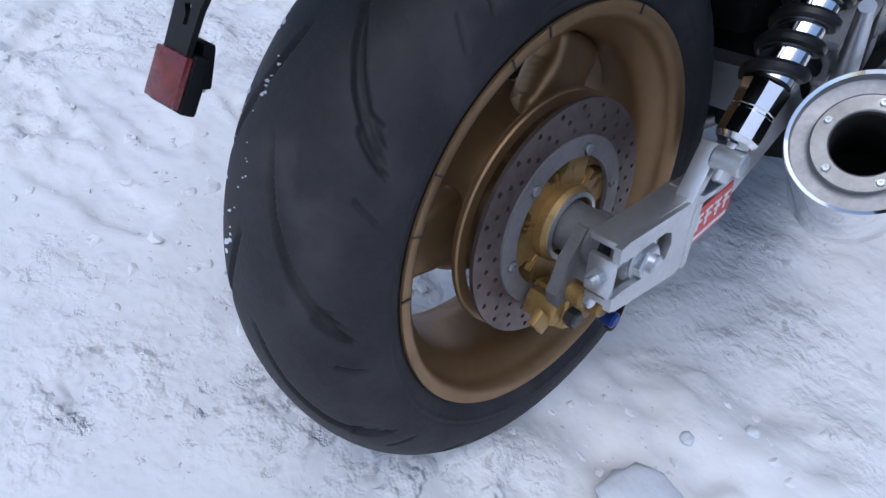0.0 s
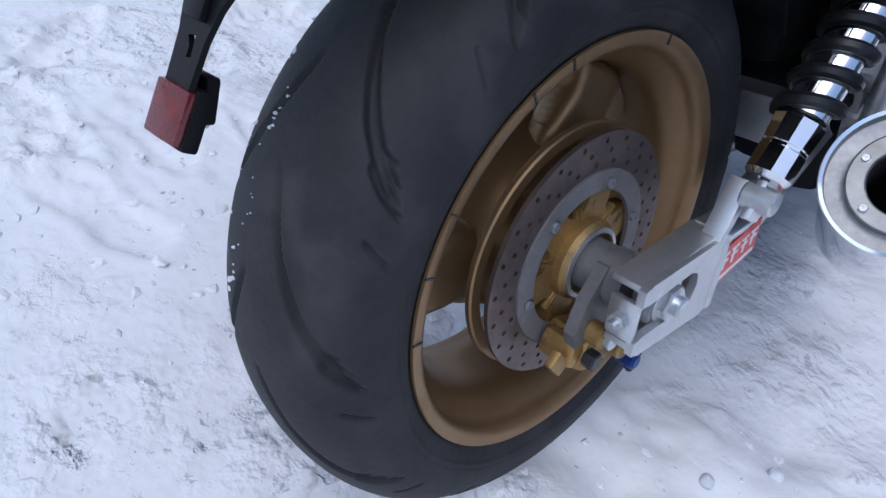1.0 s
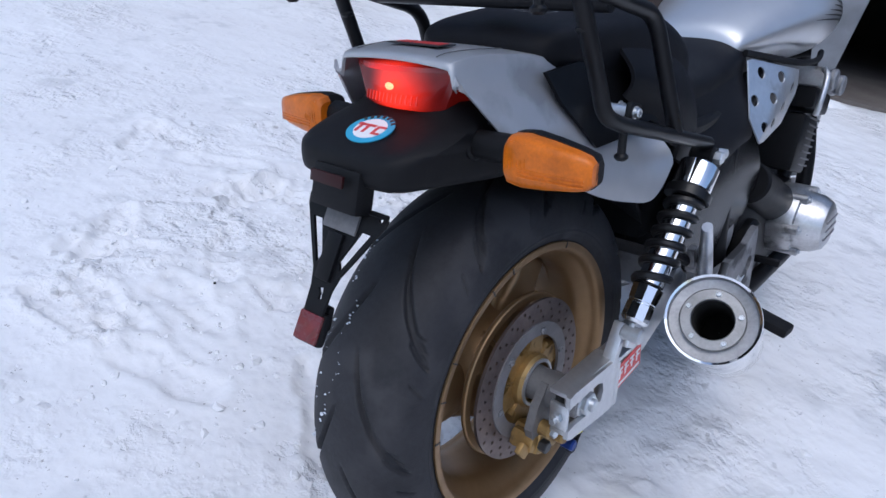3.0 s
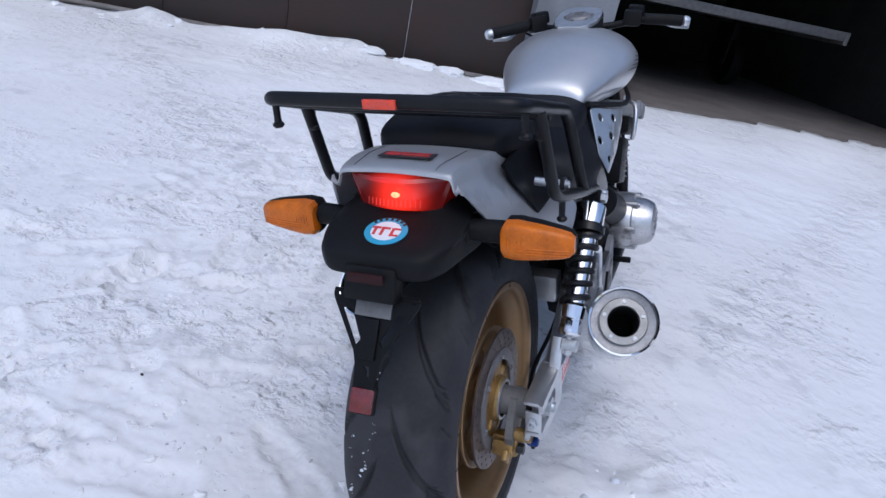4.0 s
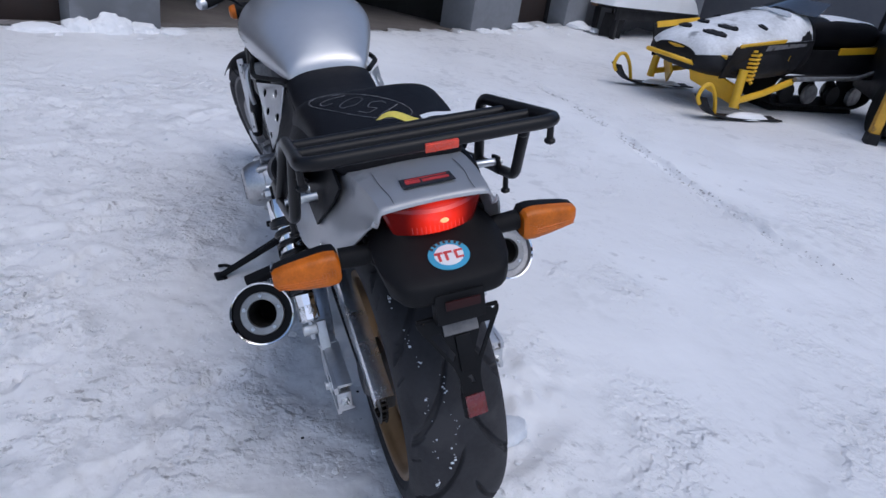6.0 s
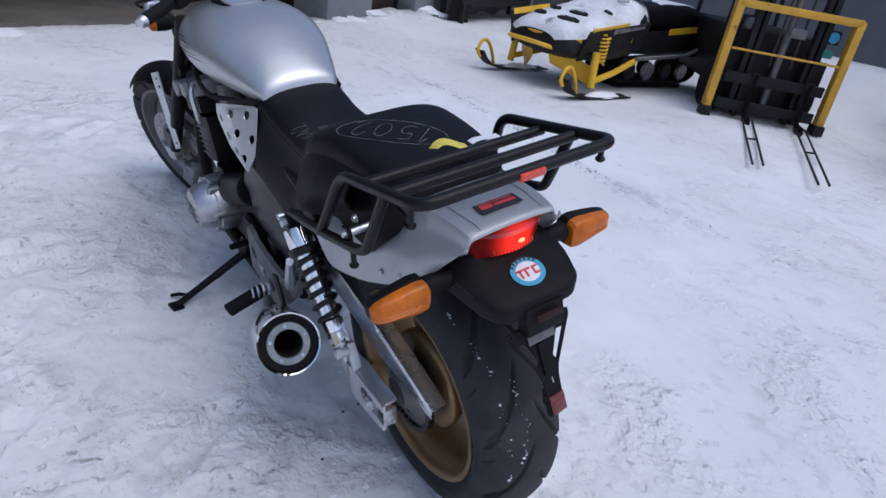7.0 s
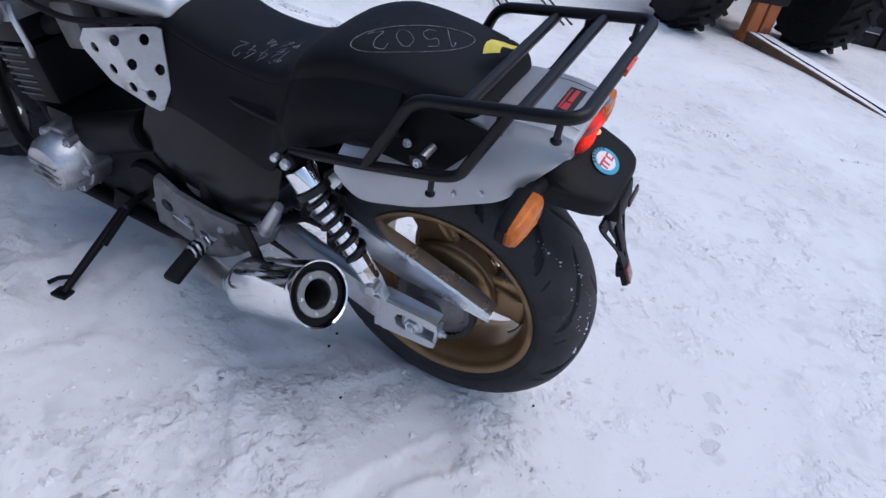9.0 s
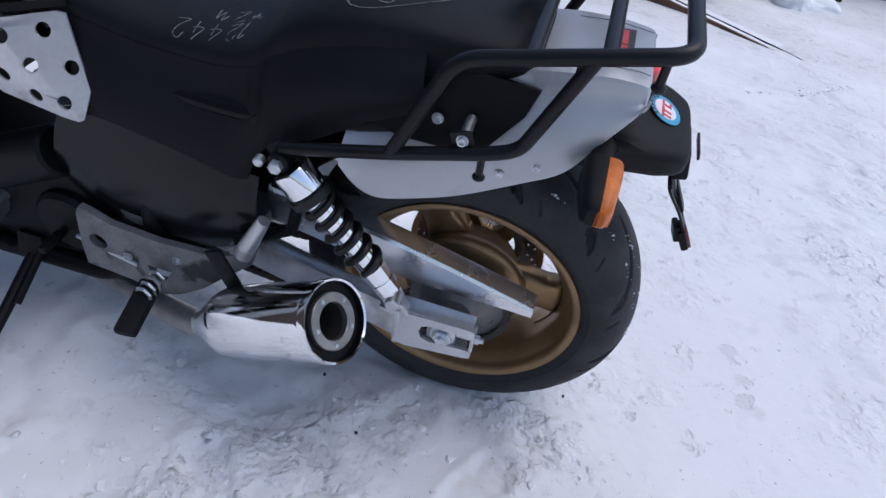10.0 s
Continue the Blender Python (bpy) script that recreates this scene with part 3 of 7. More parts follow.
def wheel_web(inner, outer, windows, rows, nseg=240, nrad=20):
    """The cast web of a wheel with windows (centre angle, half width, r0, r1); rows(r) gives the two faces' offsets."""
    bm = bmesh.new()
    rad = [inner + (outer - inner) * k / nrad for k in range(nrad + 1)]

    def open_at(a, r):
        for c, hw, r0, r1 in windows:
            off = abs((a - c + 180) % 360 - 180)
            t = (r - r0) / (r1 - r0)
            if 0 <= t <= 1 and off < hw * (0.72 + 0.28 * min(1, t * 1.6)) * min(1, 0.5 + (1 - t) * 6):
                return True
        return False

    top, low = {}, {}
    for i in range(nseg):
        a = 2 * math.pi * i / nseg
        for j, r in enumerate(rad):
            hi, lo = rows(r, math.degrees(a))
            top[i, j] = bm.verts.new((r * math.cos(a), r * math.sin(a), hi))
            low[i, j] = bm.verts.new((r * math.cos(a), r * math.sin(a), lo))
    solid = {(i, j): not open_at(360 * (i + 0.5) / nseg, (rad[j] + rad[j + 1]) / 2) for i in range(nseg) for j in range(nrad)}
    for (i, j), ok in solid.items():
        if not ok:
            continue
        n = (i + 1) % nseg
        bm.faces.new((top[i, j], top[n, j], top[n, j + 1], top[i, j + 1]))
        bm.faces.new((low[i, j], low[i, j + 1], low[n, j + 1], low[n, j]))
        if not solid[(i - 1) % nseg, j]:
            bm.faces.new((top[i, j], top[i, j + 1], low[i, j + 1], low[i, j]))
        if not solid[n, j]:
            bm.faces.new((top[n, j + 1], top[n, j], low[n, j], low[n, j + 1]))
        if j == 0 or not solid[i, j - 1]:
            bm.faces.new((top[n, j], top[i, j], low[i, j], low[n, j]))
        if j == nrad - 1 or not solid[i, j + 1]:
            bm.faces.new((top[i, j + 1], top[n, j + 1], low[n, j + 1], low[i, j + 1]))
    bmesh.ops.delete(bm, geom=[v for v in bm.verts if not v.link_faces], context="VERTS")
    bmesh.ops.smooth_vert(bm, verts=bm.verts, factor=0.5, use_axis_x=True, use_axis_y=True, use_axis_z=True)
    bmesh.ops.smooth_vert(bm, verts=bm.verts, factor=0.5, use_axis_x=True, use_axis_y=True, use_axis_z=True)
    return bm


def rear_wheel():
    # wheel frame: x of the wheel points down the motorcycle's -z, y stays ahead, z is the motorcycle's x
    rear_tyre = tyre("rear_tyre", 0.332, 0.194, 0.226, WHEEL, bike, "wide worn black rear tyre with snow in its grooves")
    # crumbs of frozen snow caught on the tread's left half and shoulder
    rnd = random.Random(21)
    spots = []
    for a0, lat0, n in ((52, -40, 8), (35, -14, 9), (24, -10, 7), (12, -16, 6), (66, -46, 7), (-36, -20, 6), (-48, -14, 5), (44, -34, 6), (30, -36, 6), (16, -34, 5), (2, -36, 5)):
        for k in range(n):
            a, lat = radians(a0 + rnd.gauss(0, 2.2)), radians(lat0 + rnd.gauss(0, 2.0))
            r = 0.332 - 0.0912 + 0.0915 * math.cos(lat) ** 0.64
            p = AXLE + V(-0.097 * abs(math.sin(lat)) ** 0.95, -math.cos(a) * r, math.sin(a) * r)
            spots.append((*p, abs(rnd.gauss(0.0004, 0.0011)) + 0.0005))
    grains("tread_snow", spots, ICE, rear_tyre, "crumbs of frozen snow on the tread", 3)
    bm = bmesh.new()
    ring = [(0.229, 0.083), (0.232, 0.0865), (0.231, 0.089), (0.222, 0.0885), (0.217, 0.085), (0.2145, 0.076), (0.211, 0.066),
            (0.196, 0.052), (0.192, 0.03), (0.192, -0.03), (0.196, -0.052), (0.211, -0.066), (0.2145, -0.076), (0.217, -0.085),
            (0.222, -0.0885), (0.231, -0.089), (0.232, -0.0865), (0.229, -0.083), (0.218, -0.07), (0.205, -0.03), (0.205, 0.03), (0.218, 0.07)]
    lathe(bm, ring, WHEEL, 160, closed=True)
    rim = part("rear_rim", bm, GOLD, bike, "gold painted cast three-spoke rear wheel rim", 50)
    wins = []
    for c in (0, 120, 240):
        wins.append((c + 59, 47, 0.100, 0.192))

    def rows(r, a):
        t = (r - 0.05) / 0.145
        off = (a + 60) % 120 - 60  # from the middle of a spoke
        half = 0.029 - 0.006 * t - 0.00002 * off * off
        return half, -half

    # angles: 0 towards the rear, 90 up
    spin = Matrix.Translation(AXLE) @ axes((0, 0, 0), (0, -1, 0), (0, 0, 1)).to_3x3().to_4x4()
    bm = wheel_web(0.045, 0.195, wins, rows)
    bmesh.ops.transform(bm, matrix=spin, verts=bm.verts)
    web = part("spoke_web", bm, GOLD, rim, smooth=50)
    bm = bmesh.new()
    for s in (1, -1):
        lathe(bm, [(0.030, 0.02 * s), (0.058, 0.02 * s), (0.056, 0.05 * s), (0.040, 0.064 * s), (0.028, 0.066 * s)], WHEEL, 48)
    part("hub", bm, GOLD, rim)
    part("hub_drum", lathe(bmesh.new(), [(0.050, 0.040), (0.088, 0.034), (0.094, 0.028), (0.100, 0.004), (0.112, -0.020), (0.121, -0.036), (0.120, -0.050), (0.112, -0.056), (0.050, -0.058)], WHEEL, 72), GOLD, rim, smooth=50)
    # small balance marks scribed on the flange
    for k, ang in enumerate((4, 34, 62, 74, 20, 110)):
        a = radians(ang)
        p = AXLE + V(0.0885, -math.cos(a) * 0.2265, math.sin(a) * 0.2265)
        part("rim_notch", box(bmesh.new(), (0.003, 0.010, 0.0018), m=axes(p, (1, 0, 0), (0, -math.cos(a), math.sin(a)))), STICKER_DARK, rim)
    # raised lettering ghosts on the sidewall stay as short worn bars
    for k in range(5):
        a = radians(-46 - k * 4.2)
        p = AXLE + V(0.0915, -math.cos(a) * 0.262, math.sin(a) * 0.262)
        part("sidewall_mark", box(bmesh.new(), (0.0016, 0.014, 0.007), m=axes(p, (1, 0, 0), (0, -math.cos(a), math.sin(a))), bevel=0.0005),
             RUBBER, rear_tyre)
    # brake disc on the right
    dx = 0.080
    D = Matrix.Translation(V(dx, 0, 0)) @ WHEEL
    circ = lambda r, n: [(r * math.cos(2 * math.pi * k / n), r * math.sin(2 * math.pi * k / n)) for k in range(n)]
    holes = []
    for k in range(24):
        for j, r in enumerate((0.107, 0.119, 0.130)):
            a = 2 * math.pi * (k + j / 3.0) / 24
            holes.append([(r * math.cos(a) + 0.0031 * math.cos(q * math.pi / 4), r * math.sin(a) + 0.0031 * math.sin(q * math.pi / 4)) for q in range(8)])
    bm = plate(circ(0.138, 96), 0.005, [circ(0.098, 72)] + holes, D)
    disc = part("brake_disc", bm, DISC_STEEL, bike, "drilled steel rear brake disc with rust tint", 30)
    bm = plate(circ(0.0995, 72), 0.005, [circ(0.077, 60)], Matrix.Translation(V(dx + 0.003, 0, 0)) @ WHEEL)
    part("disc_carrier", bm, CARRIER, disc)
    # six-legged gold hub carrier
    out = []
    for k in range(6):
        c = 60 * k + 43
        for da, r in ((-30, 0.054), (-19, 0.058), (-13, 0.078), (-8, 0.089), (8, 0.089), (13, 0.078), (19, 0.058)):
            out.append((r * math.cos(radians(c + da)), r * math.sin(radians(c + da))))
    spin_d = Matrix.Translation(AXLE + V(dx - 0.018, 0, 0)) @ Matrix.Rotation(radians(90), 4, "Y")
    part("hub_flange", plate(out, 0.020, [(0, 0, 0.03)], spin_d), GOLD_DARK, disc)
    # a stepped gold ring stands behind the disc
    ring = [(0.128, -0.024), (0.1395, -0.024), (0.1412, -0.022), (0.1412, -0.017), (0.1395, -0.015), (0.128, -0.015)]
    part("disc_backing_ring", lathe(bmesh.new(), ring, Matrix.Translation(V(dx, 0, 0)) @ WHEEL, 96, closed=True), GOLD, disc)
    bm = bmesh.new()
    lathe(bm, [(0.045, -0.03), (0.045, 0.012), (0.041, 0.017), (0.034, 0.017), (0.033, 0.010), (0.027, 0.010), (0.027, -0.03)], Matrix.Translation(V(dx, 0, 0)) @ WHEEL, 48)
    part("bearing_boss", bm, GOLD_DARK, disc)
    bm = bmesh.new()
    lathe(bm, [(0.040, 0.0165), (0.040, 0.0195), (0.035, 0.0200), (0.035, 0.0165)], Matrix.Translation(V(dx, 0, 0)) @ WHEEL, 48, closed=True)
    part("bearing_seal", bm, ALLOY, disc)
    for k in range(6):
        c = radians(60 * k + 43)
        p = Matrix.Translation(V(dx + 0.008, 0, 0)) @ WHEEL @ V(0.0845 * math.cos(c), 0.0845 * math.sin(c), 0)
        part("disc_bolt", hexbolt(bmesh.new(), p, (1, 0, 0), 0.0056, 0.0035), ALLOY_DULL, disc)
    # ribs on the flange
    for k in range(6):
        q = Matrix.Translation(V(dx, 0, 0)) @ WHEEL @ Matrix.Rotation(radians(60 * k + 13), 4, "Z")
        for side in (-1, 1):
            part("flange_rib", box(bmesh.new(), (0.020, 0.0016, 0.006), bevel=0.0005, m=q @ pose(0.056, 0.0028 * side, 0.001)), GOLD_DARK, disc)


rear_wheel()


def swingarm():
    bm = bmesh.new()
    # spacer on the axle, right
    lathe(bm, [(0.0005, 0.085), (0.030, 0.085), (0.0285, 0.100), (0.0285, 0.150), (0.0005, 0.150)], WHEEL, 40)
    part("axle_spacer", bm, STEEL_GREY, bike, "grey steel axle spacer")
    for s in (1, -1):
        x = 0.172 * s
        # beam from pivot to the axle plates
        bm = bmesh.new()
        a, b = V(0.112 * s, 0.62, 0.40), V(x, 0.085, 0.330)
        d = (b - a)
        m = axes((a + b) / 2, d, (0, 0, 1))
        box(bm, (d.length, 0.078, 0.030), bevel=0.006, m=m)
        beam = part("swingarm_beam", bm, ALLOY, bike, "brushed aluminium box-section swingarm")
        # slotted axle plate
        outl = [(0.09, 0.371), (0.09, 0.283), (0.075, 0.278), (-0.040, 0.291), (-0.052, 0.296), (-0.052, 0.312), (-0.035, 0.314), (0.030, 0.309),
                (0.044, 0.316), (0.049, 0.332), (0.044, 0.348), (0.030, 0.354), (-0.040, 0.352), (-0.052, 0.354), (-0.052, 0.371), (-0.04, 0.374)]
        pm = axes((x + 0.010 * s, 0, 0), (0, 1, 0), (0, 0, 1))
        part("axle_plate", plate(outl, 0.008 if s > 0 else -0.008, (), pm), ALLOY, beam)
        bm = bmesh.new()
        box(bm, (0.034, 0.135, 0.008), (x - 0.004 * s, 0.020, 0.369), (1.2, 0, 0), bevel=0.002)
        box(bm, (0.034, 0.125, 0.008), (x - 0.004 * s, 0.022, 0.286), (-6, 0, 0), bevel=0.002)
        part("axle_box", bm, ALLOY, beam)
        bm = bmesh.new()
        box(bm, (0.040, 0.012, 0.094), (x, 0.092, 0.327), bevel=0.003)
        part("weld_seam", bm, ALLOY, beam)
        # adjuster block and axle nut
        bm = bmesh.new()
        box(bm, (0.022, 0.056, 0.040), (x - 0.001 * s, 0.008, 0.3315), bevel=0.004)
        part("adjuster_block", bm, ALLOY_DULL, beam)
        bm = bmesh.new()
        rod(bm, (x + 0.006 * s, 0.005, 0.331), (x + 0.022 * s, 0.005, 0.331), 0.019, segs=6, bevel=0.002)
        rod(bm, (x + 0.006 * s, 0.005, 0.331), (x + 0.012 * s, 0.005, 0.331), 0.024, segs=24)
        rod(bm, (x + 0.018 * s, 0.005, 0.331), (x + 0.030 * s, 0.005, 0.331), 0.0105, segs=16, bevel=0.002)
        part("axle_nut", bm, BOLT, beam)
        bm = bmesh.new()
        rod(bm, (x, -0.070, 0.332), (x, 0.0, 0.332), 0.005, segs=10)
        rod(bm, (x, -0.062, 0.332), (x, -0.054, 0.332), 0.0095, segs=6)
        box(bm, (0.030, 0.007, 0.044), (x, -0.050, 0.332), bevel=0.0015)
        part("chain_adjuster", bm, BOLT, beam)
        # rising strut towards the shock's foot
        bm = bmesh.new()
        box(bm, (0.022, 0.016, 0.075), (0.180 * s, 0.092, 0.392), (-28, 0, 0), bevel=0.003)
        box(bm, (0.040, 0.040, 0.008), (0.175 * s, 0.105, 0.372), bevel=0.002)
        box(bm, (0.010, 0.030, 0.040), (0.202 * s, 0.102, 0.412), (-28, 0, 0), bevel=0.003)
        part("shock_clevis", bm, ALLOY, beam)
        if s > 0:
            # red sticker with white shapes, lettering left as plain bars
            ex = axes((x + 0.0155, 0.137, 0.331), (0, 1, 0.135), (0, 0, 1))
            st = part("sticker", box(bmesh.new(), (0.082, 0.046, 0.0012), m=ex), STICKER_RED, beam, "red maker's sticker with plain white shapes")
            rnd = random.Random(4)
            for k in range(4):
                u = -0.029 + k * 0.0195
                for dv, w, h in ((0.010, 0.014, 0.0035), (0.001, 0.013, 0.003)):
                    part("sticker_mark", box(bmesh.new(), (w, h, 0.0008), m=ex @ pose(u, dv + 0.003, 0.001)), STICKER_WHITE, st)
                part("sticker_mark", box(bmesh.new(), (0.0035, 0.020, 0.0008), m=ex @ pose(u + rnd.uniform(-0.004, 0.004), 0.004, 0.0013, 0, 0, -8)), STICKER_WHITE, st)
            part("sticker_mark", box(bmesh.new(), (0.070, 0.0045, 0.0008), m=ex @ pose(0, -0.0165, 0.001)), STICKER_WHITE, st)
    # cross tube at the pivot
    bm = bmesh.new()
    rod(bm, (-0.16, 0.62, 0.40), (0.16, 0.62, 0.40), 0.04, segs=24, bevel=0.004)
    part("swingarm_pivot", bm, ALLOY_DULL, bike)
    bm = bmesh.new()
    box(bm, (0.22, 0.06, 0.07), (0, 0.42, 0.375), bevel=0.012)
    part("swingarm_crossbeam", bm, ALLOY, bike)


swingarm()


def rear_caliper():
    # torque plate hanging from the axle, and the gold caliper under it
    outl = [(-0.022, 0.352), (0.022, 0.352), (0.020, 0.322), (-0.006, 0.290), (-0.014, 0.262), (-0.030, 0.252), (-0.054, 0.262), (-0.060, 0.285), (-0.046, 0.322)]
    bm = plate(outl, 0.014, [(0, 0.33, 0.012)], axes((0.118, 0, 0), (0, 1, 0), (0, 0, 1)))
    part("caliper_bracket", bm, STEEL_GREY, bike, "grey brake caliper bracket")
    bm = bmesh.new()
    m = axes((0.112, -0.025, 0.244), (0, 0.92, -0.38), (0, 0.38, 0.92))
    box(bm, (0.088, 0.032, 0.044), bevel=0.009, m=m @ pose(0.006, 0, 0))
    box(bm, (0.044, 0.042, 0.054), bevel=0.010, m=m @ pose(-0.002, 0.002, 0.0))
    box(bm, (0.030, 0.020, 0.010), bevel=0.003, m=m @ pose(-0.046, -0.010, 0.012, 0, 0, -30))
    rod(bm, m @ V(-0.020, 0.030, 0.0), m @ V(-0.020, 0.030, 0.040), 0.013, segs=20, bevel=0.003)
    rod(bm, m @ V(0.030, 0.012, 0.0), m @ V(0.030, 0.012, 0.042), 0.013, segs=20, bevel=0.003)
    cal = part("rear_caliper", bm, GOLD_DARK, bike, "gold rear brake caliper")
    for u, v, r, mt in ((-0.018, 0.002, 0.011, STICKER_DARK), (0.028, 0.012, 0.009, STICKER_DARK)):
        part("piston_cap", rod(bmesh.new(), m @ V(u, v, 0.025), m @ V(u, v, 0.040), r, segs=6, bevel=0.002), mt, cal)
    part("banjo_bolt", rod(bmesh.new(), m @ V(0.050, -0.002, 0.028), m @ V(0.050, -0.002, 0.052), 0.010, segs=12, bevel=0.003), ANODISED_BLUE, cal, "blue anodised banjo bolt")
    part("guide_bolt", rod(bmesh.new(), m @ V(-0.020, 0.030, 0.036), m @ V(-0.020, 0.030, 0.048), 0.009, segs=6, bevel=0.002), BOLT, cal)
    part("bleed_cap", rod(bmesh.new(), m @ V(0.072, 0.006, 0.030), m @ V(0.092, 0.016, 0.036), 0.007, segs=12, bevel=0.002), BRAKE_HOSE_GREEN, cal)
    part("brake_hose", tube(bmesh.new(), smooth_line([m @ V(0.05, -0.002, 0.040), m @ V(0.10, -0.02, 0.03), (0.10, 0.20, 0.25), (0.11, 0.40, 0.30), (0.11, 0.60, 0.42)]), 0.005, 8), RUBBER_SMALL, cal)


rear_caliper()


def shock(s):
    """A twin-spring shock absorber, tilted forward."""
    lo, hi = V(0.201 * s, 0.096, 0.4240), V(0.204 * s, 0.286, 0.662)
    d = (hi - lo)
    L = d.length
    m = Matrix.Translation(lo) @ frame_to(d)
    bm = lathe(bmesh.new(), [(0.0005, 0.02), (0.0205, 0.02), (0.0205, L * 0.8), (0.0005, L * 0.8)], m, 24)
    body = part("shock_absorber", bm, SPRING_BLACK, bike, "black and chrome rear shock absorber")
    # polished lower cup with eyelets
    z0 = 0.012
    part("lower_cup", lathe(bmesh.new(), [(0.0005, z0), (0.018, z0), (0.0225, z0 + 0.005), (0.0225, z0 + 0.030), (0.0215, z0 + 0.031), (0.0215, z0 + 0.034), (0.0225, z0 + 0.035), (0.0245, z0 + 0.060), (0.021, z0 + 0.064), (0.0005, z0 + 0.064)], m, 10), CHROME, body)
    # a dark plug stands for the hole, its shade put into the colour
    part("cup_hole", rod(bmesh.new(), m @ V(0.016 * s, -0.004, z0 + 0.048), m @ V(0.0240 * s, -0.004, z0 + 0.048), 0.004, segs=12), DARK_HOLE, body)
    # coil spring
    pts = []
    turns, zs, ze = 6.4, z0 + 0.066, L * 0.80
    for k in range(int(turns * 22) + 1):
        t = k / (turns * 22)
        a = t * turns * 2 * math.pi
        pts.append(m @ V(0.0252 * math.cos(a), 0.0252 * math.sin(a), zs + (ze - zs) * (t ** 0.92)))
    part("coil_spring", tube(bmesh.new(), pts, 0.0066, 8), SPRING_BLACK, body)
    # bright inner sleeve seen between the coils
    part("sleeve", lathe(bmesh.new(), [(0.0215, zs), (0.0215, ze)], m, 24), CHROME, body)
    part("upper_collar", lathe(bmesh.new(), [(0.0005, L * 0.80), (0.030, L * 0.80), (0.0315, L * 0.805), (0.0315, L * 0.93), (0.030, L * 0.94), (0.0005, L * 0.94)], m, 40), CHROME, body)
    part("spring_seat", lathe(bmesh.new(), [(0.024, L * 0.74), (0.036, L * 0.745), (0.036, L * 0.79), (0.024, L * 0.80)], m, 32), SPRING_BLACK, body)
    bm = rod(bmesh.new(), hi + V(-0.02 * s, 0, 0), hi + V(0.018 * s, 0, 0), 0.017, segs=20, bevel=0.003)
    part("upper_eye", bm, BLACK_PAINT, body)
    bm = rod(bmesh.new(), hi + V(0.016 * s, 0, 0), hi + V(0.030 * s, 0, 0), 0.011, segs=6, bevel=0.002)
    rod(bm, hi + V(0.010 * s, 0.028, 0.0), hi + V(0.026 * s, 0.028, 0.0), 0.008, segs=12, bevel=0.002)
    part("upper_nut", bm, BOLT, body)
    bm = rod(bmesh.new(), lo + V(-0.012 * s, 0, -0.006), lo + V(0.020 * s, 0, -0.006), 0.013, segs=18, bevel=0.002)
    part("lower_eye", bm, BOLT, body)


shock(1)
shock(-1)


def muffler(s):
    """A short chrome silencer with a black recessed ring and a bolted alloy end ring."""
    end, front = V(0.297 * s, 0.166, 0.443 + 0.006 * s), V(0.248 * s, 0.440, 0.250)
    d = (front - end).normalized()
    m = Matrix.Translation(end) @ frame_to(d)
    L = (front - end).length
    R = 0.070
    prof = [(R - 0.0045, -0.002), (R - 0.001, -0.004), (R, 0.0), (R, 0.012), (R - 0.003, 0.016), (R - 0.002, 0.022), (R - 0.001, L * 0.72), (R - 0.006, L * 0.80),
            (0.034, L), (0.030, L + 0.02), (0.0005, L + 0.02)]
    can = part("muffler", lathe(bmesh.new(), prof, m, 72), CHROME, bike, "chrome silencer with bolted end ring")
    part("recess", lathe(bmesh.new(), [(R - 0.0045, -0.002), (R - 0.006, 0.010), (0.047, 0.012)], m, 72), BLACK_PAINT if s < 0 else ALLOY_DULL, can)
    part("end_ring", lathe(bmesh.new(), [(0.048, 0.013), (0.048, 0.003), (0.0465, 0.0015), (0.0325, 0.0015), (0.031, 0.003), (0.031, 0.016)], m, 64), END_RING, can)
    part("outlet", lathe(bmesh.new(), [(0.031, 0.014), (0.0295, 0.03), (0.0295, 0.16), (0.0005, 0.16)], m, 40), DARK_HOLE, can)
    for k in range(5):
        a = radians(72 * k + 90)
        part("ring_bolt", hexbolt(bmesh.new(), m @ V(0.0398 * math.cos(a), 0.0398 * math.sin(a), 0.0015), -d, 0.0036, 0.003), BOLT, can)
    # link pipe sweeping in under the engine
    pts = smooth_line([front - d * 0.02, front + d * 0.05, (0.19 * s, 0.62, 0.175), (0.13 * s, 0.80, 0.150), (0.10 * s, 1.05, 0.165)], 8)
    part("link_pipe", tube(bmesh.new(), pts, 0.027, 16), END_RING, can)
    bm = box(bmesh.new(), (0.006, 0.035, 0.12), (0.225 * s, 0.40, 0.375), (-22, 0, 0), bevel=0.002)
    part("hanger", bm, BLACK_PAINT, can)


muffler(1)
muffler(-1)


def ring_section(y, w, top, bottom, e_top=0.75, e_bot=0.75, belly=0.5, n=40, tuck=1.0):
    """A closed cross-section at y: half width w; belly is the height share of the widest line; tuck narrows the foot."""
    zc = bottom + (top - bottom) * belly
    out = []
    for k in range(n):
        a = 2 * math.pi * k / n
        c, q = math.cos(a), math.sin(a)
        e = e_top if q >= 0 else e_bot
        hw = w if q >= 0 else w * (1 - (1 - tuck) * abs(q))
        out.append(V(hw * sup(c, e), y, zc + (top - zc if q >= 0 else zc - bottom) * sup(q, e)))
    return out


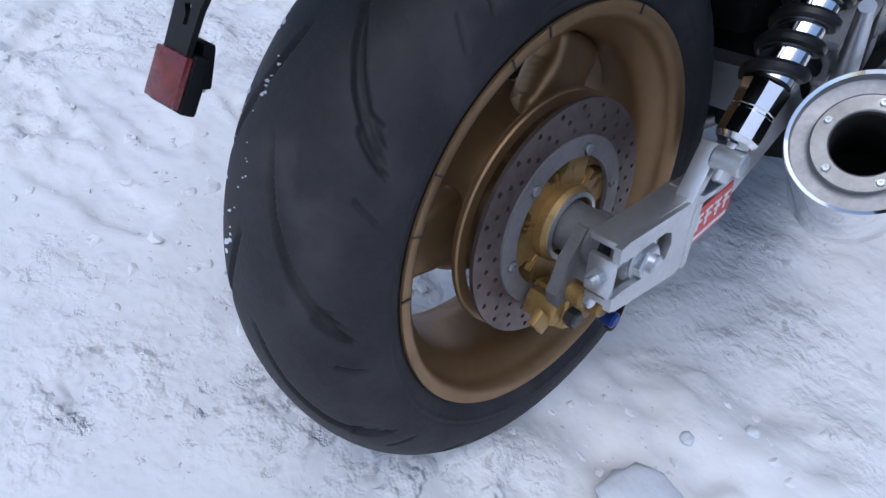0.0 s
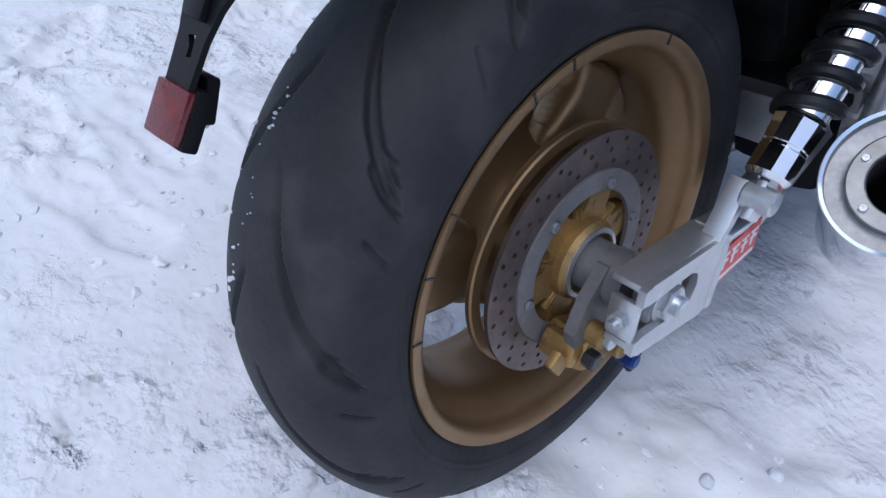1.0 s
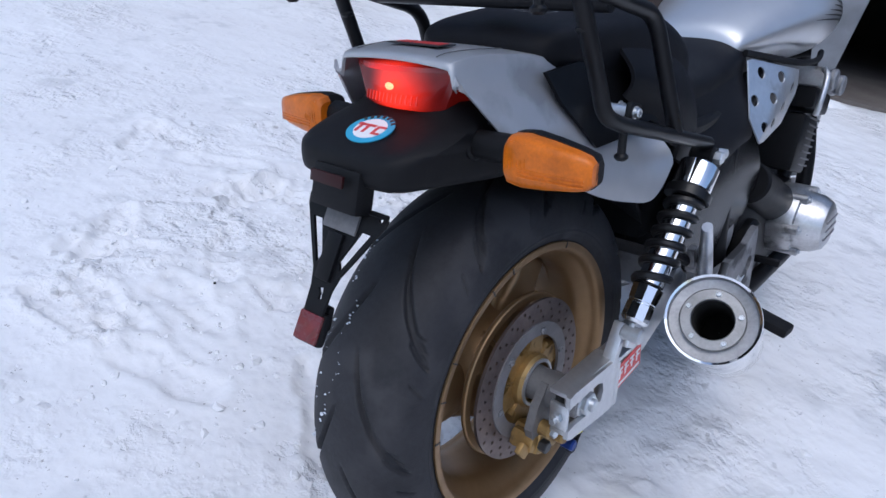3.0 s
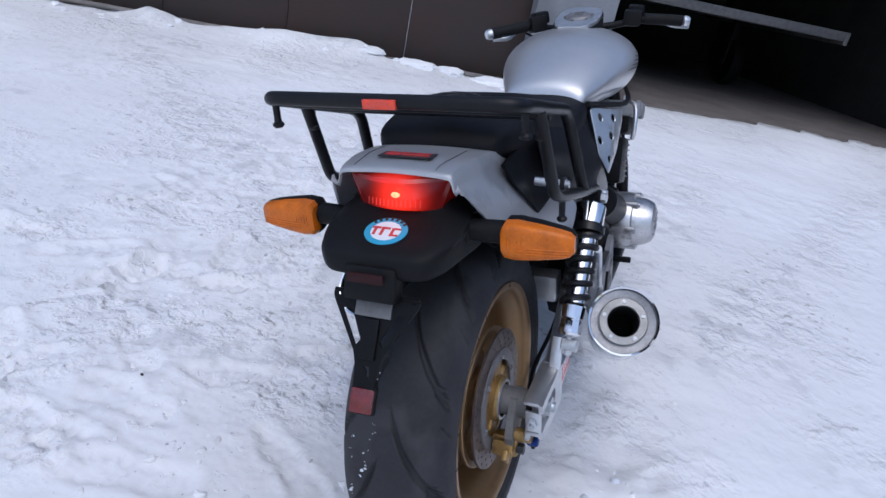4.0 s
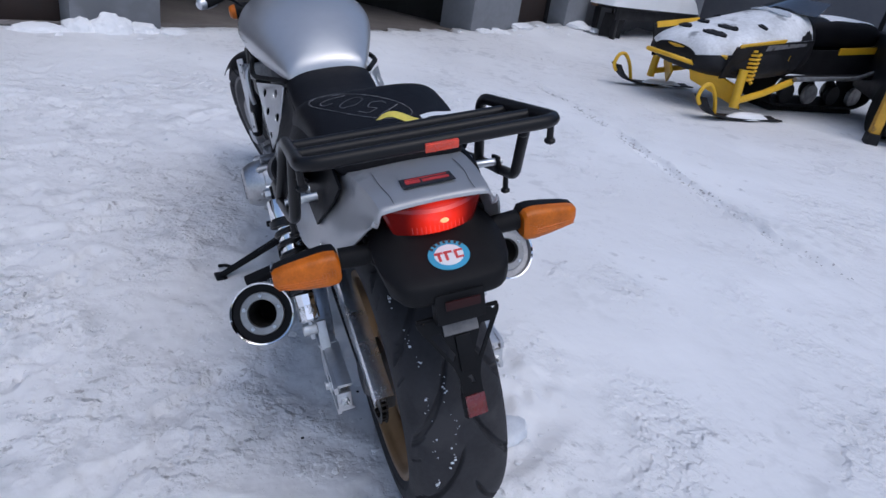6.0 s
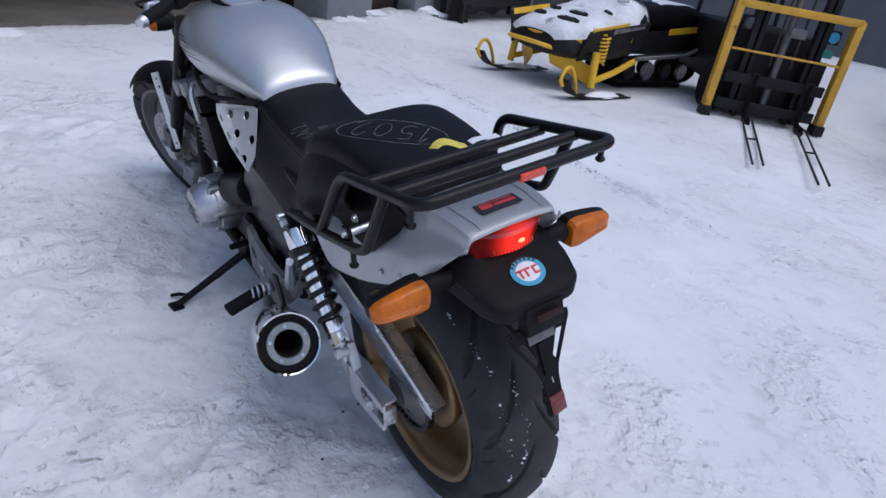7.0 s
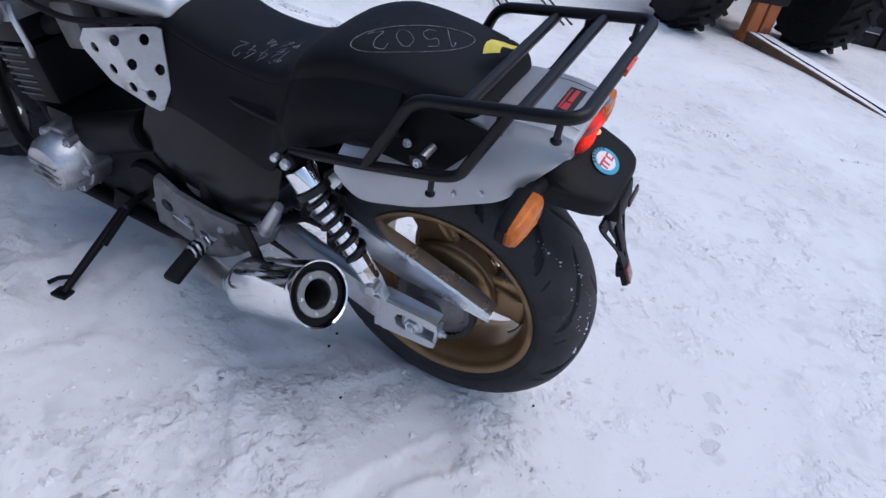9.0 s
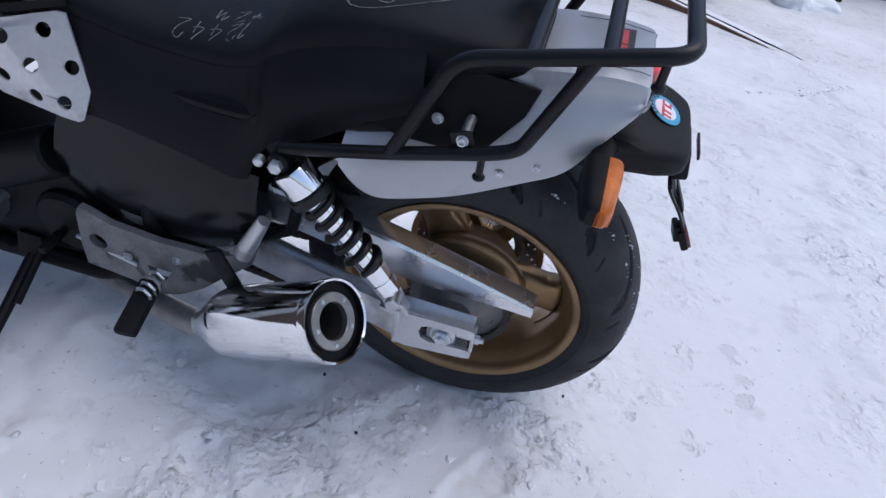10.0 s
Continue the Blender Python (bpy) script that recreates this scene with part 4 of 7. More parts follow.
def interp_rows(rows, steps):
    """Catmull-Rom between rows of numbers."""
    rows = [np.array(r, float) for r in rows]
    out = []
    n = len(rows)
    for i in range(n - 1):
        a, b, c, d = (rows[min(max(i + k, 0), n - 1)] for k in (-1, 0, 1, 2))
        for s in range(steps):
            t = s / steps
            out.append(0.5 * ((2 * b) + (c - a) * t + (2 * a - 5 * b + 4 * c - d) * t * t + (3 * b - a - 3 * c + d) * t ** 3))
    out.append(rows[-1])
    return out


def seat():
    rows = [  # y, half width, top, bottom, e_top, e_bot
        (-0.046, 0.060, 0.842, 0.812, 0.5, 0.8), (-0.040, 0.094, 0.858, 0.806, 0.5, 0.8), (-0.012, 0.116, 0.875, 0.796, 0.5, 0.8),
        (0.07, 0.134, 0.884, 0.772, 0.5, 0.8), (0.16, 0.142, 0.889, 0.742, 0.5, 0.75), (0.235, 0.148, 0.882, 0.712, 0.52, 0.7),
        (0.31, 0.147, 0.848, 0.685, 0.54, 0.7), (0.355, 0.131, 0.806, 0.664, 0.62, 0.7), (0.43, 0.119, 0.775, 0.650, 0.75, 0.7),
        (0.55, 0.113, 0.774, 0.650, 0.8, 0.7), (0.635, 0.114, 0.791, 0.655, 0.75, 0.7), (0.685, 0.112, 0.800, 0.66, 0.7, 0.7), (0.715, 0.106, 0.796, 0.67, 0.65, 0.7)]
    bm = loft(bmesh.new(), [ring_section(r[0], r[1], r[2], r[3], r[4], r[5], 0.62, 48, 0.95) for r in interp_rows(rows, 5)])
    st = part("seat", bm, SEAT_VINYL, bike, "black vinyl dual seat with chalk marks", 60)
    return st, rows


SEAT, SEAT_ROWS = seat()


def seat_top(x, y):
    """The seat's upper surface."""
    rows = interp_rows(SEAT_ROWS, 8)
    r = min(rows, key=lambda q: abs(q[0] - y))
    w, top, bottom, e = r[1], r[2], r[3], r[4]
    zc = bottom + (top - bottom) * 0.62
    c = min(0.999, abs(x) / w) ** (1 / e)
    return zc + (top - zc) * (math.sin(math.acos(min(1, c)))) ** e


def chalk(strokes, origin, xdir, size):
    """Chalk strokes laid on the seat: lines of (u, v) in a plane, pressed down on the vinyl."""
    d = Vector(xdir).normalized()
    e = V(-d.y, d.x, 0)
    for line in strokes:
        pts = []
        for u, v in [(p.x, p.y) for p in smooth_line([(a, b, 0) for a, b in line], 5)]:
            q = Vector(origin) + d * (u * size) + e * (v * size)
            pts.append(V(q.x, q.y, seat_top(q.x, q.y) + 0.0006))
        part("chalk_stroke", tube(bmesh.new(), pts, 0.0007, 5, flat=0.6), CHALK, SEAT)


one = [[(0.05, 0.75), (0.25, 1.0), (0.12, 0.0)]]
five = [[(0.55, 1.0), (0.2, 0.95), (0.12, 0.55), (0.42, 0.6), (0.5, 0.25), (0.25, 0.0), (0.02, 0.1)]]
nought = [[(0.3, 1.0), (0.05, 0.6), (0.1, 0.1), (0.35, 0.0), (0.55, 0.4), (0.5, 0.9), (0.3, 1.0)]]
two = [[(0.05, 0.75), (0.25, 1.0), (0.5, 0.8), (0.35, 0.4), (0.02, 0.0), (0.55, 0.05)]]


def shifted(glyph, du):
    return [[(u + du, v) for u, v in line] for line in glyph]


# "1502" in a ring on the pillion part, read from the left-hand rear
chalk(shifted(one, 0.0) + shifted(five, 0.5) + shifted(nought, 1.35) + shifted(two, 2.2), (0.038, 0.106, 0), (-0.70, 0.71, 0), 0.056)
chalk([[(1.35 + 2.0 * math.cos(k * math.pi / 10 + 0.4), 0.5 + 0.80 * math.sin(k * math.pi / 10 + 0.4)) for k in range(21)]], (0.038, 0.106, 0), (-0.70, 0.71, 0), 0.056)
four = [[(0.4, 1.0), (0.05, 0.4), (0.55, 0.4)], [(0.42, 0.7), (0.36, 0.0)]]
scrawl = [[(0.0, 0.5), (0.2, 0.9), (0.3, 0.2), (0.5, 0.8), (0.55, 0.1)]]
chalk(shifted(one, 0.0) + shifted(two, 0.4) + shifted(four, 1.2) + shifted(four, 2.0) + shifted(two, 2.8), (-0.060, 0.395, 0), (-0.06, 1.0, 0), 0.036)
chalk(shifted(scrawl, 0.0) + shifted(two, 0.9) + shifted(scrawl, 1.8), (-0.02, 0.385, 0), (-0.05, 1.0, 0), 0.034)


TANK_ROWS = []


def tank():
    rows = [(0.660, 0.085, 0.785, 0.748, 0.8, 0.8), (0.674, 0.105, 0.818, 0.742, 0.85, 0.8), (0.712, 0.121, 0.846, 0.734, 0.95, 0.8), (0.78, 0.145, 0.880, 0.726, 1.0, 0.8),
            (0.87, 0.172, 0.914, 0.722, 1.0, 0.75), (0.97, 0.190, 0.929, 0.715, 1.0, 0.75), (1.07, 0.186, 0.928, 0.712, 1.0, 0.75), (1.16, 0.166, 0.911, 0.715, 0.95, 0.8),
            (1.25, 0.125, 0.884, 0.725, 0.9, 0.8), (1.32, 0.10, 0.845, 0.745, 0.9, 0.8), (1.345, 0.05, 0.81, 0.76, 0.9, 0.8)]
    TANK_ROWS.extend(interp_rows(rows, 24))
    bm = loft(bmesh.new(), [ring_section(r[0], r[1], r[2], r[3], r[4], r[5], 0.52, 56, 0.85) for r in interp_rows(rows, 6)])
    t = part("fuel_tank", bm, SILVER, bike, "rounded silver painted fuel tank", 60)
    # black trim along the foot of the tank
    for s in (1, -1):
        pts = smooth_line([(0.113 * s, 0.68, 0.772), (0.148 * s, 0.78, 0.752), (0.178 * s, 0.88, 0.735), (0.170 * s, 1.02, 0.727), (0.142 * s, 1.16, 0.727)], 6)
        part("tank_trim", tube(bmesh.new(), pts, 0.007, 8), RUBBER_SMALL, t)
    # filler cap on an alloy surround
    base = V(0, 1.085, 0.941)
    tilt = Matrix.Translation(base) @ pose(0, 0, 0, 12, 0, 0)
    outl = [(0.065 * sup(math.cos(a), 0.6), 0.095 * sup(math.sin(a), 0.7)) for a in [2 * math.pi * k / 40 for k in range(40)]]
    gasket = [(0.069 * sup(math.cos(a), 0.6), 0.099 * sup(math.sin(a), 0.7)) for a in [2 * math.pi * k / 40 for k in range(40)]]
    part("filler_gasket", plate(gasket, 0.030, (), tilt @ pose(0, 0, -0.026)), RUBBER_SMALL, t)
    cap = part("filler_surround", plate(outl, 0.012, (), tilt), ALLOY, t, "polished alloy filler surround")
    part("filler_cap", lathe(bmesh.new(), [(0.0005, 0.018), (0.030, 0.018), (0.034, 0.015), (0.038, 0.012), (0.045, 0.012), (0.045, 0.008)], tilt, 40), CARRIER, cap)
    for k in range(3):
        part("cap_mark", box(bmesh.new(), (0.026, 0.006, 0.002), m=tilt @ pose(0, -0.016 + 0.016 * k, 0.0185)), STEEL_GREY, cap)
    for k in range(6):
        a = 2 * math.pi * k / 6 + 0.3
        part("cap_bolt", hexbolt(bmesh.new(), tilt @ V(0.0415 * math.cos(a), 0.0415 * math.sin(a), 0.0125), tilt.to_3x3() @ V(0, 0, 1), 0.0035, 0.003), STEEL_GREY, cap)


tank()


def tank_emblem():
    """A winged dark shape on either flank of the tank, as plain feathers."""
    for s in (1, -1):
        for k in range(5):
            y0, y1 = 1.235 - 0.012 * k, 1.02 - 0.030 * (4 - k)
            grid = []
            for i in range(9):
                t = i / 8
                y = y0 + (y1 - y0) * t
                row = min(TANK_ROWS, key=lambda r: abs(r[0] - y))
                z = row[3] + (row[2] - row[3]) * 0.52
                mid = -0.022 + 0.0085 * k + 0.020 * t
                half = 0.0032 * (1 - t) ** 0.6 + 0.0004
                line = []
                for q in (-1, 0, 1):
                    dz = mid + q * half
                    frac = min(0.98, abs(dz) / (row[2] - z if dz > 0 else z - row[3]))
                    e = row[4] if dz > 0 else row[5]
                    narrow = 1 if dz > 0 else 1 - 0.15 * frac ** (1 / e)
                    x = row[1] * narrow * (1 - frac ** (2 / e)) ** (e / 2) + 0.0014
                    line.append(V(x * s, y, z + dz))
                grid.append(line)
            part("tank_emblem", shell(grid, 0.0006), STICKER_DARK, bpy.data.objects["fuel_tank"], "dark winged emblem" if k == 0 else "")


tank_emblem()


def tail():
    # silver tail cowl: an inverted U, open below
    rows = [  # y, half width of top, top z, half width at foot, foot z
        (-0.197, 0.088, 0.846, 0.100, 0.838), (-0.190, 0.090, 0.854, 0.110, 0.818), (-0.150, 0.094, 0.858, 0.130, 0.766), (-0.115, 0.098, 0.856, 0.149, 0.724),
        (-0.06, 0.102, 0.850, 0.161, 0.695), (0.02, 0.106, 0.832, 0.172, 0.655), (0.09, 0.108, 0.805, 0.180, 0.631), (0.145, 0.110, 0.780, 0.185, 0.619), (0.18, 0.111, 0.765, 0.187, 0.634), (0.205, 0.112, 0.755, 0.188, 0.664)]
    grid = []
    for y, wt, zt, wf, zf in interp_rows(rows, 5):
        row = []
        for k in range(-16, 17):
            s, t = (1 if k >= 0 else -1), abs(k) / 16
            if t < 0.4:
                u = t / 0.4
                x, z = wt * u * 0.96, zt - 0.004 * u * u
            elif t < 0.6:
                u = (t - 0.4) / 0.2
                x = wt * (0.96 + 0.10 * math.sin(u * math.pi / 2))
                z = zt - 0.004 - (0.020 + 0.06 * (zt - zf)) * (1 - math.cos(u * math.pi / 2))
            else:
                u = (t - 0.6) / 0.4
                z0 = zt - 0.024 - 0.06 * (zt - zf)
                x = wt * 1.06 + (wf - wt * 1.06) * math.sin(u * math.pi / 2) ** 0.9
                z = z0 + (zf - z0) * u
            row.append(V(x * s, y, z))
        grid.append(row)
    cowl = part("tail_cowl", shell(grid, 0.004), SILVER_WORN, bike, "silver tail cowl with scuffed paint", 40)
    for s in (1, -1):
        pts = [V((0.066 if y < -0.15 else 0.071) * s, y, z + 0.0012) for y, z in ((-0.192, 0.8525), (-0.17, 0.855), (-0.13, 0.855), (-0.08, 0.851))]
        part("panel_gap", tube(bmesh.new(), smooth_line(pts), 0.0006, 5), STEEL_GREY, cowl)
    # dark sticker with red bars on top
    em = axes((0.002, -0.149, 0.8600), (1, 0, 0), (0, 1, -0.03))
    stk = part("sticker", box(bmesh.new(), (0.086, 0.030, 0.0012), m=em), STICKER_DARK, cowl, "dark sticker with plain red bars")
    part("sticker_mark", box(bmesh.new(), (0.024, 0.011, 0.0008), m=em @ pose(-0.024, 0, 0.001)), STICKER_RED, stk)
    part("sticker_mark", box(bmesh.new(), (0.044, 0.008, 0.0008), m=em @ pose(0.014, -0.001, 0.001)), STICKER_RED, stk)
    part("sticker_mark", box(bmesh.new(), (0.070, 0.003, 0.0008), m=em @ pose(0, 0.0095, 0.001)), STICKER_RED, stk)
    for s in (1, -1):
        for x, y, z in ((0.1655, -0.029, 0.706), (0.1565, -0.078, 0.726)):
            part("cowl_screw", hexbolt(bmesh.new(), (x * s, y, z), (s, 0, 0.1), 0.0048, 0.003), BOLT, cowl)
    # black sheets stand for the seat rails' shaded cavity, with the rack's mounting bolts
    for s in (1, -1):
        outl = [(-0.058, 0.825), (-0.045, 0.790), (-0.005, 0.742), (0.012, 0.724), (0.12, 0.724), (0.165, 0.735), (0.20, 0.72), (0.24, 0.75), (0.16, 0.80), (0.02, 0.83)]
        bm = plate(outl, 0.006 * s, (), axes((0.156 * s, 0, 0), (0, 1, 0), (0, 0, 1)))
        for v in bm.verts:
            v.co.x -= s * 0.42 * max(0.0, v.co.z - 0.735)  # leans in towards the seat
        part("cavity_shade_sheet", bm, BLACK_PAINT, bike)
    # tail light: a wedge lens with a lit window
    lens_rows = [(-0.150, 0.086, 0.838, 0.790, 0.066), (-0.194, 0.0885, 0.843, 0.788, 0.068), (-0.208, 0.0865, 0.841, 0.789, 0.066), (-0.213, 0.080, 0.836, 0.793, 0.061)]
    rings = []
    for y, wt, zt, zb, wb in lens_rows:
        pts = []
        for k in range(13):
            u = -1 + 2 * k / 12
            pts.append(V(wt * u, y + 0.034 * u * u, zt))
        for k in range(13):
            u = 1 - 2 * k / 12
            pts.append(V(wb * u, y + 0.012 + 0.016 * u * u, zb))
        rings.append(pts)
    lamp = part("tail_light", loft(bmesh.new(), rings), RED_LENS, bike, "lit red tail light", 30)
    for k in range(13):
        u = (-1 + k / 6) * 0.60
        part("lens_rib", box(bmesh.new(), (0.0022, 0.0026, 0.011), bevel=0.0008, m=pose(0.07 * u, -0.2060 + 0.018 * u * u, 0.803, -14, 0, 0)), RED_LENS, lamp)
    part("bulb", lathe(bmesh.new(), [(0.0005, 0.0045), (0.004, 0.0040), (0.0072, 0.001)], Matrix.Translation(V(0.008, -0.2092, 0.818)) @ frame_to((0, -1, 0.1)) @ Matrix.Diagonal((1.0, 0.6, 1, 1)), 16), BULB, lamp)


tail()


def fender():
    # black rear mudguard below the light: a sloping face with a flared lower lip
    rows = [  # y of the face, z, half width, depth to the front
        (-0.175, 0.800, 0.082, 0.10), (-0.196, 0.785, 0.098, 0.12), (-0.222, 0.775, 0.106, 0.14), (-0.250, 0.766, 0.108, 0.17), (-0.274, 0.758, 0.104, 0.20), (-0.286, 0.748, 0.101, 0.21), (-0.287, 0.724, 0.096, 0.20), (-0.276, 0.716, 0.090, 0.18)]
    rings = []
    for y, z, w, dep in interp_rows(rows, 3):
        pts = []
        for k in range(17):
            u = -1 + 2 * k / 16
            pts.append(V(w * u, y + 0.040 * abs(u) ** 8, z))
        pts += [V(w * 0.98, y + dep, z - 0.02), V(-w * 0.98, y + dep, z - 0.02)]
        rings.append(pts)
    guard = part("rear_mudguard", loft(bmesh.new(), rings), BLACK_PLASTIC, bike, "black plastic rear mudguard", 45)
    # inner guard running forward over the tyre
    grid = []
    for k in range(15):
        a = radians(80 + 5.0 * k)
        row = []
        for q in range(-6, 7):
            u = q / 6
            r = 0.372 - 0.025 * u * u
            row.append(V(0.098 * u, -r * math.cos(a) + 0.03, 0.33 + r * math.sin(a)))
        grid.append(row)
    part("inner_guard", shell(grid, 0.004), BLACK_PLASTIC, guard)
    # bracket box under the lip and the hanging plate carrier
    part("lamp_box", box(bmesh.new(), (0.082, 0.028, 0.052), (0.0, -0.284, 0.711), (-14, 0, 0), bevel=0.006), BLACK_PLASTIC, guard)
    part("lamp_window", box(bmesh.new(), (0.056, 0.004, 0.014), (0.0, -0.3055, 0.728), (-14, 0, 0), bevel=0.001), DIM_RED, guard)
    # round sticker on the face, its lettering left as shapes
    fm = axes((0.003, -0.2385, 0.7715), (1, 0, 0), (0, 0.93, 0.36))
    face = fm @ pose(0, 0, 0)
    ell = lambda r: [(r * math.cos(2 * math.pi * k / 40), r * 0.82 * math.sin(2 * math.pi * k / 40)) for k in range(40)]
    stk = part("round_sticker", plate(ell(0.0335), 0.0012, (), face), STICKER_BLUE, guard, "oval blue and white sticker with red shapes")
    part("sticker_field", plate(ell(0.0235), 0.0007, (), face @ pose(0, 0, 0.0012)), STICKER_WHITE, stk)
    for k in range(-3, 4):
        a = radians(90 - k * 17)
        part("sticker_mark", box(bmesh.new(), (0.0042, 0.006, 0.0006), m=face @ pose(0.0305 * math.cos(a), 0.0255 * math.sin(a), 0.0015, 0, 0, math.degrees(a) - 90)), STICKER_DARK, stk)
    for k, (w, h) in enumerate(((0.014, 0.004), (0.0045, 0.016), (0.014, 0.004), (0.0045, 0.016), (0.0045, 0.016), (0.012, 0.0035), (0.010, 0.0035))):
        at = ((-0.016, 0.005), (-0.0165, -0.002), (-0.001, 0.005), (-0.005, -0.002), (0.011, -0.002), (0.017, 0.005), (0.017, -0.008))[k]
        part("sticker_mark", box(bmesh.new(), (w, h, 0.0006), m=face @ pose(*at, 0.0022)), STICKER_RED, stk)
    # number plate carrier, bare, with its reflector
    top, low = V(0, -0.279, 0.684), V(0, -0.343, 0.569)
    pm = axes(top, (1, 0, 0), (top - low))
    outl = [(-0.066, 0.006), (-0.070, 0.000), (-0.068, -0.008), (-0.024, -0.080), (-0.018, -0.100), (-0.016, -0.140), (0.016, -0.140), (0.018, -0.100),
            (0.024, -0.080), (0.068, -0.008), (0.070, 0.000), (0.066, 0.006), (0.045, 0.007), (-0.045, 0.007)]
    holes = [[(-0.052, -0.021), (-0.035, -0.021), (-0.0155, -0.062), (-0.022, -0.073)], [(0.052, -0.021), (0.035, -0.021), (0.0155, -0.062), (0.022, -0.073)],
             (-0.060, 0.0, 0.0035), (0.060, 0.0, 0.0035), [(-0.004, -0.100), (0.005, -0.098), (0.007, -0.112), (0.001, -0.113), (0.001, -0.106)]]
    car = part("plate_carrier", plate(outl, 0.004, holes, pm @ pose(0, 0, -0.002)), BLACK_PAINT, bike, "bare black number plate carrier")
    part("carrier_pad", box(bmesh.new(), (0.058, 0.024, 0.003), m=pm @ pose(0, -0.016, 0.0035)), STEEL_GREY, car, "grey metal pad")
    part("carrier_rib", box(bmesh.new(), (0.026, 0.060, 0.010), bevel=0.003, m=pm @ pose(0, -0.060, 0.002)), BLACK_PAINT, car)
    part("rolled_edge", tube(bmesh.new(), [pm @ V(-0.068, 0.004, 0.001), pm @ V(0.068, 0.004, 0.001)], 0.0035, 8), BLACK_PAINT, car)
    rm = axes((0.001, -0.3500, 0.554), (1, 0, 0), (top - low)) @ pose(0, 0, 0, 0, 9, 0) @ Matrix.Scale(1.04, 4)
    part("reflector_bracket", box(bmesh.new(), (0.030, 0.030, 0.010), bevel=0.003, m=rm @ pose(0, 0.014, -0.012, 12, 0, 0)), BLACK_PAINT, car)
    part("reflector_housing", box(bmesh.new(), (0.037, 0.039, 0.012), bevel=0.003, m=rm @ pose(0, 0, -0.005)), BLACK_PLASTIC, car)
    part("reflector", box(bmesh.new(), (0.033, 0.034, 0.006), bevel=0.002, m=rm @ pose(0, 0, 0.003)), RED_REFLECTOR, car, "square red reflector")
    part("reflector_nut", rod(bmesh.new(), rm @ V(0.008, 0, -0.018), rm @ V(0.008, 0, -0.010), 0.004, segs=6), BOLT, car)


fender()


def turn_signal(s):
    """A tapered amber indicator on a short black stalk."""
    c = V(0.213 * s, -0.166, 0.752)
    rows = [(0.158, 0.021, 0.026, 0.032), (0.163, 0.028, 0.030, 0.036), (0.180, 0.030, 0.031, 0.036), (0.21, 0.0265, 0.029, 0.033), (0.242, 0.0215, 0.025, 0.028), (0.256, 0.018, 0.021, 0.024), (0.262, 0.012, 0.014, 0.016)]

    def section(x, hz, back, front):
        pts = []
        for k in range(28):
            a = 2 * math.pi * k / 28
            q, w = math.cos(a), math.sin(a)
            pts.append(V(x * s, c.y + (-back if q > 0 else front) * abs(sup(q, 0.55)) * 0.8, c.z + hz * sup(w, 0.5)))
        return pts

    body = part("turn_signal", loft(bmesh.new(), [section(x, h * 1.03, 0.004, f) for x, h, b, f in rows]), BLACK_PLASTIC, bike, "amber turn signal on a black stalk")
    part("lens", loft(bmesh.new(), [section(x, h, b, 0.001) for x, h, b, f in rows]), AMBER, body, "ribbed amber lens")
    for k in range(5):
        x = 0.168 + 0.005 * k
        part("lens_rib", tube(bmesh.new(), [V(x * s, c.y - 0.0246 + 0.004 * abs(u), c.z + 0.023 * u) for u in (-1, -0.6, 0, 0.6, 1)], 0.0012, 5), AMBER, body)
    for k in range(3):
        z = c.z - 0.013 + 0.004 * k
        part("lens_rib", tube(bmesh.new(), [V(x * s, c.y - b * 0.8, z) for x, h, b, f in rows[2:6]], 0.0011, 5), AMBER, body)
    part("stalk", rod(bmesh.new(), (0.085 * s, -0.165, 0.757), (0.155 * s, -0.160, 0.756), 0.016, 0.018, 16), BLACK_PLASTIC, body)
    part("stalk_collar", rod(bmesh.new(), (0.094 * s, -0.165, 0.757), (0.106 * s, -0.164, 0.757), 0.021, segs=16, bevel=0.003), BLACK_PLASTIC, body)


turn_signal(1)
turn_signal(-1)


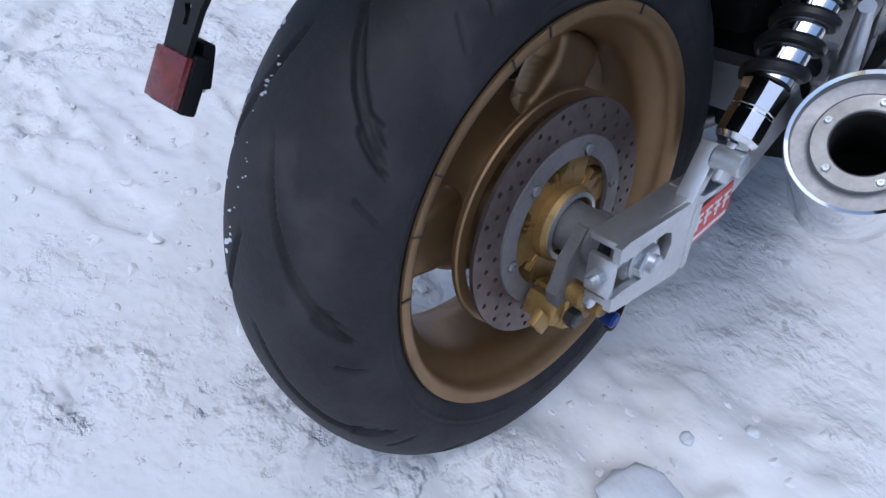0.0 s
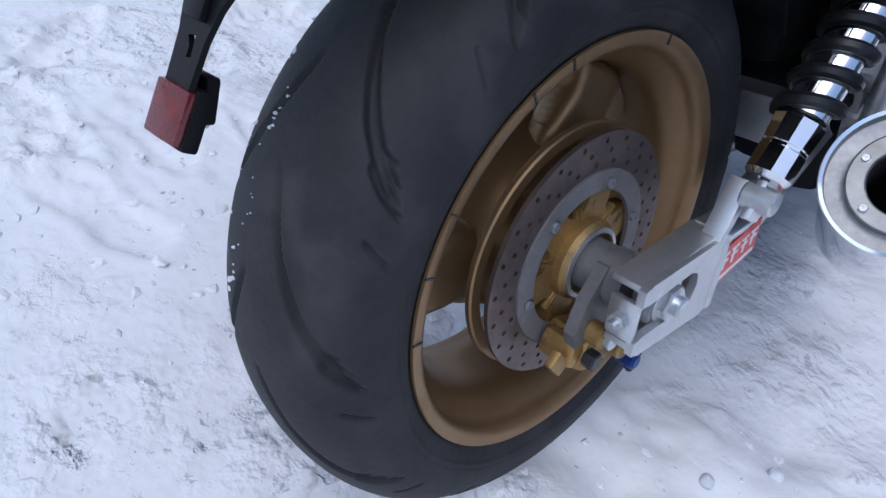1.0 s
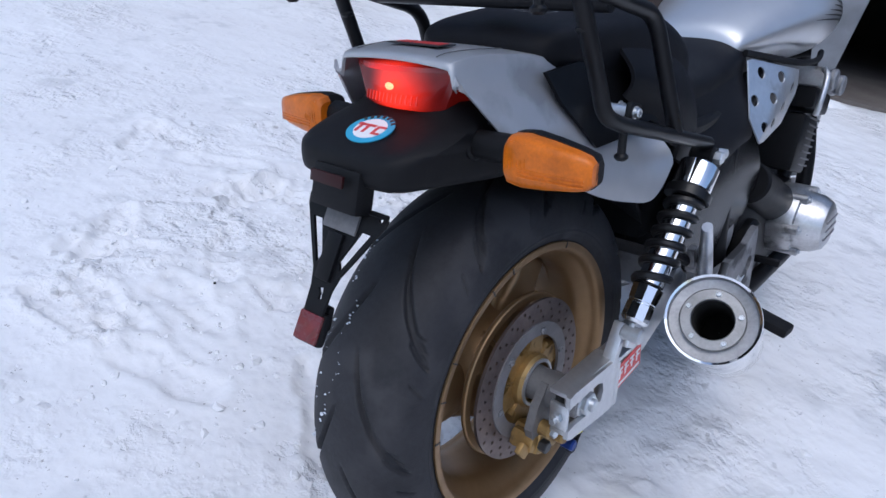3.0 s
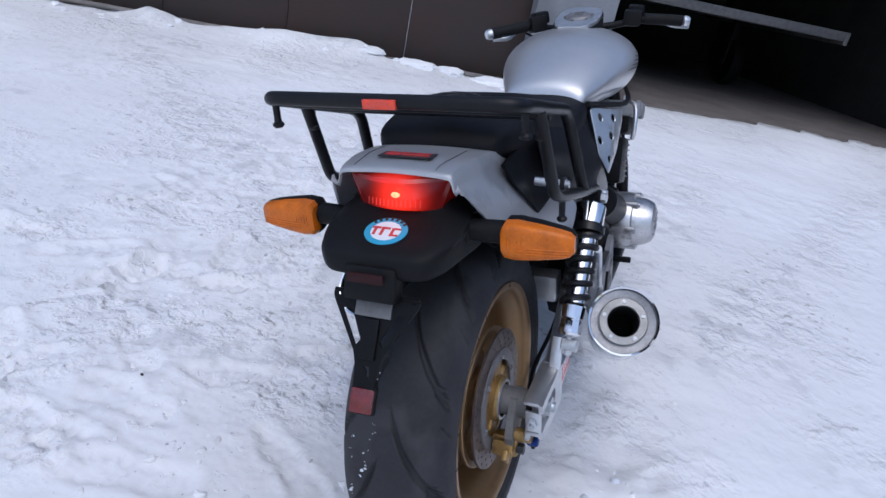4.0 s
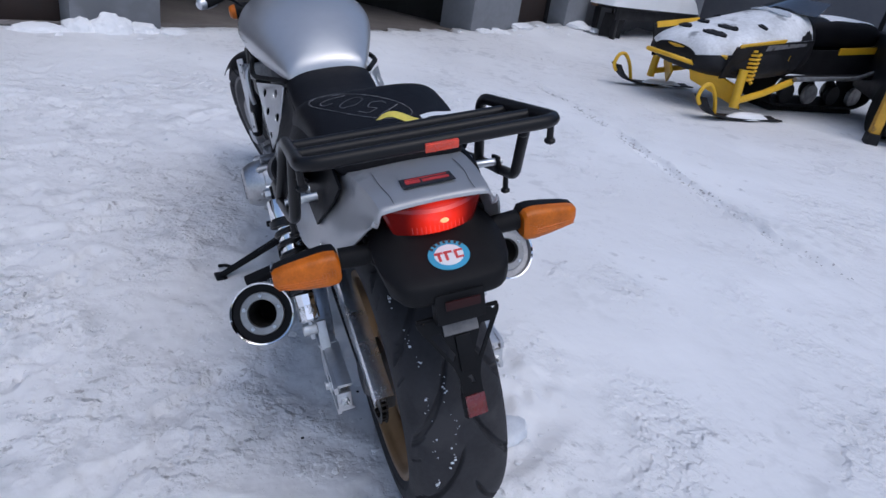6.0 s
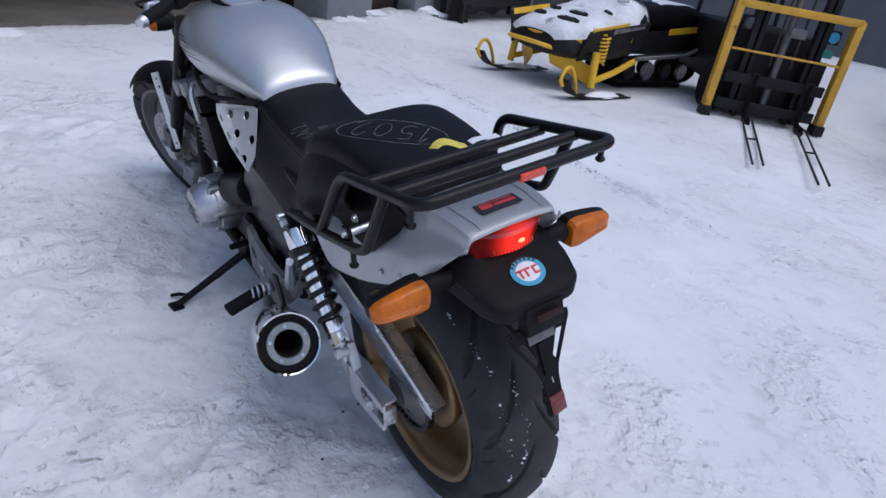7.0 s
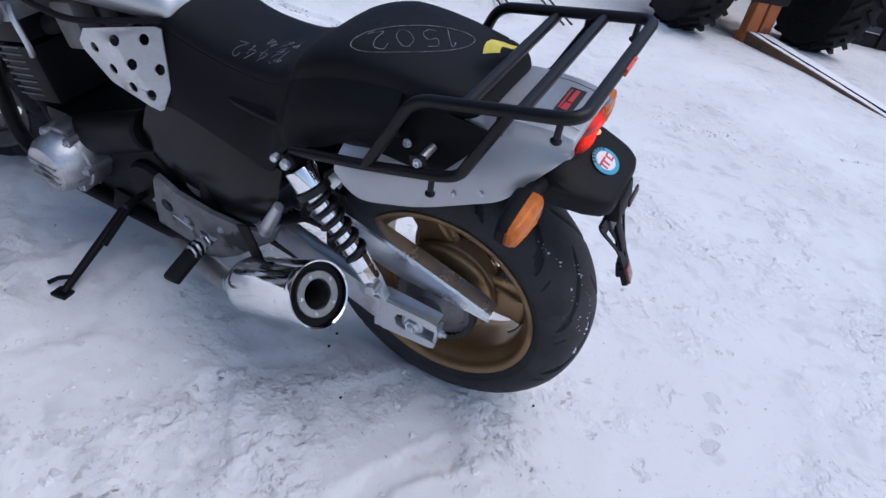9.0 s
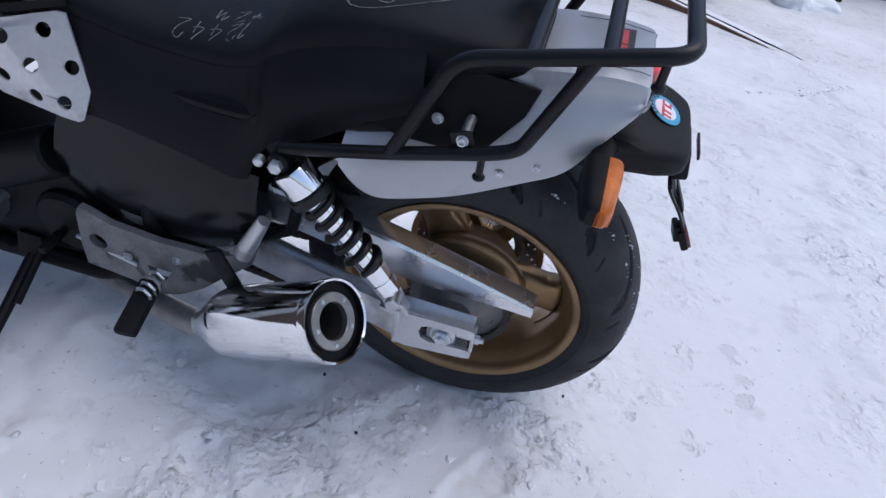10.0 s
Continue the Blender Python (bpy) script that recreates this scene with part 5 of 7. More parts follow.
def rack():
    """A tubular carrier with a looped top, three crossbars and side loops."""
    r = 0.0105
    A, B = V(0.196, -0.214, 0.953), V(0.190, 0.050, 0.880)  # rear corner and front end of a side tube

    def side(s, p):
        return V(p.x * s, p.y, p.z)

    def along(t):
        return B + (A - B) * t

    loop = round_corners([V(-0.211, 0.120, 0.728), side(-1, B), side(-1, A), side(1, A), V(0.190, 0.080, 0.886), V(0.211, 0.140, 0.728)], 0.034, 8)
    rk = part("rear_rack", tube(bmesh.new(), loop, r, 14), BLACK_TUBE, bike, "black tubular luggage rack")
    for t in (0.335, 0.665):
        p = along(t)
        part("crossbar", tube(bmesh.new(), [side(-1, p), side(1, p)], r * 0.95, 12), BLACK_TUBE, rk)
    for s in (1, -1):
        low = [side(s, along(0.62)), V(0.203 * s, -0.052, 0.782), V(0.206 * s, -0.02, 0.768), V(0.211 * s, 0.122, 0.728), V(0.207 * s, 0.285, 0.683)]
        part("side_loop", tube(bmesh.new(), round_corners(low, 0.035, 7), r * 0.95, 12), BLACK_TUBE, rk)
        # rubber-tipped lashing pegs
        for p in (side(s, along(0.90)), side(s, along(0.56)), V(0.206 * s, -0.006, 0.763)):
            part("lashing_peg", rod(rod(bmesh.new(), p, p + V(0, 0, -0.036), 0.0055, segs=10), p + V(0, 0, -0.034), p + V(0, 0, -0.043), 0.009, segs=14, bevel=0.003), BLACK_TUBE, rk)
        # mounting boss with a bright spacer
        part("mount_tab", box(bmesh.new(), (0.008, 0.030, 0.036), (0.200 * s, 0.024, 0.768), (-14, 0, 0), bevel=0.003), BLACK_TUBE, rk)
        part("spacer", rod(bmesh.new(), (0.152 * s, 0.024, 0.776), (0.198 * s, 0.024, 0.774), 0.0075, segs=16), BOLT, rk, "bright zinc spacer")
        part("mount_bolt", hexbolt(bmesh.new(), (0.205 * s, 0.024, 0.774), (s, 0, 0), 0.0065, 0.006), BOLT, rk)
        part("mount_bolt", hexbolt(bmesh.new(), (0.160 * s, 0.070, 0.768), (s, 0, 0), 0.0065, 0.006), BOLT, rk)
    part("rack_reflector", box(bmesh.new(), (0.050, 0.006, 0.0135), (0.003, A.y - 0.011, A.z - 0.002), (10, 0, 0), bevel=0.0015), RACK_REFLECTOR, rk, "orange-red strip reflector")
    # yellow paper tag tied to the front bar
    grid = []
    for k in range(7):
        u = k / 6
        row = []
        for q in range(4):
            w = q / 3
            row.append(V(-0.035 + 0.075 * u, -0.036 + 0.045 - 0.030 * w + 0.006 * math.sin(u * 5), 0.906 + 0.010 * math.sin(u * 4 + w) + 0.004 * w))
        grid.append(row)
    part("paper_tag", shell(grid, 0.0008), YELLOW_TAG, rk, "creased yellow paper tag")
    grid = [[V(0.040 + 0.013 * k, -0.006 - 0.008 * q + 0.002 * math.sin(k * 1.3), 0.908 + 0.002 * math.sin(k * 0.9)) for q in range(3)] for k in range(6)]
    part("paper_strip", shell(grid, 0.0008), STICKER_WHITE, rk, "white end of the paper tag")


rack()


def engine():
    case = part("crankcase", box(bmesh.new(), (0.30, 0.44, 0.22), (0, 0.93, 0.31), (-4, 0, 0), bevel=0.03), BLACK_PAINT, bike, "black engine crankcase")
    part("gearbox_case", box(bmesh.new(), (0.26, 0.20, 0.20), (0, 0.68, 0.36), bevel=0.03), BLACK_PAINT, case)
    part("oil_sump", box(bmesh.new(), (0.20, 0.36, 0.10), (0, 0.93, 0.20), bevel=0.03), BLACK_PAINT, case)
    lean = -16
    cm = Matrix.Translation(V(0, 1.125, 0.425)) @ pose(0, 0, 0, lean, 0, 0)
    part("cylinder_block", box(bmesh.new(), (0.31, 0.14, 0.15), bevel=0.012, m=cm @ pose(0, 0, 0.07)), BLACK_PAINT, case)
    for k in range(8):
        part("cooling_fin", box(bmesh.new(), (0.316, 0.100, 0.0045), bevel=0.001, m=cm @ pose(0, 0.030, 0.018 + 0.0175 * k)), FIN, case)
    head = part("cylinder_head", box(bmesh.new(), (0.335, 0.17, 0.055), bevel=0.010, m=cm @ pose(0, 0, 0.185)), BLACK_PAINT, case)
    part("cam_cover", box(box(bmesh.new(), (0.36, 0.085, 0.050), bevel=0.014, m=cm @ pose(0, 0.052, 0.235)), (0.36, 0.085, 0.050), bevel=0.014, m=cm @ pose(0, -0.052, 0.235)), ALLOY_DULL, case)
    for s in (1, -1):
        part("cam_end_cap", rod(bmesh.new(), cm @ V(0.178 * s, -0.052, 0.236), cm @ V(0.196 * s, -0.052, 0.236), 0.026, segs=24, bevel=0.004), ALLOY_DULL, case)
        part("cam_end_cap", rod(bmesh.new(), cm @ V(0.178 * s, 0.052, 0.236), cm @ V(0.196 * s, 0.052, 0.236), 0.026, segs=24, bevel=0.004), ALLOY_DULL, case)
        # carburettor bodies and rubber intakes behind the head
    for x in (-0.10, -0.035, 0.035, 0.10):
        part("intake_rubber", rod(bmesh.new(), cm @ V(x, -0.10, 0.18), cm @ V(x, -0.19, 0.20), 0.024, segs=16), RUBBER_SMALL, case)
        part("carburettor", box(bmesh.new(), (0.055, 0.08, 0.11), bevel=0.012, m=cm @ pose(x, -0.215, 0.19)), STEEL_GREY, case)
        part("header_pipe", tube(bmesh.new(), smooth_line([cm @ V(x, 0.09, 0.17), cm @ V(x, 0.17, 0.13), (x * 0.95, 1.235, 0.36), (x * 0.8, 1.18, 0.20), (x * 0.7, 1.05, 0.145), (x * 0.75, 0.85, 0.15)], 6), 0.019, 14), BLACK_PAINT, case)
    # bright vent pipe curving down beside the head
    for s in (1, -1):
        part("vent_pipe", tube(bmesh.new(), smooth_line([cm @ V(0.175 * s, -0.12, 0.25), cm @ V(0.19 * s, -0.135, 0.23), cm @ V(0.192 * s, -0.14, 0.17), cm @ V(0.186 * s, -0.125, 0.14)], 6), 0.007, 10), ALLOY, case)
    # generator cover on the left, clutch cover on the right: stepped rounds with a bolted rim
    for s, x0, y0, z0 in ((-1, -0.145, 1.020, 0.325), (1, 0.148, 1.035, 0.325)):
        m = Matrix.Translation(V(x0, y0, z0)) @ frame_to((s, 0, 0)) @ Matrix.Diagonal((1.02, 1.02, 1.75, 1))
        cov = part("engine_cover", lathe(bmesh.new(), [(0.085, 0.0), (0.088, 0.02), (0.084, 0.034), (0.078, 0.036), (0.072, 0.058), (0.060, 0.070), (0.046, 0.074), (0.0005, 0.074)], m, 36), ENGINE_ALLOY, case, "grimy cast alloy engine cover", 30)
        for k in range(6):
            a = 2 * math.pi * k / 6
            q = m @ V(0.079 * math.cos(a), 0.079 * math.sin(a), 0)
            part("cover_lug", rod(bmesh.new(), q, q + V(0.078 * s, 0, 0), 0.013, segs=12, bevel=0.003), ENGINE_ALLOY, cov)
            part("cover_bolt", hexbolt(bmesh.new(), q + V(0.078 * s, 0, 0), (s, 0, 0), 0.006, 0.005), BOLT, cov)
        for k in range(3):
            part("cover_fin", box(bmesh.new(), (0.006, 0.095, 0.005), bevel=0.001, m=Matrix.Translation(V(x0 + 0.129 * s, y0, z0 - 0.022 + 0.022 * k))), ALLOY_DULL, cov)
        # dark neck behind the cover
        part("starter_neck", rod(bmesh.new(), (0.14 * s, 0.76, 0.485), (0.14 * s, 1.05, 0.345), 0.050, 0.055, 28, 0.006), BLACK_PAINT, case)
        part("sprocket_cover", lathe(bmesh.new(), [(0.075, 0.0), (0.075, 0.018), (0.066, 0.028), (0.0005, 0.030)], Matrix.Translation(V(0.145 * s, 0.78, 0.315)) @ frame_to((s, 0, 0)), 32), BLACK_PAINT, case)
    # right-hand second cover and oil filter
    part("oil_filter", rod(bmesh.new(), (0.10, 1.16, 0.22), (0.10, 1.27, 0.20), 0.042, segs=28, bevel=0.008), BLACK_PAINT, case)
    part("ignition_cover", lathe(bmesh.new(), [(0.055, 0), (0.055, 0.02), (0.045, 0.032), (0.0005, 0.034)], Matrix.Translation(V(0.16, 1.11, 0.30)) @ frame_to((1, 0, 0)), 28), ALLOY_DULL, case)
    return case


engine()


def chassis():
    fr = part("frame", tube(bmesh.new(), smooth_line([(0, 1.33, 0.70), (0, 1.1, 0.685), (0, 0.8, 0.67), (0, 0.6, 0.66)], 6), 0.026, 14), BLACK_PAINT, bike, "black tubular steel frame")
    for s in (1, -1):
        part("down_tube", tube(bmesh.new(), round_corners([(0.075 * s, 1.35, 0.68), (0.120 * s, 1.375, 0.40), (0.130 * s, 1.36, 0.20), (0.15 * s, 1.22, 0.16), (0.15 * s, 0.72, 0.17), (0.15 * s, 0.60, 0.30), (0.14 * s, 0.58, 0.60), (0.09 * s, 0.80, 0.70)], 0.06, 6), 0.022, 12), BLACK_PAINT, fr)
        part("seat_rail", tube(bmesh.new(), smooth_line([(0.09 * s, 0.75, 0.69), (0.125 * s, 0.50, 0.67), (0.145 * s, 0.30, 0.69), (0.13 * s, 0.05, 0.75), (0.09 * s, -0.14, 0.78)], 6), 0.014, 10), BLACK_PAINT, fr)
        part("shock_gusset", box(bmesh.new(), (0.016, 0.060, 0.070), (0.155 * s, 0.318, 0.668), (-25, 0, 0), bevel=0.008), BLACK_PAINT, fr)
        # broad black side panel below the seat
        up = [(0.357, 0.566), (0.42, 0.575), (0.509, 0.600), (0.626, 0.622), (0.715, 0.600)]
        lo = [(0.372, 0.395), (0.46, 0.352), (0.56, 0.335), (0.69, 0.345), (0.775, 0.425)]
        grid = []
        for (ya, za), (yb, zb) in zip(smooth_pairs(up, 6), smooth_pairs(lo, 6)):
            row = []
            for k in range(11):
                t = k / 10
                x = 0.140 + 0.026 * math.sin(math.pi * min(1, 0.12 + t * 0.9)) ** 0.7
                row.append(V(x * s, ya + (yb - ya) * t, za + (zb - za) * t))
            grid.append(row)
        part("side_panel", shell(grid, 0.005 * s), GLOSS_BLACK, bike, "black side panel below the seat", 50)
        # the seat's skirt falls from its widest line over the panel's upper edge, in one sweep with the pillion part
        low = [(0.085, 0.778), (0.179, 0.730), (0.250, 0.682), (0.322, 0.648), (0.356, 0.612), (0.392, 0.545), (0.470, 0.566), (0.560, 0.585), (0.668, 0.604)]
        head = (0.10, 0.19, 0.255, 0.315, 0.355, 0.40, 0.48, 0.575, 0.680)
        seat_rows = interp_rows(SEAT_ROWS, 12)
        grid = []
        for (ya, _), (yb, zb) in zip(smooth_pairs([(y, 0) for y in head], 6), smooth_pairs(low, 6)):
            r = min(seat_rows, key=lambda q: abs(q[0] - ya))
            za = r[3] + (r[2] - r[3]) * 0.66
            row = []
            for k in range(13):
                t = k / 12
                bulge = 0.010 * math.sin(math.pi * t) + 0.006 * math.exp(-((ya - 0.24) / 0.07) ** 2) * math.sin(math.pi * t)
                bulge += 0.009 * float(1 - smoothstep(0.320, 0.345, ya)) * math.sin(math.pi * t)  # the pillion part stands proud of the rider's
                x = r[1] - 0.004 + (0.156 - r[1] + 0.004) * t * t * (3 - 2 * t) + bulge
                row.append(V(x * s, ya + (yb - ya) * t, za + (zb - za) * t))
            grid.append(row)
        part("seat_skirt", shell(grid, 0.005 * s), SEAT_VINYL, bike, "black skirt under the seat", 60)
        part("side_screw", hexbolt(bmesh.new(), (0.150 * s, 0.640, 0.590), (s, 0, 0), 0.006, 0.004), BOLT, fr)
        # folded alloy plate with round holes beside the carburettors
        h = 0.0115
        outer = [(0.640, 0.650), (0.650, 0.605), (0.662, 0.598), (0.690, 0.598), (0.800, 0.615), (0.865, 0.672), (0.868, 0.690), (0.842, 0.726), (0.690, 0.760), (0.676, 0.758)]
        bm = plate(outer, 0.003 * s, [(y, z, r) for y, z, r in ((0.708, 0.732, h), (0.770, 0.718, h), (0.668, 0.682, h), (0.728, 0.680, h), (0.822, 0.690, h), (0.680, 0.628, h), (0.780, 0.655, h), (0.730, 0.630, h))], axes((0.176 * s, 0, 0), (0, 1, 0), (0, 0, 1)))
        # folded along the diagonal from its upper front to its lower rear corner
        for v in bm.verts:
            d = (v.co.y - 0.830) * -0.564 + (v.co.z - 0.727) * 0.825
            v.co.x -= s * (0.50 * max(0, d) + 0.06 * max(0, -d))
        part("perforated_plate", bm, ALLOY, bike, "perforated folded aluminium cover plate", 25)
        # rider's foot peg on a cast hanger, with heel guard
        hang = [(0.345, 0.470), (0.372, 0.380), (0.425, 0.330), (0.485, 0.268), (0.545, 0.225), (0.590, 0.208), (0.650, 0.228), (0.745, 0.240), (0.742, 0.300),
                (0.728, 0.385), (0.718, 0.402), (0.700, 0.398), (0.660, 0.378), (0.560, 0.368), (0.450, 0.374), (0.400, 0.395), (0.375, 0.440), (0.362, 0.475)]
        ph = part("peg_hanger", plate(hang, 0.014 * s, [(0.700, 0.318, 0.019), [(0.602, 0.290), (0.548, 0.288), (0.572, 0.252), (0.590, 0.252)]], axes((0.178 * s, 0, 0), (0, 1, 0), (0, 0, 1))), HANGER, bike, "grey cast foot peg hanger with scuffs")
        for y, z in ((0.640, 0.300), (0.530, 0.330)):
            part("hanger_bolt", hexbolt(bmesh.new(), (0.193 * s, y, z), (s, 0, 0), 0.007, 0.005), BOLT, ph)
        part("foot_peg", box(bmesh.new(), (0.118, 0.042, 0.022), (0.272 * s, 0.575, 0.262), (0, 10 * s, -6 * s), bevel=0.008), RUBBER_SMALL, ph, "black rubber foot peg")
        part("peg_spring", tube(bmesh.new(), [V((0.200 + 0.0022 * k) * s, 0.575 + 0.017 * math.cos(k * 0.9), 0.275 + 0.017 * math.sin(k * 0.9)) for k in range(28)], 0.0035, 6), BOLT, ph)
        part("gear_rod", rod(bmesh.new(), (0.195 * s, 0.62, 0.285), (0.180 * s, 0.76, 0.30), 0.0045, segs=10), ALLOY, ph)
        part("pedal", box(bmesh.new(), (0.060, 0.016, 0.016), (0.205 * s, 0.80, 0.292), bevel=0.005), BLACK_PAINT, ph)
        # folded pillion peg, pointing up
        a, b = V(0.205 * s, 0.378, 0.420), V(0.215 * s, 0.322, 0.530)
        part("pillion_peg", tube(bmesh.new(), [a, a + (b - a) * 0.5, b], [0.014, 0.012, 0.009], 14, flat=1.25), ALLOY, bike, "folded alloy pillion foot peg")
        part("pillion_bracket", box(bmesh.new(), (0.022, 0.060, 0.022), (0.185 * s, 0.385, 0.418), (-30, 0, 0), bevel=0.006), ALLOY_DULL, ph)
        part("pillion_stay", tube(bmesh.new(), [V(0.18 * s, 0.40, 0.42), V(0.165 * s, 0.30, 0.475), V(0.15 * s, 0.285, 0.55)], 0.012, 10), BLACK_PAINT, ph)
        part("rear_case", box(bmesh.new(), (0.10, 0.22, 0.20), (0.10 * s, 0.60, 0.34), bevel=0.04), BLACK_PAINT, fr)
    # battery box fills the middle
    part("battery_box", box(bmesh.new(), (0.18, 0.20, 0.22), (0, 0.44, 0.57), bevel=0.02), BLACK_PLASTIC, fr)
    part("air_box", box(bmesh.new(), (0.22, 0.20, 0.18), (0, 0.60, 0.62), bevel=0.03), BLACK_PLASTIC, fr)
    # side stand on the left
    p, f = V(-0.165, 0.915, 0.175), V(-0.412, 0.890, 0.082)
    st = part("side_stand", tube(bmesh.new(), [p, p + (f - p) * 0.5, f], [0.014, 0.012, 0.010], 12), BLACK_PAINT, bike, "black steel side stand")
    part("stand_foot", box(bmesh.new(), (0.036, 0.044, 0.012), m=Matrix.Translation(f + V(-0.002, 0.004, -0.006)) @ pose(0, 0, 0, 0, 12, 10), bevel=0.003), BLACK_PAINT, st)
    part("stand_tang", tube(bmesh.new(), [p + (f - p) * 0.82, p + (f - p) * 0.88 + V(-0.01, 0.035, 0.0), p + (f - p) * 0.92 + V(-0.022, 0.050, -0.002)], 0.006, 8), BLACK_PAINT, st)
    part("stand_spring", tube(bmesh.new(), [p + V(-0.01, -0.03, 0.02), p + (f - p) * 0.45 + V(0, -0.025, 0.012)], 0.008, 10), BLACK_PAINT, st)
    part("stand_bracket", box(bmesh.new(), (0.030, 0.060, 0.060), p + V(0.01, 0, 0.02), (0, 20, 0), bevel=0.006), BLACK_PAINT, st)


def smooth_pairs(pts, steps):
    return [(q.x, q.y) for q in smooth_line([(a, b, 0) for a, b in pts], steps)]


chassis()


def chain_drive():
    # rear sprocket, chain and the polished chain guard on the left
    outl = []
    for k in range(42):
        for da, r in ((-0.25, 0.094), (-0.08, 0.101), (0.08, 0.101), (0.25, 0.094)):
            a = 2 * math.pi * (k + da) / 42
            outl.append((r * math.cos(a), r * math.sin(a)))
    m = Matrix.Translation(V(-0.098, 0, 0)) @ WHEEL
    holes = [(0.068 * math.cos(radians(72 * k)), 0.068 * math.sin(radians(72 * k)), 0.012) for k in range(5)]
    sp = part("rear_sprocket", plate(outl, 0.006, holes + [(0, 0, 0.035)], m), STEEL_GREY, bike, "steel rear chain sprocket")
    part("sprocket_carrier", lathe(bmesh.new(), [(0.0005, -0.125), (0.035, -0.125), (0.050, -0.108), (0.078, -0.096), (0.078, -0.07), (0.0005, -0.07)], WHEEL, 40), STEEL_GREY, sp)
    # links along the two straight runs and round the sprocket
    link = bmesh.new()
    for zz in (0.005, -0.005):
        pts = [(-0.011, -0.0), (-0.009, 0.0065), (-0.004, 0.0075), (0.0, 0.005), (0.004, 0.0075), (0.009, 0.0065), (0.011, 0.0), (0.009, -0.0065), (0.004, -0.0075), (0.0, -0.005), (-0.004, -0.0075), (-0.009, -0.0065)]
        vs = [link.verts.new((x, y, zz)) for x, y in pts]
        link.faces.new(vs)
        r = bmesh.ops.extrude_face_region(link, geom=[f for f in link.faces if vs[0] in f.verts])
        bmesh.ops.translate(link, vec=(0, 0, 0.002 if zz > 0 else -0.002), verts=[g for g in r["geom"] if isinstance(g, bmesh.types.BMVert)])
    box(link, (0.008, 0.008, 0.010))
    bmesh.ops.recalc_face_normals(link, faces=link.faces)
    me = bpy.data.meshes.new("chain_link")
    link.to_mesh(me)
    link.free()
    me.materials.append(CHAIN)
    chain = new("drive_chain")
    chain.parent = bike
    tagged(chain, "oily black drive chain")
    R, r2 = 0.0985, 0.036
    run = []
    for k in range(40):
        t = k / 40
        run.append((0.66 * (1 - t), (0.335 + r2) + ((0.33 + R) - (0.335 + r2)) * t))
    for k in range(21):
        a = math.pi / 2 + math.pi * k / 20
        run.append((R * math.cos(a), 0.33 + R * math.sin(a)))
    for k in range(1, 41):
        t = k / 40
        run.append((0.66 * t, (0.33 - R) + ((0.335 - r2) - (0.33 - R)) * t - 0.02 * math.sin(math.pi * t)))
    run = [V(-0.101, y, z) for y, z in run]
    acc = 0.0
    step = 0.0165
    for p, q in zip(run, run[1:]):
        d = (q - p)
        while acc <= d.length:
            ob = new("chain_link", me)
            ob.parent = chain
            ob.matrix_local = axes(p + d.normalized() * acc, d, (0, d.z, -d.y))
            acc += step
        acc -= d.length
    guard = []
    for k in range(13):
        t = k / 12
        y, z = 0.36 - 0.500 * t, 0.520 - 0.085 * t - 0.036 * t * t
        w = 1 - 0.75 * max(0, t - 0.55) / 0.45
        guard.append([V(-0.124 - 0.002 * t, y, z - 0.078 * w), V(-0.126, y, z - 0.006), V(-0.122, y, z), V(-0.100, y, z + 0.003), V(-0.086, y, z + 0.002)])
    part("chain_guard", shell(guard, 0.003), POLISHED, bike, "polished alloy chain guard", 30)


chain_drive()


STEER = Matrix.Translation(V(-0.042, 1.33, 0.69)) @ pose(0, 0, 0, 26, 0, 0) @ Matrix.Rotation(radians(21), 4, "Z") @ pose(0, 0, 0, -26, 0, 0) @ Matrix.Translation(V(0, -1.33, -0.70))


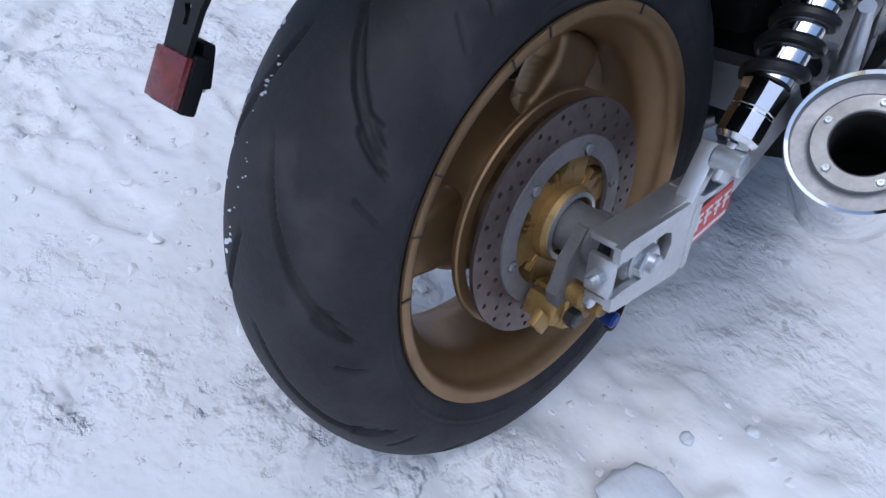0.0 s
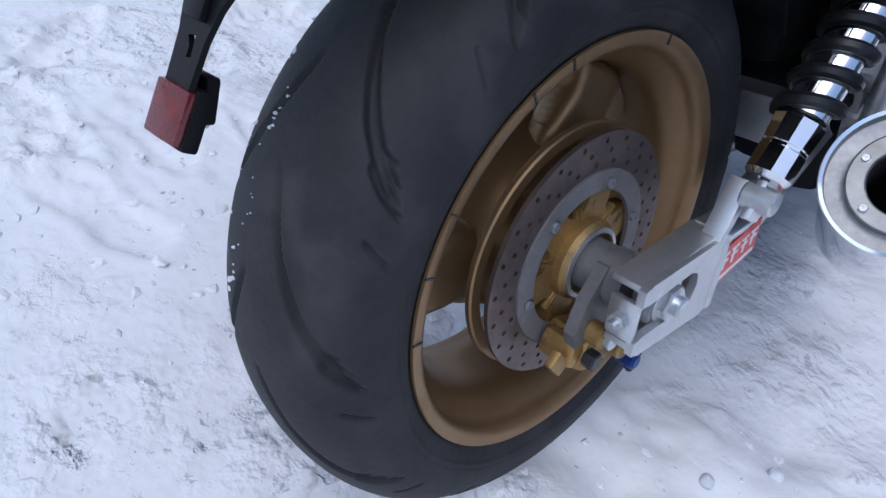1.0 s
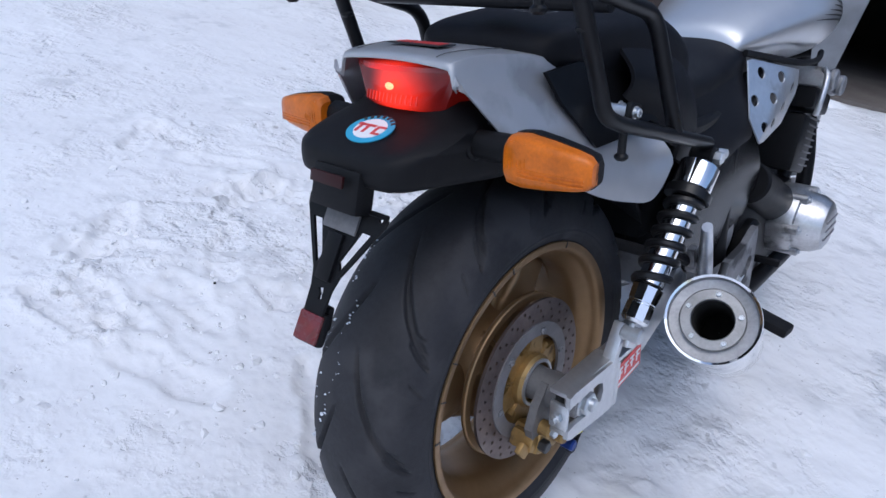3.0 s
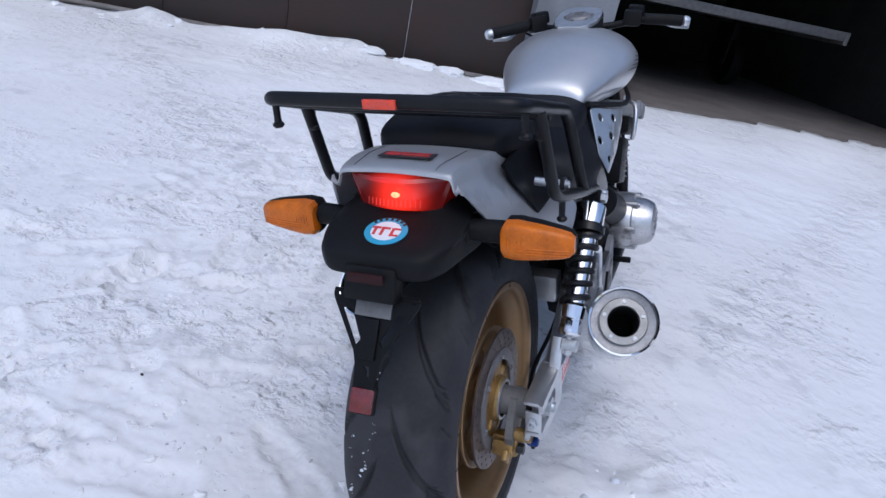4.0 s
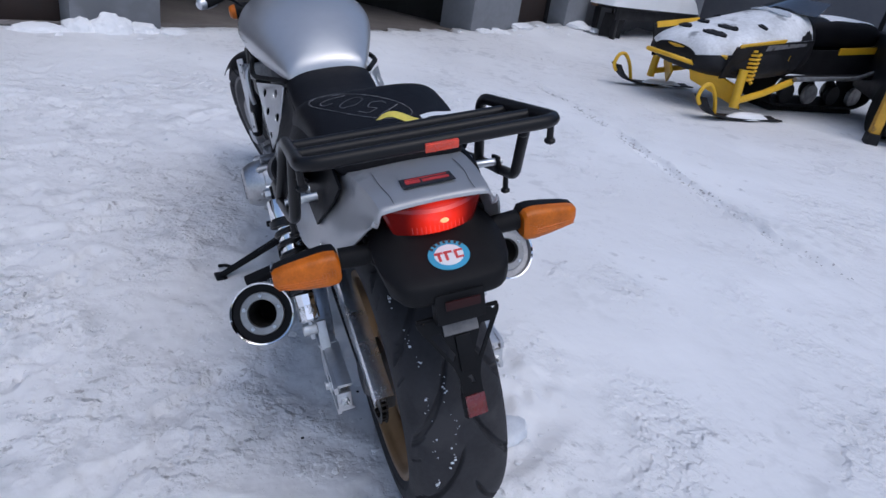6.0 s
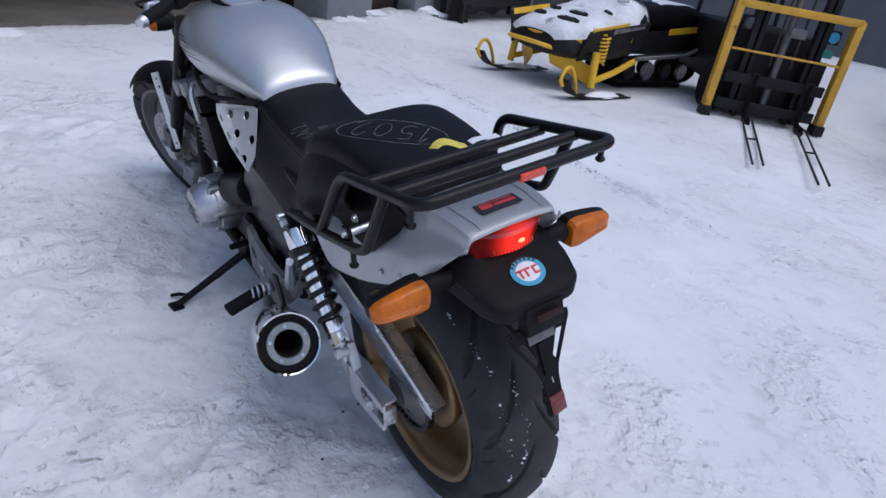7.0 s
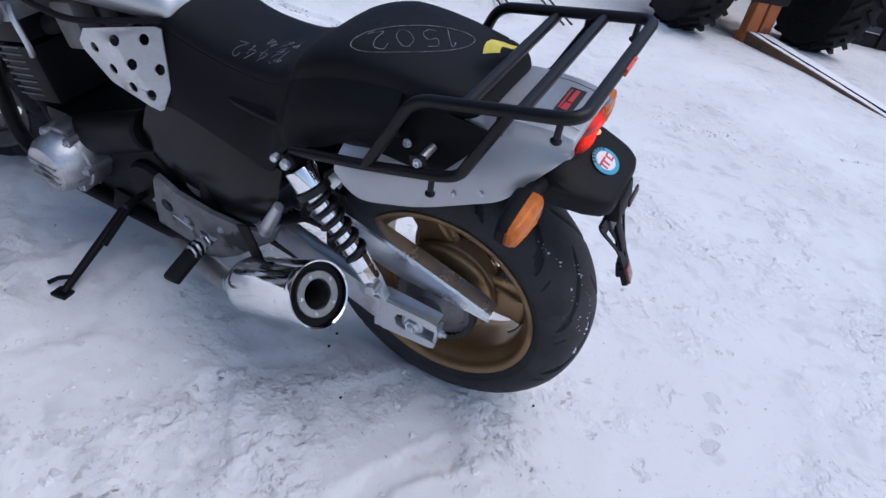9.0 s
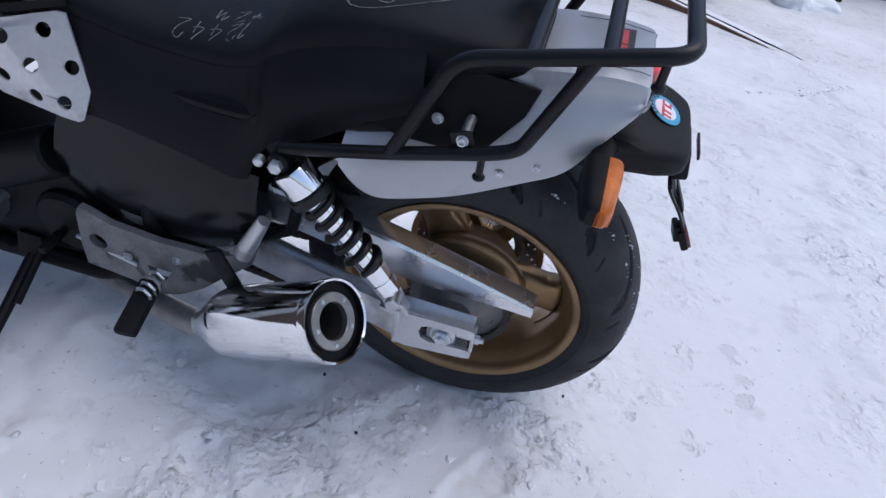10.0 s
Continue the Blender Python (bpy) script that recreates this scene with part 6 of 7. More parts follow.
def front_end():
    ax = V(0, 1.672, 0.274)
    wm = STEER @ Matrix.Translation(ax) @ Matrix.Rotation(radians(90), 4, "Y")
    ft = tyre("front_tyre", 0.312, 0.122, 0.236, wm, bike, "black front tyre turned towards the stand side", True, 300, 40)
    ring = [(0.238, 0.05), (0.241, 0.055), (0.238, 0.058), (0.228, 0.056), (0.220, 0.04), (0.205, 0.02), (0.205, -0.02), (0.220, -0.04), (0.228, -0.056), (0.238, -0.058), (0.241, -0.055), (0.238, -0.05), (0.215, 0.0)]
    rim = part("front_rim", lathe(bmesh.new(), ring, wm, 96, closed=True), STEEL_GREY, bike, "alloy front wheel rim")
    wins = [(c, 24, 0.105, 0.196) for c in (60, 180, 300)]
    bm = wheel_web(0.04, 0.205, wins, lambda r, a: (0.022, -0.022), 120, 12)
    bmesh.ops.transform(bm, matrix=wm @ Matrix.Rotation(radians(17), 4, "Z"), verts=bm.verts)
    part("spoke_web", bm, STEEL_GREY, rim)
    for s in (1, -1):
        circ = lambda r, n: [(r * math.cos(2 * math.pi * k / n), r * math.sin(2 * math.pi * k / n)) for k in range(n)]
        holes = [(r * math.cos(2 * math.pi * (k + j * 0.5) / 20), r * math.sin(2 * math.pi * (k + j * 0.5) / 20), 0.004) for k in range(20) for j, r in enumerate((0.118, 0.136))]
        dm = wm @ Matrix.Translation(V(0, 0, 0.068 * s))
        part("front_disc", plate(circ(0.150, 72), 0.004, [circ(0.100, 48)] + [[(x + q * math.cos(k * math.pi / 3), y + q * math.sin(k * math.pi / 3)) for k in range(6)] for x, y, q in holes], dm), ALLOY_DULL, rim)
        part("front_disc_carrier", plate(circ(0.101, 48), 0.005, [circ(0.04, 24)] + [(0.072 * math.cos(radians(72 * k)), 0.072 * math.sin(radians(72 * k)), 0.016) for k in range(5)], dm), STEEL_GREY, rim)
        # fork leg: bright upper tube, cast lower
        top, low = STEER @ V(0.100 * s, 1.245, 0.875), STEER @ V(0.105 * s, 1.635, 0.300)
        mid = top + (low - top) * 0.48
        leg = part("fork_leg", rod(bmesh.new(), top, mid, 0.0215, segs=20), BLACK_PAINT, bike, "telescopic fork leg")
        part("fork_lower", tube(bmesh.new(), [mid + (low - top) * -0.02, mid + (low - mid) * 0.1, mid + (low - mid) * 0.8, low], [0.022, 0.024, 0.023, 0.021], 20), BLACK_PAINT, leg, "black fork lower")
        part("axle_clamp", box(bmesh.new(), (0.040, 0.055, 0.060), m=STEER @ Matrix.Translation(V(0.105 * s, 1.655, 0.280)), bevel=0.010), ALLOY, leg)
        part("front_caliper", box(bmesh.new(), (0.060, 0.060, 0.120), m=STEER @ Matrix.Translation(V(0.098 * s, 1.590, 0.197)) @ pose(0, 0, 0, 35, 0, 0), bevel=0.014), ALLOY_DULL, leg)
    # front mudguard
    grid = []
    for k in range(17):
        a = radians(50 + 6.2 * k)
        row = []
        for q in range(-6, 7):
            u = q / 6
            r = 0.324 - 0.040 * abs(u) ** 2.2
            row.append(STEER @ (ax + V(0.080 * u, r * math.cos(a) * 1.0, r * math.sin(a))))
        grid.append(row)
    part("front_mudguard", shell(grid, 0.003), BLACK_PAINT, bike, "glossy black front mudguard", 50)
    stay = [(-0.14, -0.016), (0.14, -0.012), (0.14, 0.012), (-0.14, 0.016)]
    for at in (axes((-0.185, 1.528, 0.452), (0, -0.36, -0.93), (0.6, -0.745, 0.288)), axes((0.075, 1.60, 0.475), (0, -0.36, -0.93), (0, 0.93, -0.36))):
        part("mudguard_stay", plate(stay, 0.005, [(-0.118, 0.0, 0.005), (-0.088, 0.003, 0.006), (0.118, 0.0, 0.005)], at), ALLOY, bike, "flat alloy mudguard stay with holes")
    # yokes, bars, grips and levers
    for p, q in (((-0.12, 1.27, 0.83), (0.12, 1.27, 0.83)), ((-0.12, 1.36, 0.70), (0.12, 1.36, 0.70))):
        part("fork_yoke", tube(bmesh.new(), [STEER @ V(*p), STEER @ V(*q)], 0.024, 14), BLACK_PAINT, bike)
    bar_pts = [V(-0.268, 1.055, 0.908), V(-0.175, 1.135, 0.922), V(-0.085, 1.230, 0.902), V(0.055, 1.300, 0.902), V(0.165, 1.315, 0.924), V(0.285, 1.340, 0.912)]
    bar = part("handlebar", tube(bmesh.new(), round_corners(bar_pts, 0.06, 6), 0.011, 12), BLACK_PAINT, bike, "black handlebar")
    for s in (1, -1):
        a, b = (bar_pts[5], bar_pts[4]) if s > 0 else (bar_pts[0], bar_pts[1])
        part("grip", rod(bmesh.new(), a, b, 0.0175, segs=18, bevel=0.003), RUBBER_SMALL, bar, "black rubber grip")
        part("bar_weight", rod(bmesh.new(), a + (a - b).normalized() * 0.022, a, 0.0145, 0.017, 18, 0.004), ALLOY, bar)
        part("switch_block", box(bmesh.new(), (0.055, 0.045, 0.050), m=axes(b + (b - a).normalized() * 0.035, b - a, (0, 1, 0)), bevel=0.010), BLACK_PLASTIC, bar)
        part("lever", tube(bmesh.new(), smooth_line([b + V(-0.01 * s, 0.06, -0.01), b + V(0.05 * s, 0.075, -0.018), a + V(-0.03 * s, 0.070, -0.02), a + V(0.015 * s, 0.055, -0.022)], 5), [0.008] * 15 + [0.009], 10), ALLOY, bar, "alloy hand lever")
        part("master_cylinder", box(bmesh.new(), (0.050, 0.050, 0.040), m=axes(b + V(-0.03 * s, 0.04, 0.02), b - a, (0, 1, 0)), bevel=0.010), BLACK_PAINT, bar)
    # front indicator on a short stalk beside the fork
    at = Matrix.Translation(V(-0.150, 1.45, 0.786)) @ frame_to((-1, 0, 0))
    sig = part("front_turn_signal", lathe(bmesh.new(), [(0.0005, -0.045), (0.018, -0.045), (0.026, -0.036), (0.029, -0.010), (0.026, 0.020), (0.0005, 0.022)], at, 28), BLACK_PLASTIC, bike, "black front turn signal with amber lens")
    part("lens", lathe(bmesh.new(), [(0.0255, 0.018), (0.023, 0.034), (0.016, 0.041), (0.0005, 0.043)], at, 28), AMBER, sig, "amber lens")
    part("stalk", rod(bmesh.new(), V(-0.05, 1.40, 0.78), V(-0.11, 1.45, 0.786), 0.010, segs=12), BLACK_PLASTIC, sig)
    part("cable", tube(bmesh.new(), smooth_line([bar_pts[1] + V(0, 0.05, 0), STEER @ V(-0.16, 1.36, 0.93), STEER @ V(-0.06, 1.42, 0.84), (-0.03, 1.30, 0.70)], 8), 0.004, 8), RUBBER_SMALL, bar)


front_end()


# ---- the building behind the yard ----
def on_wall(along, off=0.0, z=0.0, turn=0.0):
    """A place along the garage front; off is away from the building's face, towards the yard if negative."""
    p = WALL_A + WALL_DIR * along + WALL_N * off
    return pose(p[0], p[1], z, 0, 0, math.degrees(math.atan2(WALL_DIR[1], WALL_DIR[0])) + turn)


def wall_z(along):
    p = WALL_A + WALL_DIR * along
    return float(plane(p[1]))


def garage():
    T = 0.35
    H = 3.4

    def block(name, a0, a1, z0, z1, o0, o1, material, label="", category="wall", parent=None):
        bm = box(bmesh.new(), (a1 - a0, o1 - o0, z1 - z0), m=on_wall((a0 + a1) / 2, (o0 + o1) / 2, (z0 + z1) / 2), bevel=0.012)
        ob = part(name, bm, material, parent, label)
        return tagged(ob, label, category if parent is None else "", kind="structure" if parent is None else "")

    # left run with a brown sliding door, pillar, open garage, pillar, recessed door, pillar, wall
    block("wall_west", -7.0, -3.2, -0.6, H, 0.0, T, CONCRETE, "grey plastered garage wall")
    d1 = thing("door_1", on_wall(0.0, 0.12, wall_z(0)), "dark brown steel sliding garage door on a low rail", "door", kind="structure")
    for k in range(6):
        w = 6.30 / 6
        bm = box(bmesh.new(), (w - 0.003, 0.05, 2.9), (-3.2 + w * (k + 0.5), 0.06, 1.40), bevel=0.006)
        part("door_panel", bm, DOOR_BROWN, d1)
    part("door_rail", box(box(bmesh.new(), (6.3, 0.045, 0.030), (-0.05, -0.10, 0.055), bevel=0.006), (6.3, 0.02, 0.05), (-0.05, -0.05, 0.02), bevel=0.004), RUSTY_RAIL, d1)
    block("wall_lintel_left", -3.2, 3.10, 2.75, H, 0.0, T, CONCRETE, "grey plastered lintel over the sliding door")
    block("pillar_left", 3.10, 3.80, -0.5, H, -0.04, 0.45, CONCRETE, "grey plastered pillar beside the open garage")
    block("wall_lintel_middle", 3.80, 7.75, 2.75, H, 0.0, T, CONCRETE, "grey plastered lintel over the open garage")
    block("pillar_middle", 7.75, 8.70, -0.5, H, -0.04, 0.50, CONCRETE, "grey plastered pillar between garage and door")
    d2 = thing("door_2", on_wall(9.25, 0.30, wall_z(9.25)), "dark recessed entrance door of the garage", "door", kind="structure")
    part("door_leaf", box(bmesh.new(), (0.96, 0.05, 2.1), (0, 0, 1.05), bevel=0.008), DOOR_BROWN, d2)
    part("door_frame", box(box(box(bmesh.new(), (0.06, 0.08, 2.16), (-0.51, -0.02, 1.08), bevel=0.005), (0.06, 0.08, 2.16), (0.51, -0.02, 1.08), bevel=0.005), (1.08, 0.08, 0.06), (0, -0.02, 2.15), bevel=0.005), MACHINE_BLACK, d2)
    part("door_handle", rod(bmesh.new(), (0.38, -0.03, 1.0), (0.38, -0.09, 1.0), 0.012), ALLOY_DULL, d2)
    block("wall_lintel_right", 8.70, 9.80, 2.35, H, 0.0, T, CONCRETE, "grey plastered lintel over the entrance door")
    block("pillar_right", 9.80, 10.35, -0.5, H, -0.06, 0.45, CONCRETE, "grey plastered pillar beside the entrance door")
    block("wall_north", 10.35, 15.2, -0.5, H, 0.0, T, GREY_CLADDING, "blue-grey sheet wall of the building")
    # inside of the open garage; its gloom is put into the walls' near-black colour
    block("garage_floor", 3.30, 8.20, wall_z(5.8) - 0.35, wall_z(5.8) - 0.005, 0.02, 7.0, FLOOR_CONCRETE, "dusty concrete floor inside the garage", "floor")
    block("garage_wall_back", 3.2, 8.3, -0.5, H, 7.0, 7.2, SHADED_WALL, "inside wall of the garage, its shade put into a near-black colour")
    block("garage_wall_side", 3.25, 3.45, -0.5, H, 0.46, 7.0, SHADED_WALL, "inside wall of the garage, its shade put into a near-black colour")
    block("garage_wall_side", 8.10, 8.30, -0.5, H, 0.51, 7.0, SHADED_WALL, "inside wall of the garage, its shade put into a near-black colour")
    bm = box(bmesh.new(), (22.4, 7.4, 0.2), m=on_wall(4.0, 3.5, H + 0.1))
    tagged(part("garage_roof", bm, CONCRETE), "flat grey roof slab of the garage", "roof", kind="structure")
    # something low and pale stored inside, seen under its edge
    van = thing("parked_trailer", on_wall(5.6, 3.2, wall_z(5.8) - 0.005), "grey flat trailer parked inside the dark garage", "trailer")
    part("deck", box(bmesh.new(), (2.6, 3.6, 0.10), (0, 0, 0.92), bevel=0.01), STEEL_GREY, van)
    for sx in (-1, 1):
        part("wheel", lathe(bmesh.new(), [(0.0005, -0.08), (0.29, -0.08), (0.31, -0.05), (0.31, 0.05), (0.29, 0.08), (0.0005, 0.08)], pose(1.1 * sx, 0.2, 0.31, 0, 90, 0), 28), RUBBER_SMALL, van)
        part("side_rail", box(bmesh.new(), (0.05, 3.6, 0.14), (1.325 * sx, 0, 0.90), bevel=0.008), STEEL_GREY, van)
        part("spring_leg", box(bmesh.new(), (0.10, 0.10, 0.62), (1.05 * sx, 0.2, 0.58), bevel=0.01), MACHINE_BLACK, van)


garage()


def side_wall():
    # grey side wall closing the yard on the right, with the drift against it
    a, b = np.array([9.0, 9.3]), np.array([9.9, -6.0])
    d = b - a
    L = float(np.hypot(*d))
    m = pose((a[0] + b[0]) / 2, (a[1] + b[1]) / 2, 1.5, 0, 0, math.degrees(math.atan2(d[1], d[0])))
    tagged(part("wall_east", box(bmesh.new(), (L, 0.3, 5.0), m=m), GREY_CLADDING), "plain blue-grey wall closing the yard", "wall", kind="structure")
    # sheets' standing seams
    for k in range(16):
        mm = m @ pose(-L / 2 + 0.5 + k * (L / 16), 0.16, 0.0)
        part("sheet_seam", box(bmesh.new(), (0.035, 0.03, 5.0), m=mm, bevel=0.006), GREY_CLADDING, bpy.data.objects["wall_east"])


side_wall()


def snow_lump(name, m, size, seed, label, category="snow", material=None, detail=3, group=""):
    bm = bmesh.new()
    bmesh.ops.create_icosphere(bm, subdivisions=detail + 1, radius=1.0)
    for v in bm.verts:
        n = noise.noise(v.co * 1.3 + V(seed, 0, 0)) * 0.22 + noise.noise(v.co * 3.1 + V(0, seed, 0)) * 0.13 + noise.noise(v.co * 7.0 + V(0, 0, seed)) * 0.06
        v.co *= 1 + n
        if v.co.z < -0.3:
            v.co.z = -0.3
        v.co = V(v.co.x * size[0], v.co.y * size[1], (v.co.z + 0.3) * size[2])
    bmesh.ops.transform(bm, matrix=m, verts=bm.verts)
    return tagged(part(name, bm, material or FRESH_SNOW, smooth=80), label, category, group)


def bench():
    c = WALL_A + WALL_DIR * 11.75 - WALL_N * 0.35
    z = float(plane(c[1]))
    m = pose(c[0], c[1], z, 0, 0, math.degrees(math.atan2(WALL_DIR[1], WALL_DIR[0])))
    b = thing("bench", m, "dark wooden bench under a thick cap of snow", "bench")
    for k in range(4):
        part("seat_slat", box(bmesh.new(), (2.9, 0.10, 0.04), (0, -0.18 + 0.115 * k, 0.42), bevel=0.006), WOOD_EDGE if k == 3 else MACHINE_BLACK, b)
    for sx in (-1.3, 1.3):
        for sy in (-0.17, 0.17):
            part("leg", box(bmesh.new(), (0.07, 0.07, 0.46), (sx, sy, 0.18), bevel=0.006), MACHINE_BLACK, b)
    part("apron", box(bmesh.new(), (2.8, 0.03, 0.14), (0, -0.19, 0.33), bevel=0.005), MACHINE_BLACK, b)
    # the cap of snow on it
    grid = []
    n = 26
    bm = bmesh.new()
    rings = []
    for k in range(n + 1):
        u = -1 + 2 * k / n
        h = (0.36 - 0.07 * u) * (1 - abs(u) ** 7) + 0.02 * math.sin(k * 0.9)
        w = 0.27 * (1 - 0.25 * abs(u) ** 5)
        rings.append([V(1.52 * u, w * sup(math.cos(a), 0.6), 0.443 + max(0.004, h) * max(0, sup(math.sin(a), 0.5)) ) for a in [math.pi * q / 16 for q in range(17)]])
    loft(bm, rings, closed_ring=True)
    part("snow_cap", bm, FRESH_SNOW, b, "thick rounded cap of fresh snow", 70)
    # shovel leaning there
    p = V(*(WALL_A + WALL_DIR * 10.55 - WALL_N * 0.42), 0)
    p.z = float(plane(p.y))
    sh = thing("snow_shovel", Matrix.Translation(p), "dark snow shovel leaning against the wall", "shovel")
    part("handle", rod(bmesh.new(), (0, 0, 0.05), (0.06, 0.36, 1.55), 0.017, segs=12, bevel=0.004), MACHINE_BLACK, sh)
    part("blade", shell([[V(-0.2 + 0.1 * k, 0.02 - 0.06 * (q / 4) ** 2 + 0.02 * math.cos(k - 2), 0.0 + 0.09 * q) for k in range(5)] for q in range(5)], 0.006), MACHINE_BLACK, sh)


bench()


def snowmobile():
    """Yellow and black snowmobile, its own front along -y of its frame."""
    m = yard(4.29, 3.77, 0.0) @ pose(0, 0, 0, 0, 0, -86.5) @ Matrix.Scale(1.08, 4)
    sm = thing("snowmobile", m, "yellow and black snowmobile dusted with snow, parked in the yard", "snowmobile")
    # hood: a rounded wedge
    rows = [(-0.60, 0.25, 0.485, 0.36), (-0.54, 0.36, 0.55, 0.32), (-0.40, 0.43, 0.615, 0.28), (-0.15, 0.48, 0.685, 0.27), (0.10, 0.47, 0.755, 0.28), (0.35, 0.41, 0.83, 0.30), (0.60, 0.33, 0.865, 0.34), (0.72, 0.26, 0.84, 0.40)]
    fine = interp_rows(rows, 8)
    hood = part("hood", loft(bmesh.new(), [ring_section(r[0], r[1], r[2], r[3], 0.85, 0.8, 0.35, 36) for r in interp_rows(rows, 4)]), MACHINE_BLACK, sm, "black hood under a dusting of snow", 50)
    top = []
    for r in interp_rows(rows[0:7], 4):
        sec = ring_section(r[0], r[1] * 0.995, r[2] + 0.008, r[3], 0.85, 0.8, 0.35, 36)
        top.append([q for q in sec[2:17]])
    part("hood_snow", shell(top, 0.012), HOOD_SNOW, hood, "thin snow on the hood")

    def hood_patch(cx, cy, a, b, lift, turn=0.0):
        """An oval piece lying on the hood's curve."""
        grid = []
        for i in range(9):
            u = -1 + i / 4
            row = []
            for j in range(9):
                v = -1 + j / 4
                p, q = a * u * math.sqrt(1 - v * v / 2), b * v * math.sqrt(1 - u * u / 2)
                x, y = cx + p * math.cos(turn) - q * math.sin(turn), cy + p * math.sin(turn) + q * math.cos(turn)
                r = min(fine, key=lambda w: abs(w[0] - y))
                zc = r[3] + (r[2] - r[3]) * 0.35
                c = min(0.98, abs(x) / r[1]) ** (1 / 0.85)
                row.append(V(x, y, zc + (r[2] + 0.008 - zc) * math.sin(math.acos(c)) ** 0.85 + lift))
            grid.append(row)
        return shell(grid, 0.010)

    for sx in (-1, 1):
        for cx, cy, a in ((0.17, -0.40, 0.105), (0.14, -0.24, 0.090)):
            part("vent_slot", hood_patch(cx * sx, cy, a, 0.034, 0.012, 0.35 * sx), MACHINE_BLACK, hood, "dark hood vent")
        part("vent_slot", hood_patch(0.26 * sx, 0.02, 0.045, 0.022, 0.012, 0.3 * sx), MACHINE_BLACK, hood)
        part("headlight", hood_patch(0.11 * sx, 0.34, 0.10, 0.060, 0.014, 0.25 * sx), HEADLIGHT, hood, "pale frosted headlight glass")
        part("flank_graphic", shell([[V((0.488 - 0.008 * q) * sx, -0.12 + 0.11 * k, 0.60 - 0.045 * q + 0.018 * k) for k in range(5)] for q in range(2)], 0.006), ALLOY_DULL, hood)
        part("flank_graphic", shell([[V((0.455 - 0.012 * q - 0.016 * k) * sx, 0.22 + 0.07 * k, 0.54 - 0.05 * q + 0.012 * k) for k in range(4)] for q in range(3)], 0.008), YELLOW, hood, "yellow flash on the flank")
    part("nose_panel", shell([[V(0.42 * u * (1 - 0.06 * q), -0.61 + 0.16 * abs(u) ** 2 + 0.03 * q, 0.475 - 0.065 * q) for u in [k / 6 - 1 for k in range(13)]] for q in range(3)], 0.02), YELLOW, sm, "yellow nose panel")
    for sx in (-1, 1):
        part("side_flank", shell([[V((0.49 - 0.04 * q) * sx, -0.45 + 0.14 * k, 0.56 - 0.13 * q + 0.02 * k) for k in range(7)] for q in range(3)], 0.012), MACHINE_BLACK, sm)
        part("flank_stripe", shell([[V((0.497 - 0.02 * q) * sx, -0.42 + 0.12 * k, 0.58 - 0.05 * q + 0.02 * k) for k in range(5)] for q in range(2)], 0.014), YELLOW, sm)
        # belly guard
        part("belly_guard", shell([[V(sx * (0.12 + 0.11 * k), -0.55 + 0.10 * k + 0.05 * q, 0.40 - 0.05 * k - 0.09 * q) for k in range(4)] for q in range(3)], 0.02), YELLOW, sm, "yellow belly guard")
        # suspension and ski
        part("trailing_arm", tube(bmesh.new(), [V(0.50 * sx, -0.28, 0.15), V(0.46 * sx, 0.05, 0.22), V(0.40 * sx, 0.42, 0.32)], 0.028, 10), YELLOW, sm, "yellow trailing arm")
        part("spindle", tube(bmesh.new(), [V(0.51 * sx, -0.30, 0.10), V(0.49 * sx, -0.30, 0.40)], 0.035, 12), YELLOW, sm)
        sp = [V(0.46 * sx + 0.045 * math.cos(k * 0.7), -0.20 + 0.045 * math.sin(k * 0.7), 0.30 + 0.0035 * k) for k in range(72)]
        part("suspension_spring", tube(bmesh.new(), sp, 0.010, 6), YELLOW, sm, "yellow suspension spring")
        line = [(-0.66, 0.16), (-0.70, 0.20), (-0.66, 0.10), (-0.58, 0.045), (-0.45, 0.02), (-0.2, 0.012), (0.2, 0.012)]
        ski = part("ski", shell([[V(0.53 * sx + 0.065 * w, y, z + 0.01 * abs(w)) for w in (-1, -0.4, 0.4, 1)] for y, z in ((-0.72, 0.17), (-0.66, 0.10), (-0.58, 0.045), (-0.45, 0.018), (-0.2, 0.010), (0.12, 0.010), (0.24, 0.012))], 0.012), MACHINE_BLACK, sm, "black ski")
        part("ski_loop", tube(bmesh.new(), smooth_line([(0.53 * sx, -0.50, 0.04), (0.53 * sx, -0.56, 0.18), (0.53 * sx, -0.64, 0.27), (0.53 * sx, -0.71, 0.26), (0.53 * sx, -0.74, 0.18), (0.53 * sx, -0.70, 0.12)], 6), 0.016, 10), YELLOW, sm, "yellow ski handle")
        part("ski_snow", lathe(bmesh.new(), [(0.0005, 0.05), (0.6, 0.04), (1.0, 0.0)], pose(0.53 * sx, -0.12, 0.022) @ Matrix.Diagonal((0.07, 0.26, 1, 1)), 20), FRESH_SNOW, sm)
        part("running_board", shell([[V(sx * (0.28 + 0.05 * w), 0.40 + 0.2 * k, 0.34 + 0.015 * k) for k in range(8)] for w in range(4)], 0.015), MACHINE_BLACK, sm)
        part("board_edge", tube(bmesh.new(), [V(0.44 * sx, 0.40, 0.35), V(0.44 * sx, 1.2, 0.40), V(0.38 * sx, 1.85, 0.56)], 0.02, 8), ALLOY_DULL, sm)
        part("tunnel_side", shell([[V(0.25 * sx, 0.45 + 0.2 * k, 0.36 + 0.05 * q + 0.003 * k * q) for k in range(9)] for q in range(5)], 0.012), MACHINE_BLACK, sm)
        part("rear_panel", shell([[V(0.26 * sx, 1.1 + 0.13 * k, 0.62 + 0.012 * k - 0.06 * q) for k in range(7)] for q in range(2)], 0.012), YELLOW, sm, "yellow rear panel")
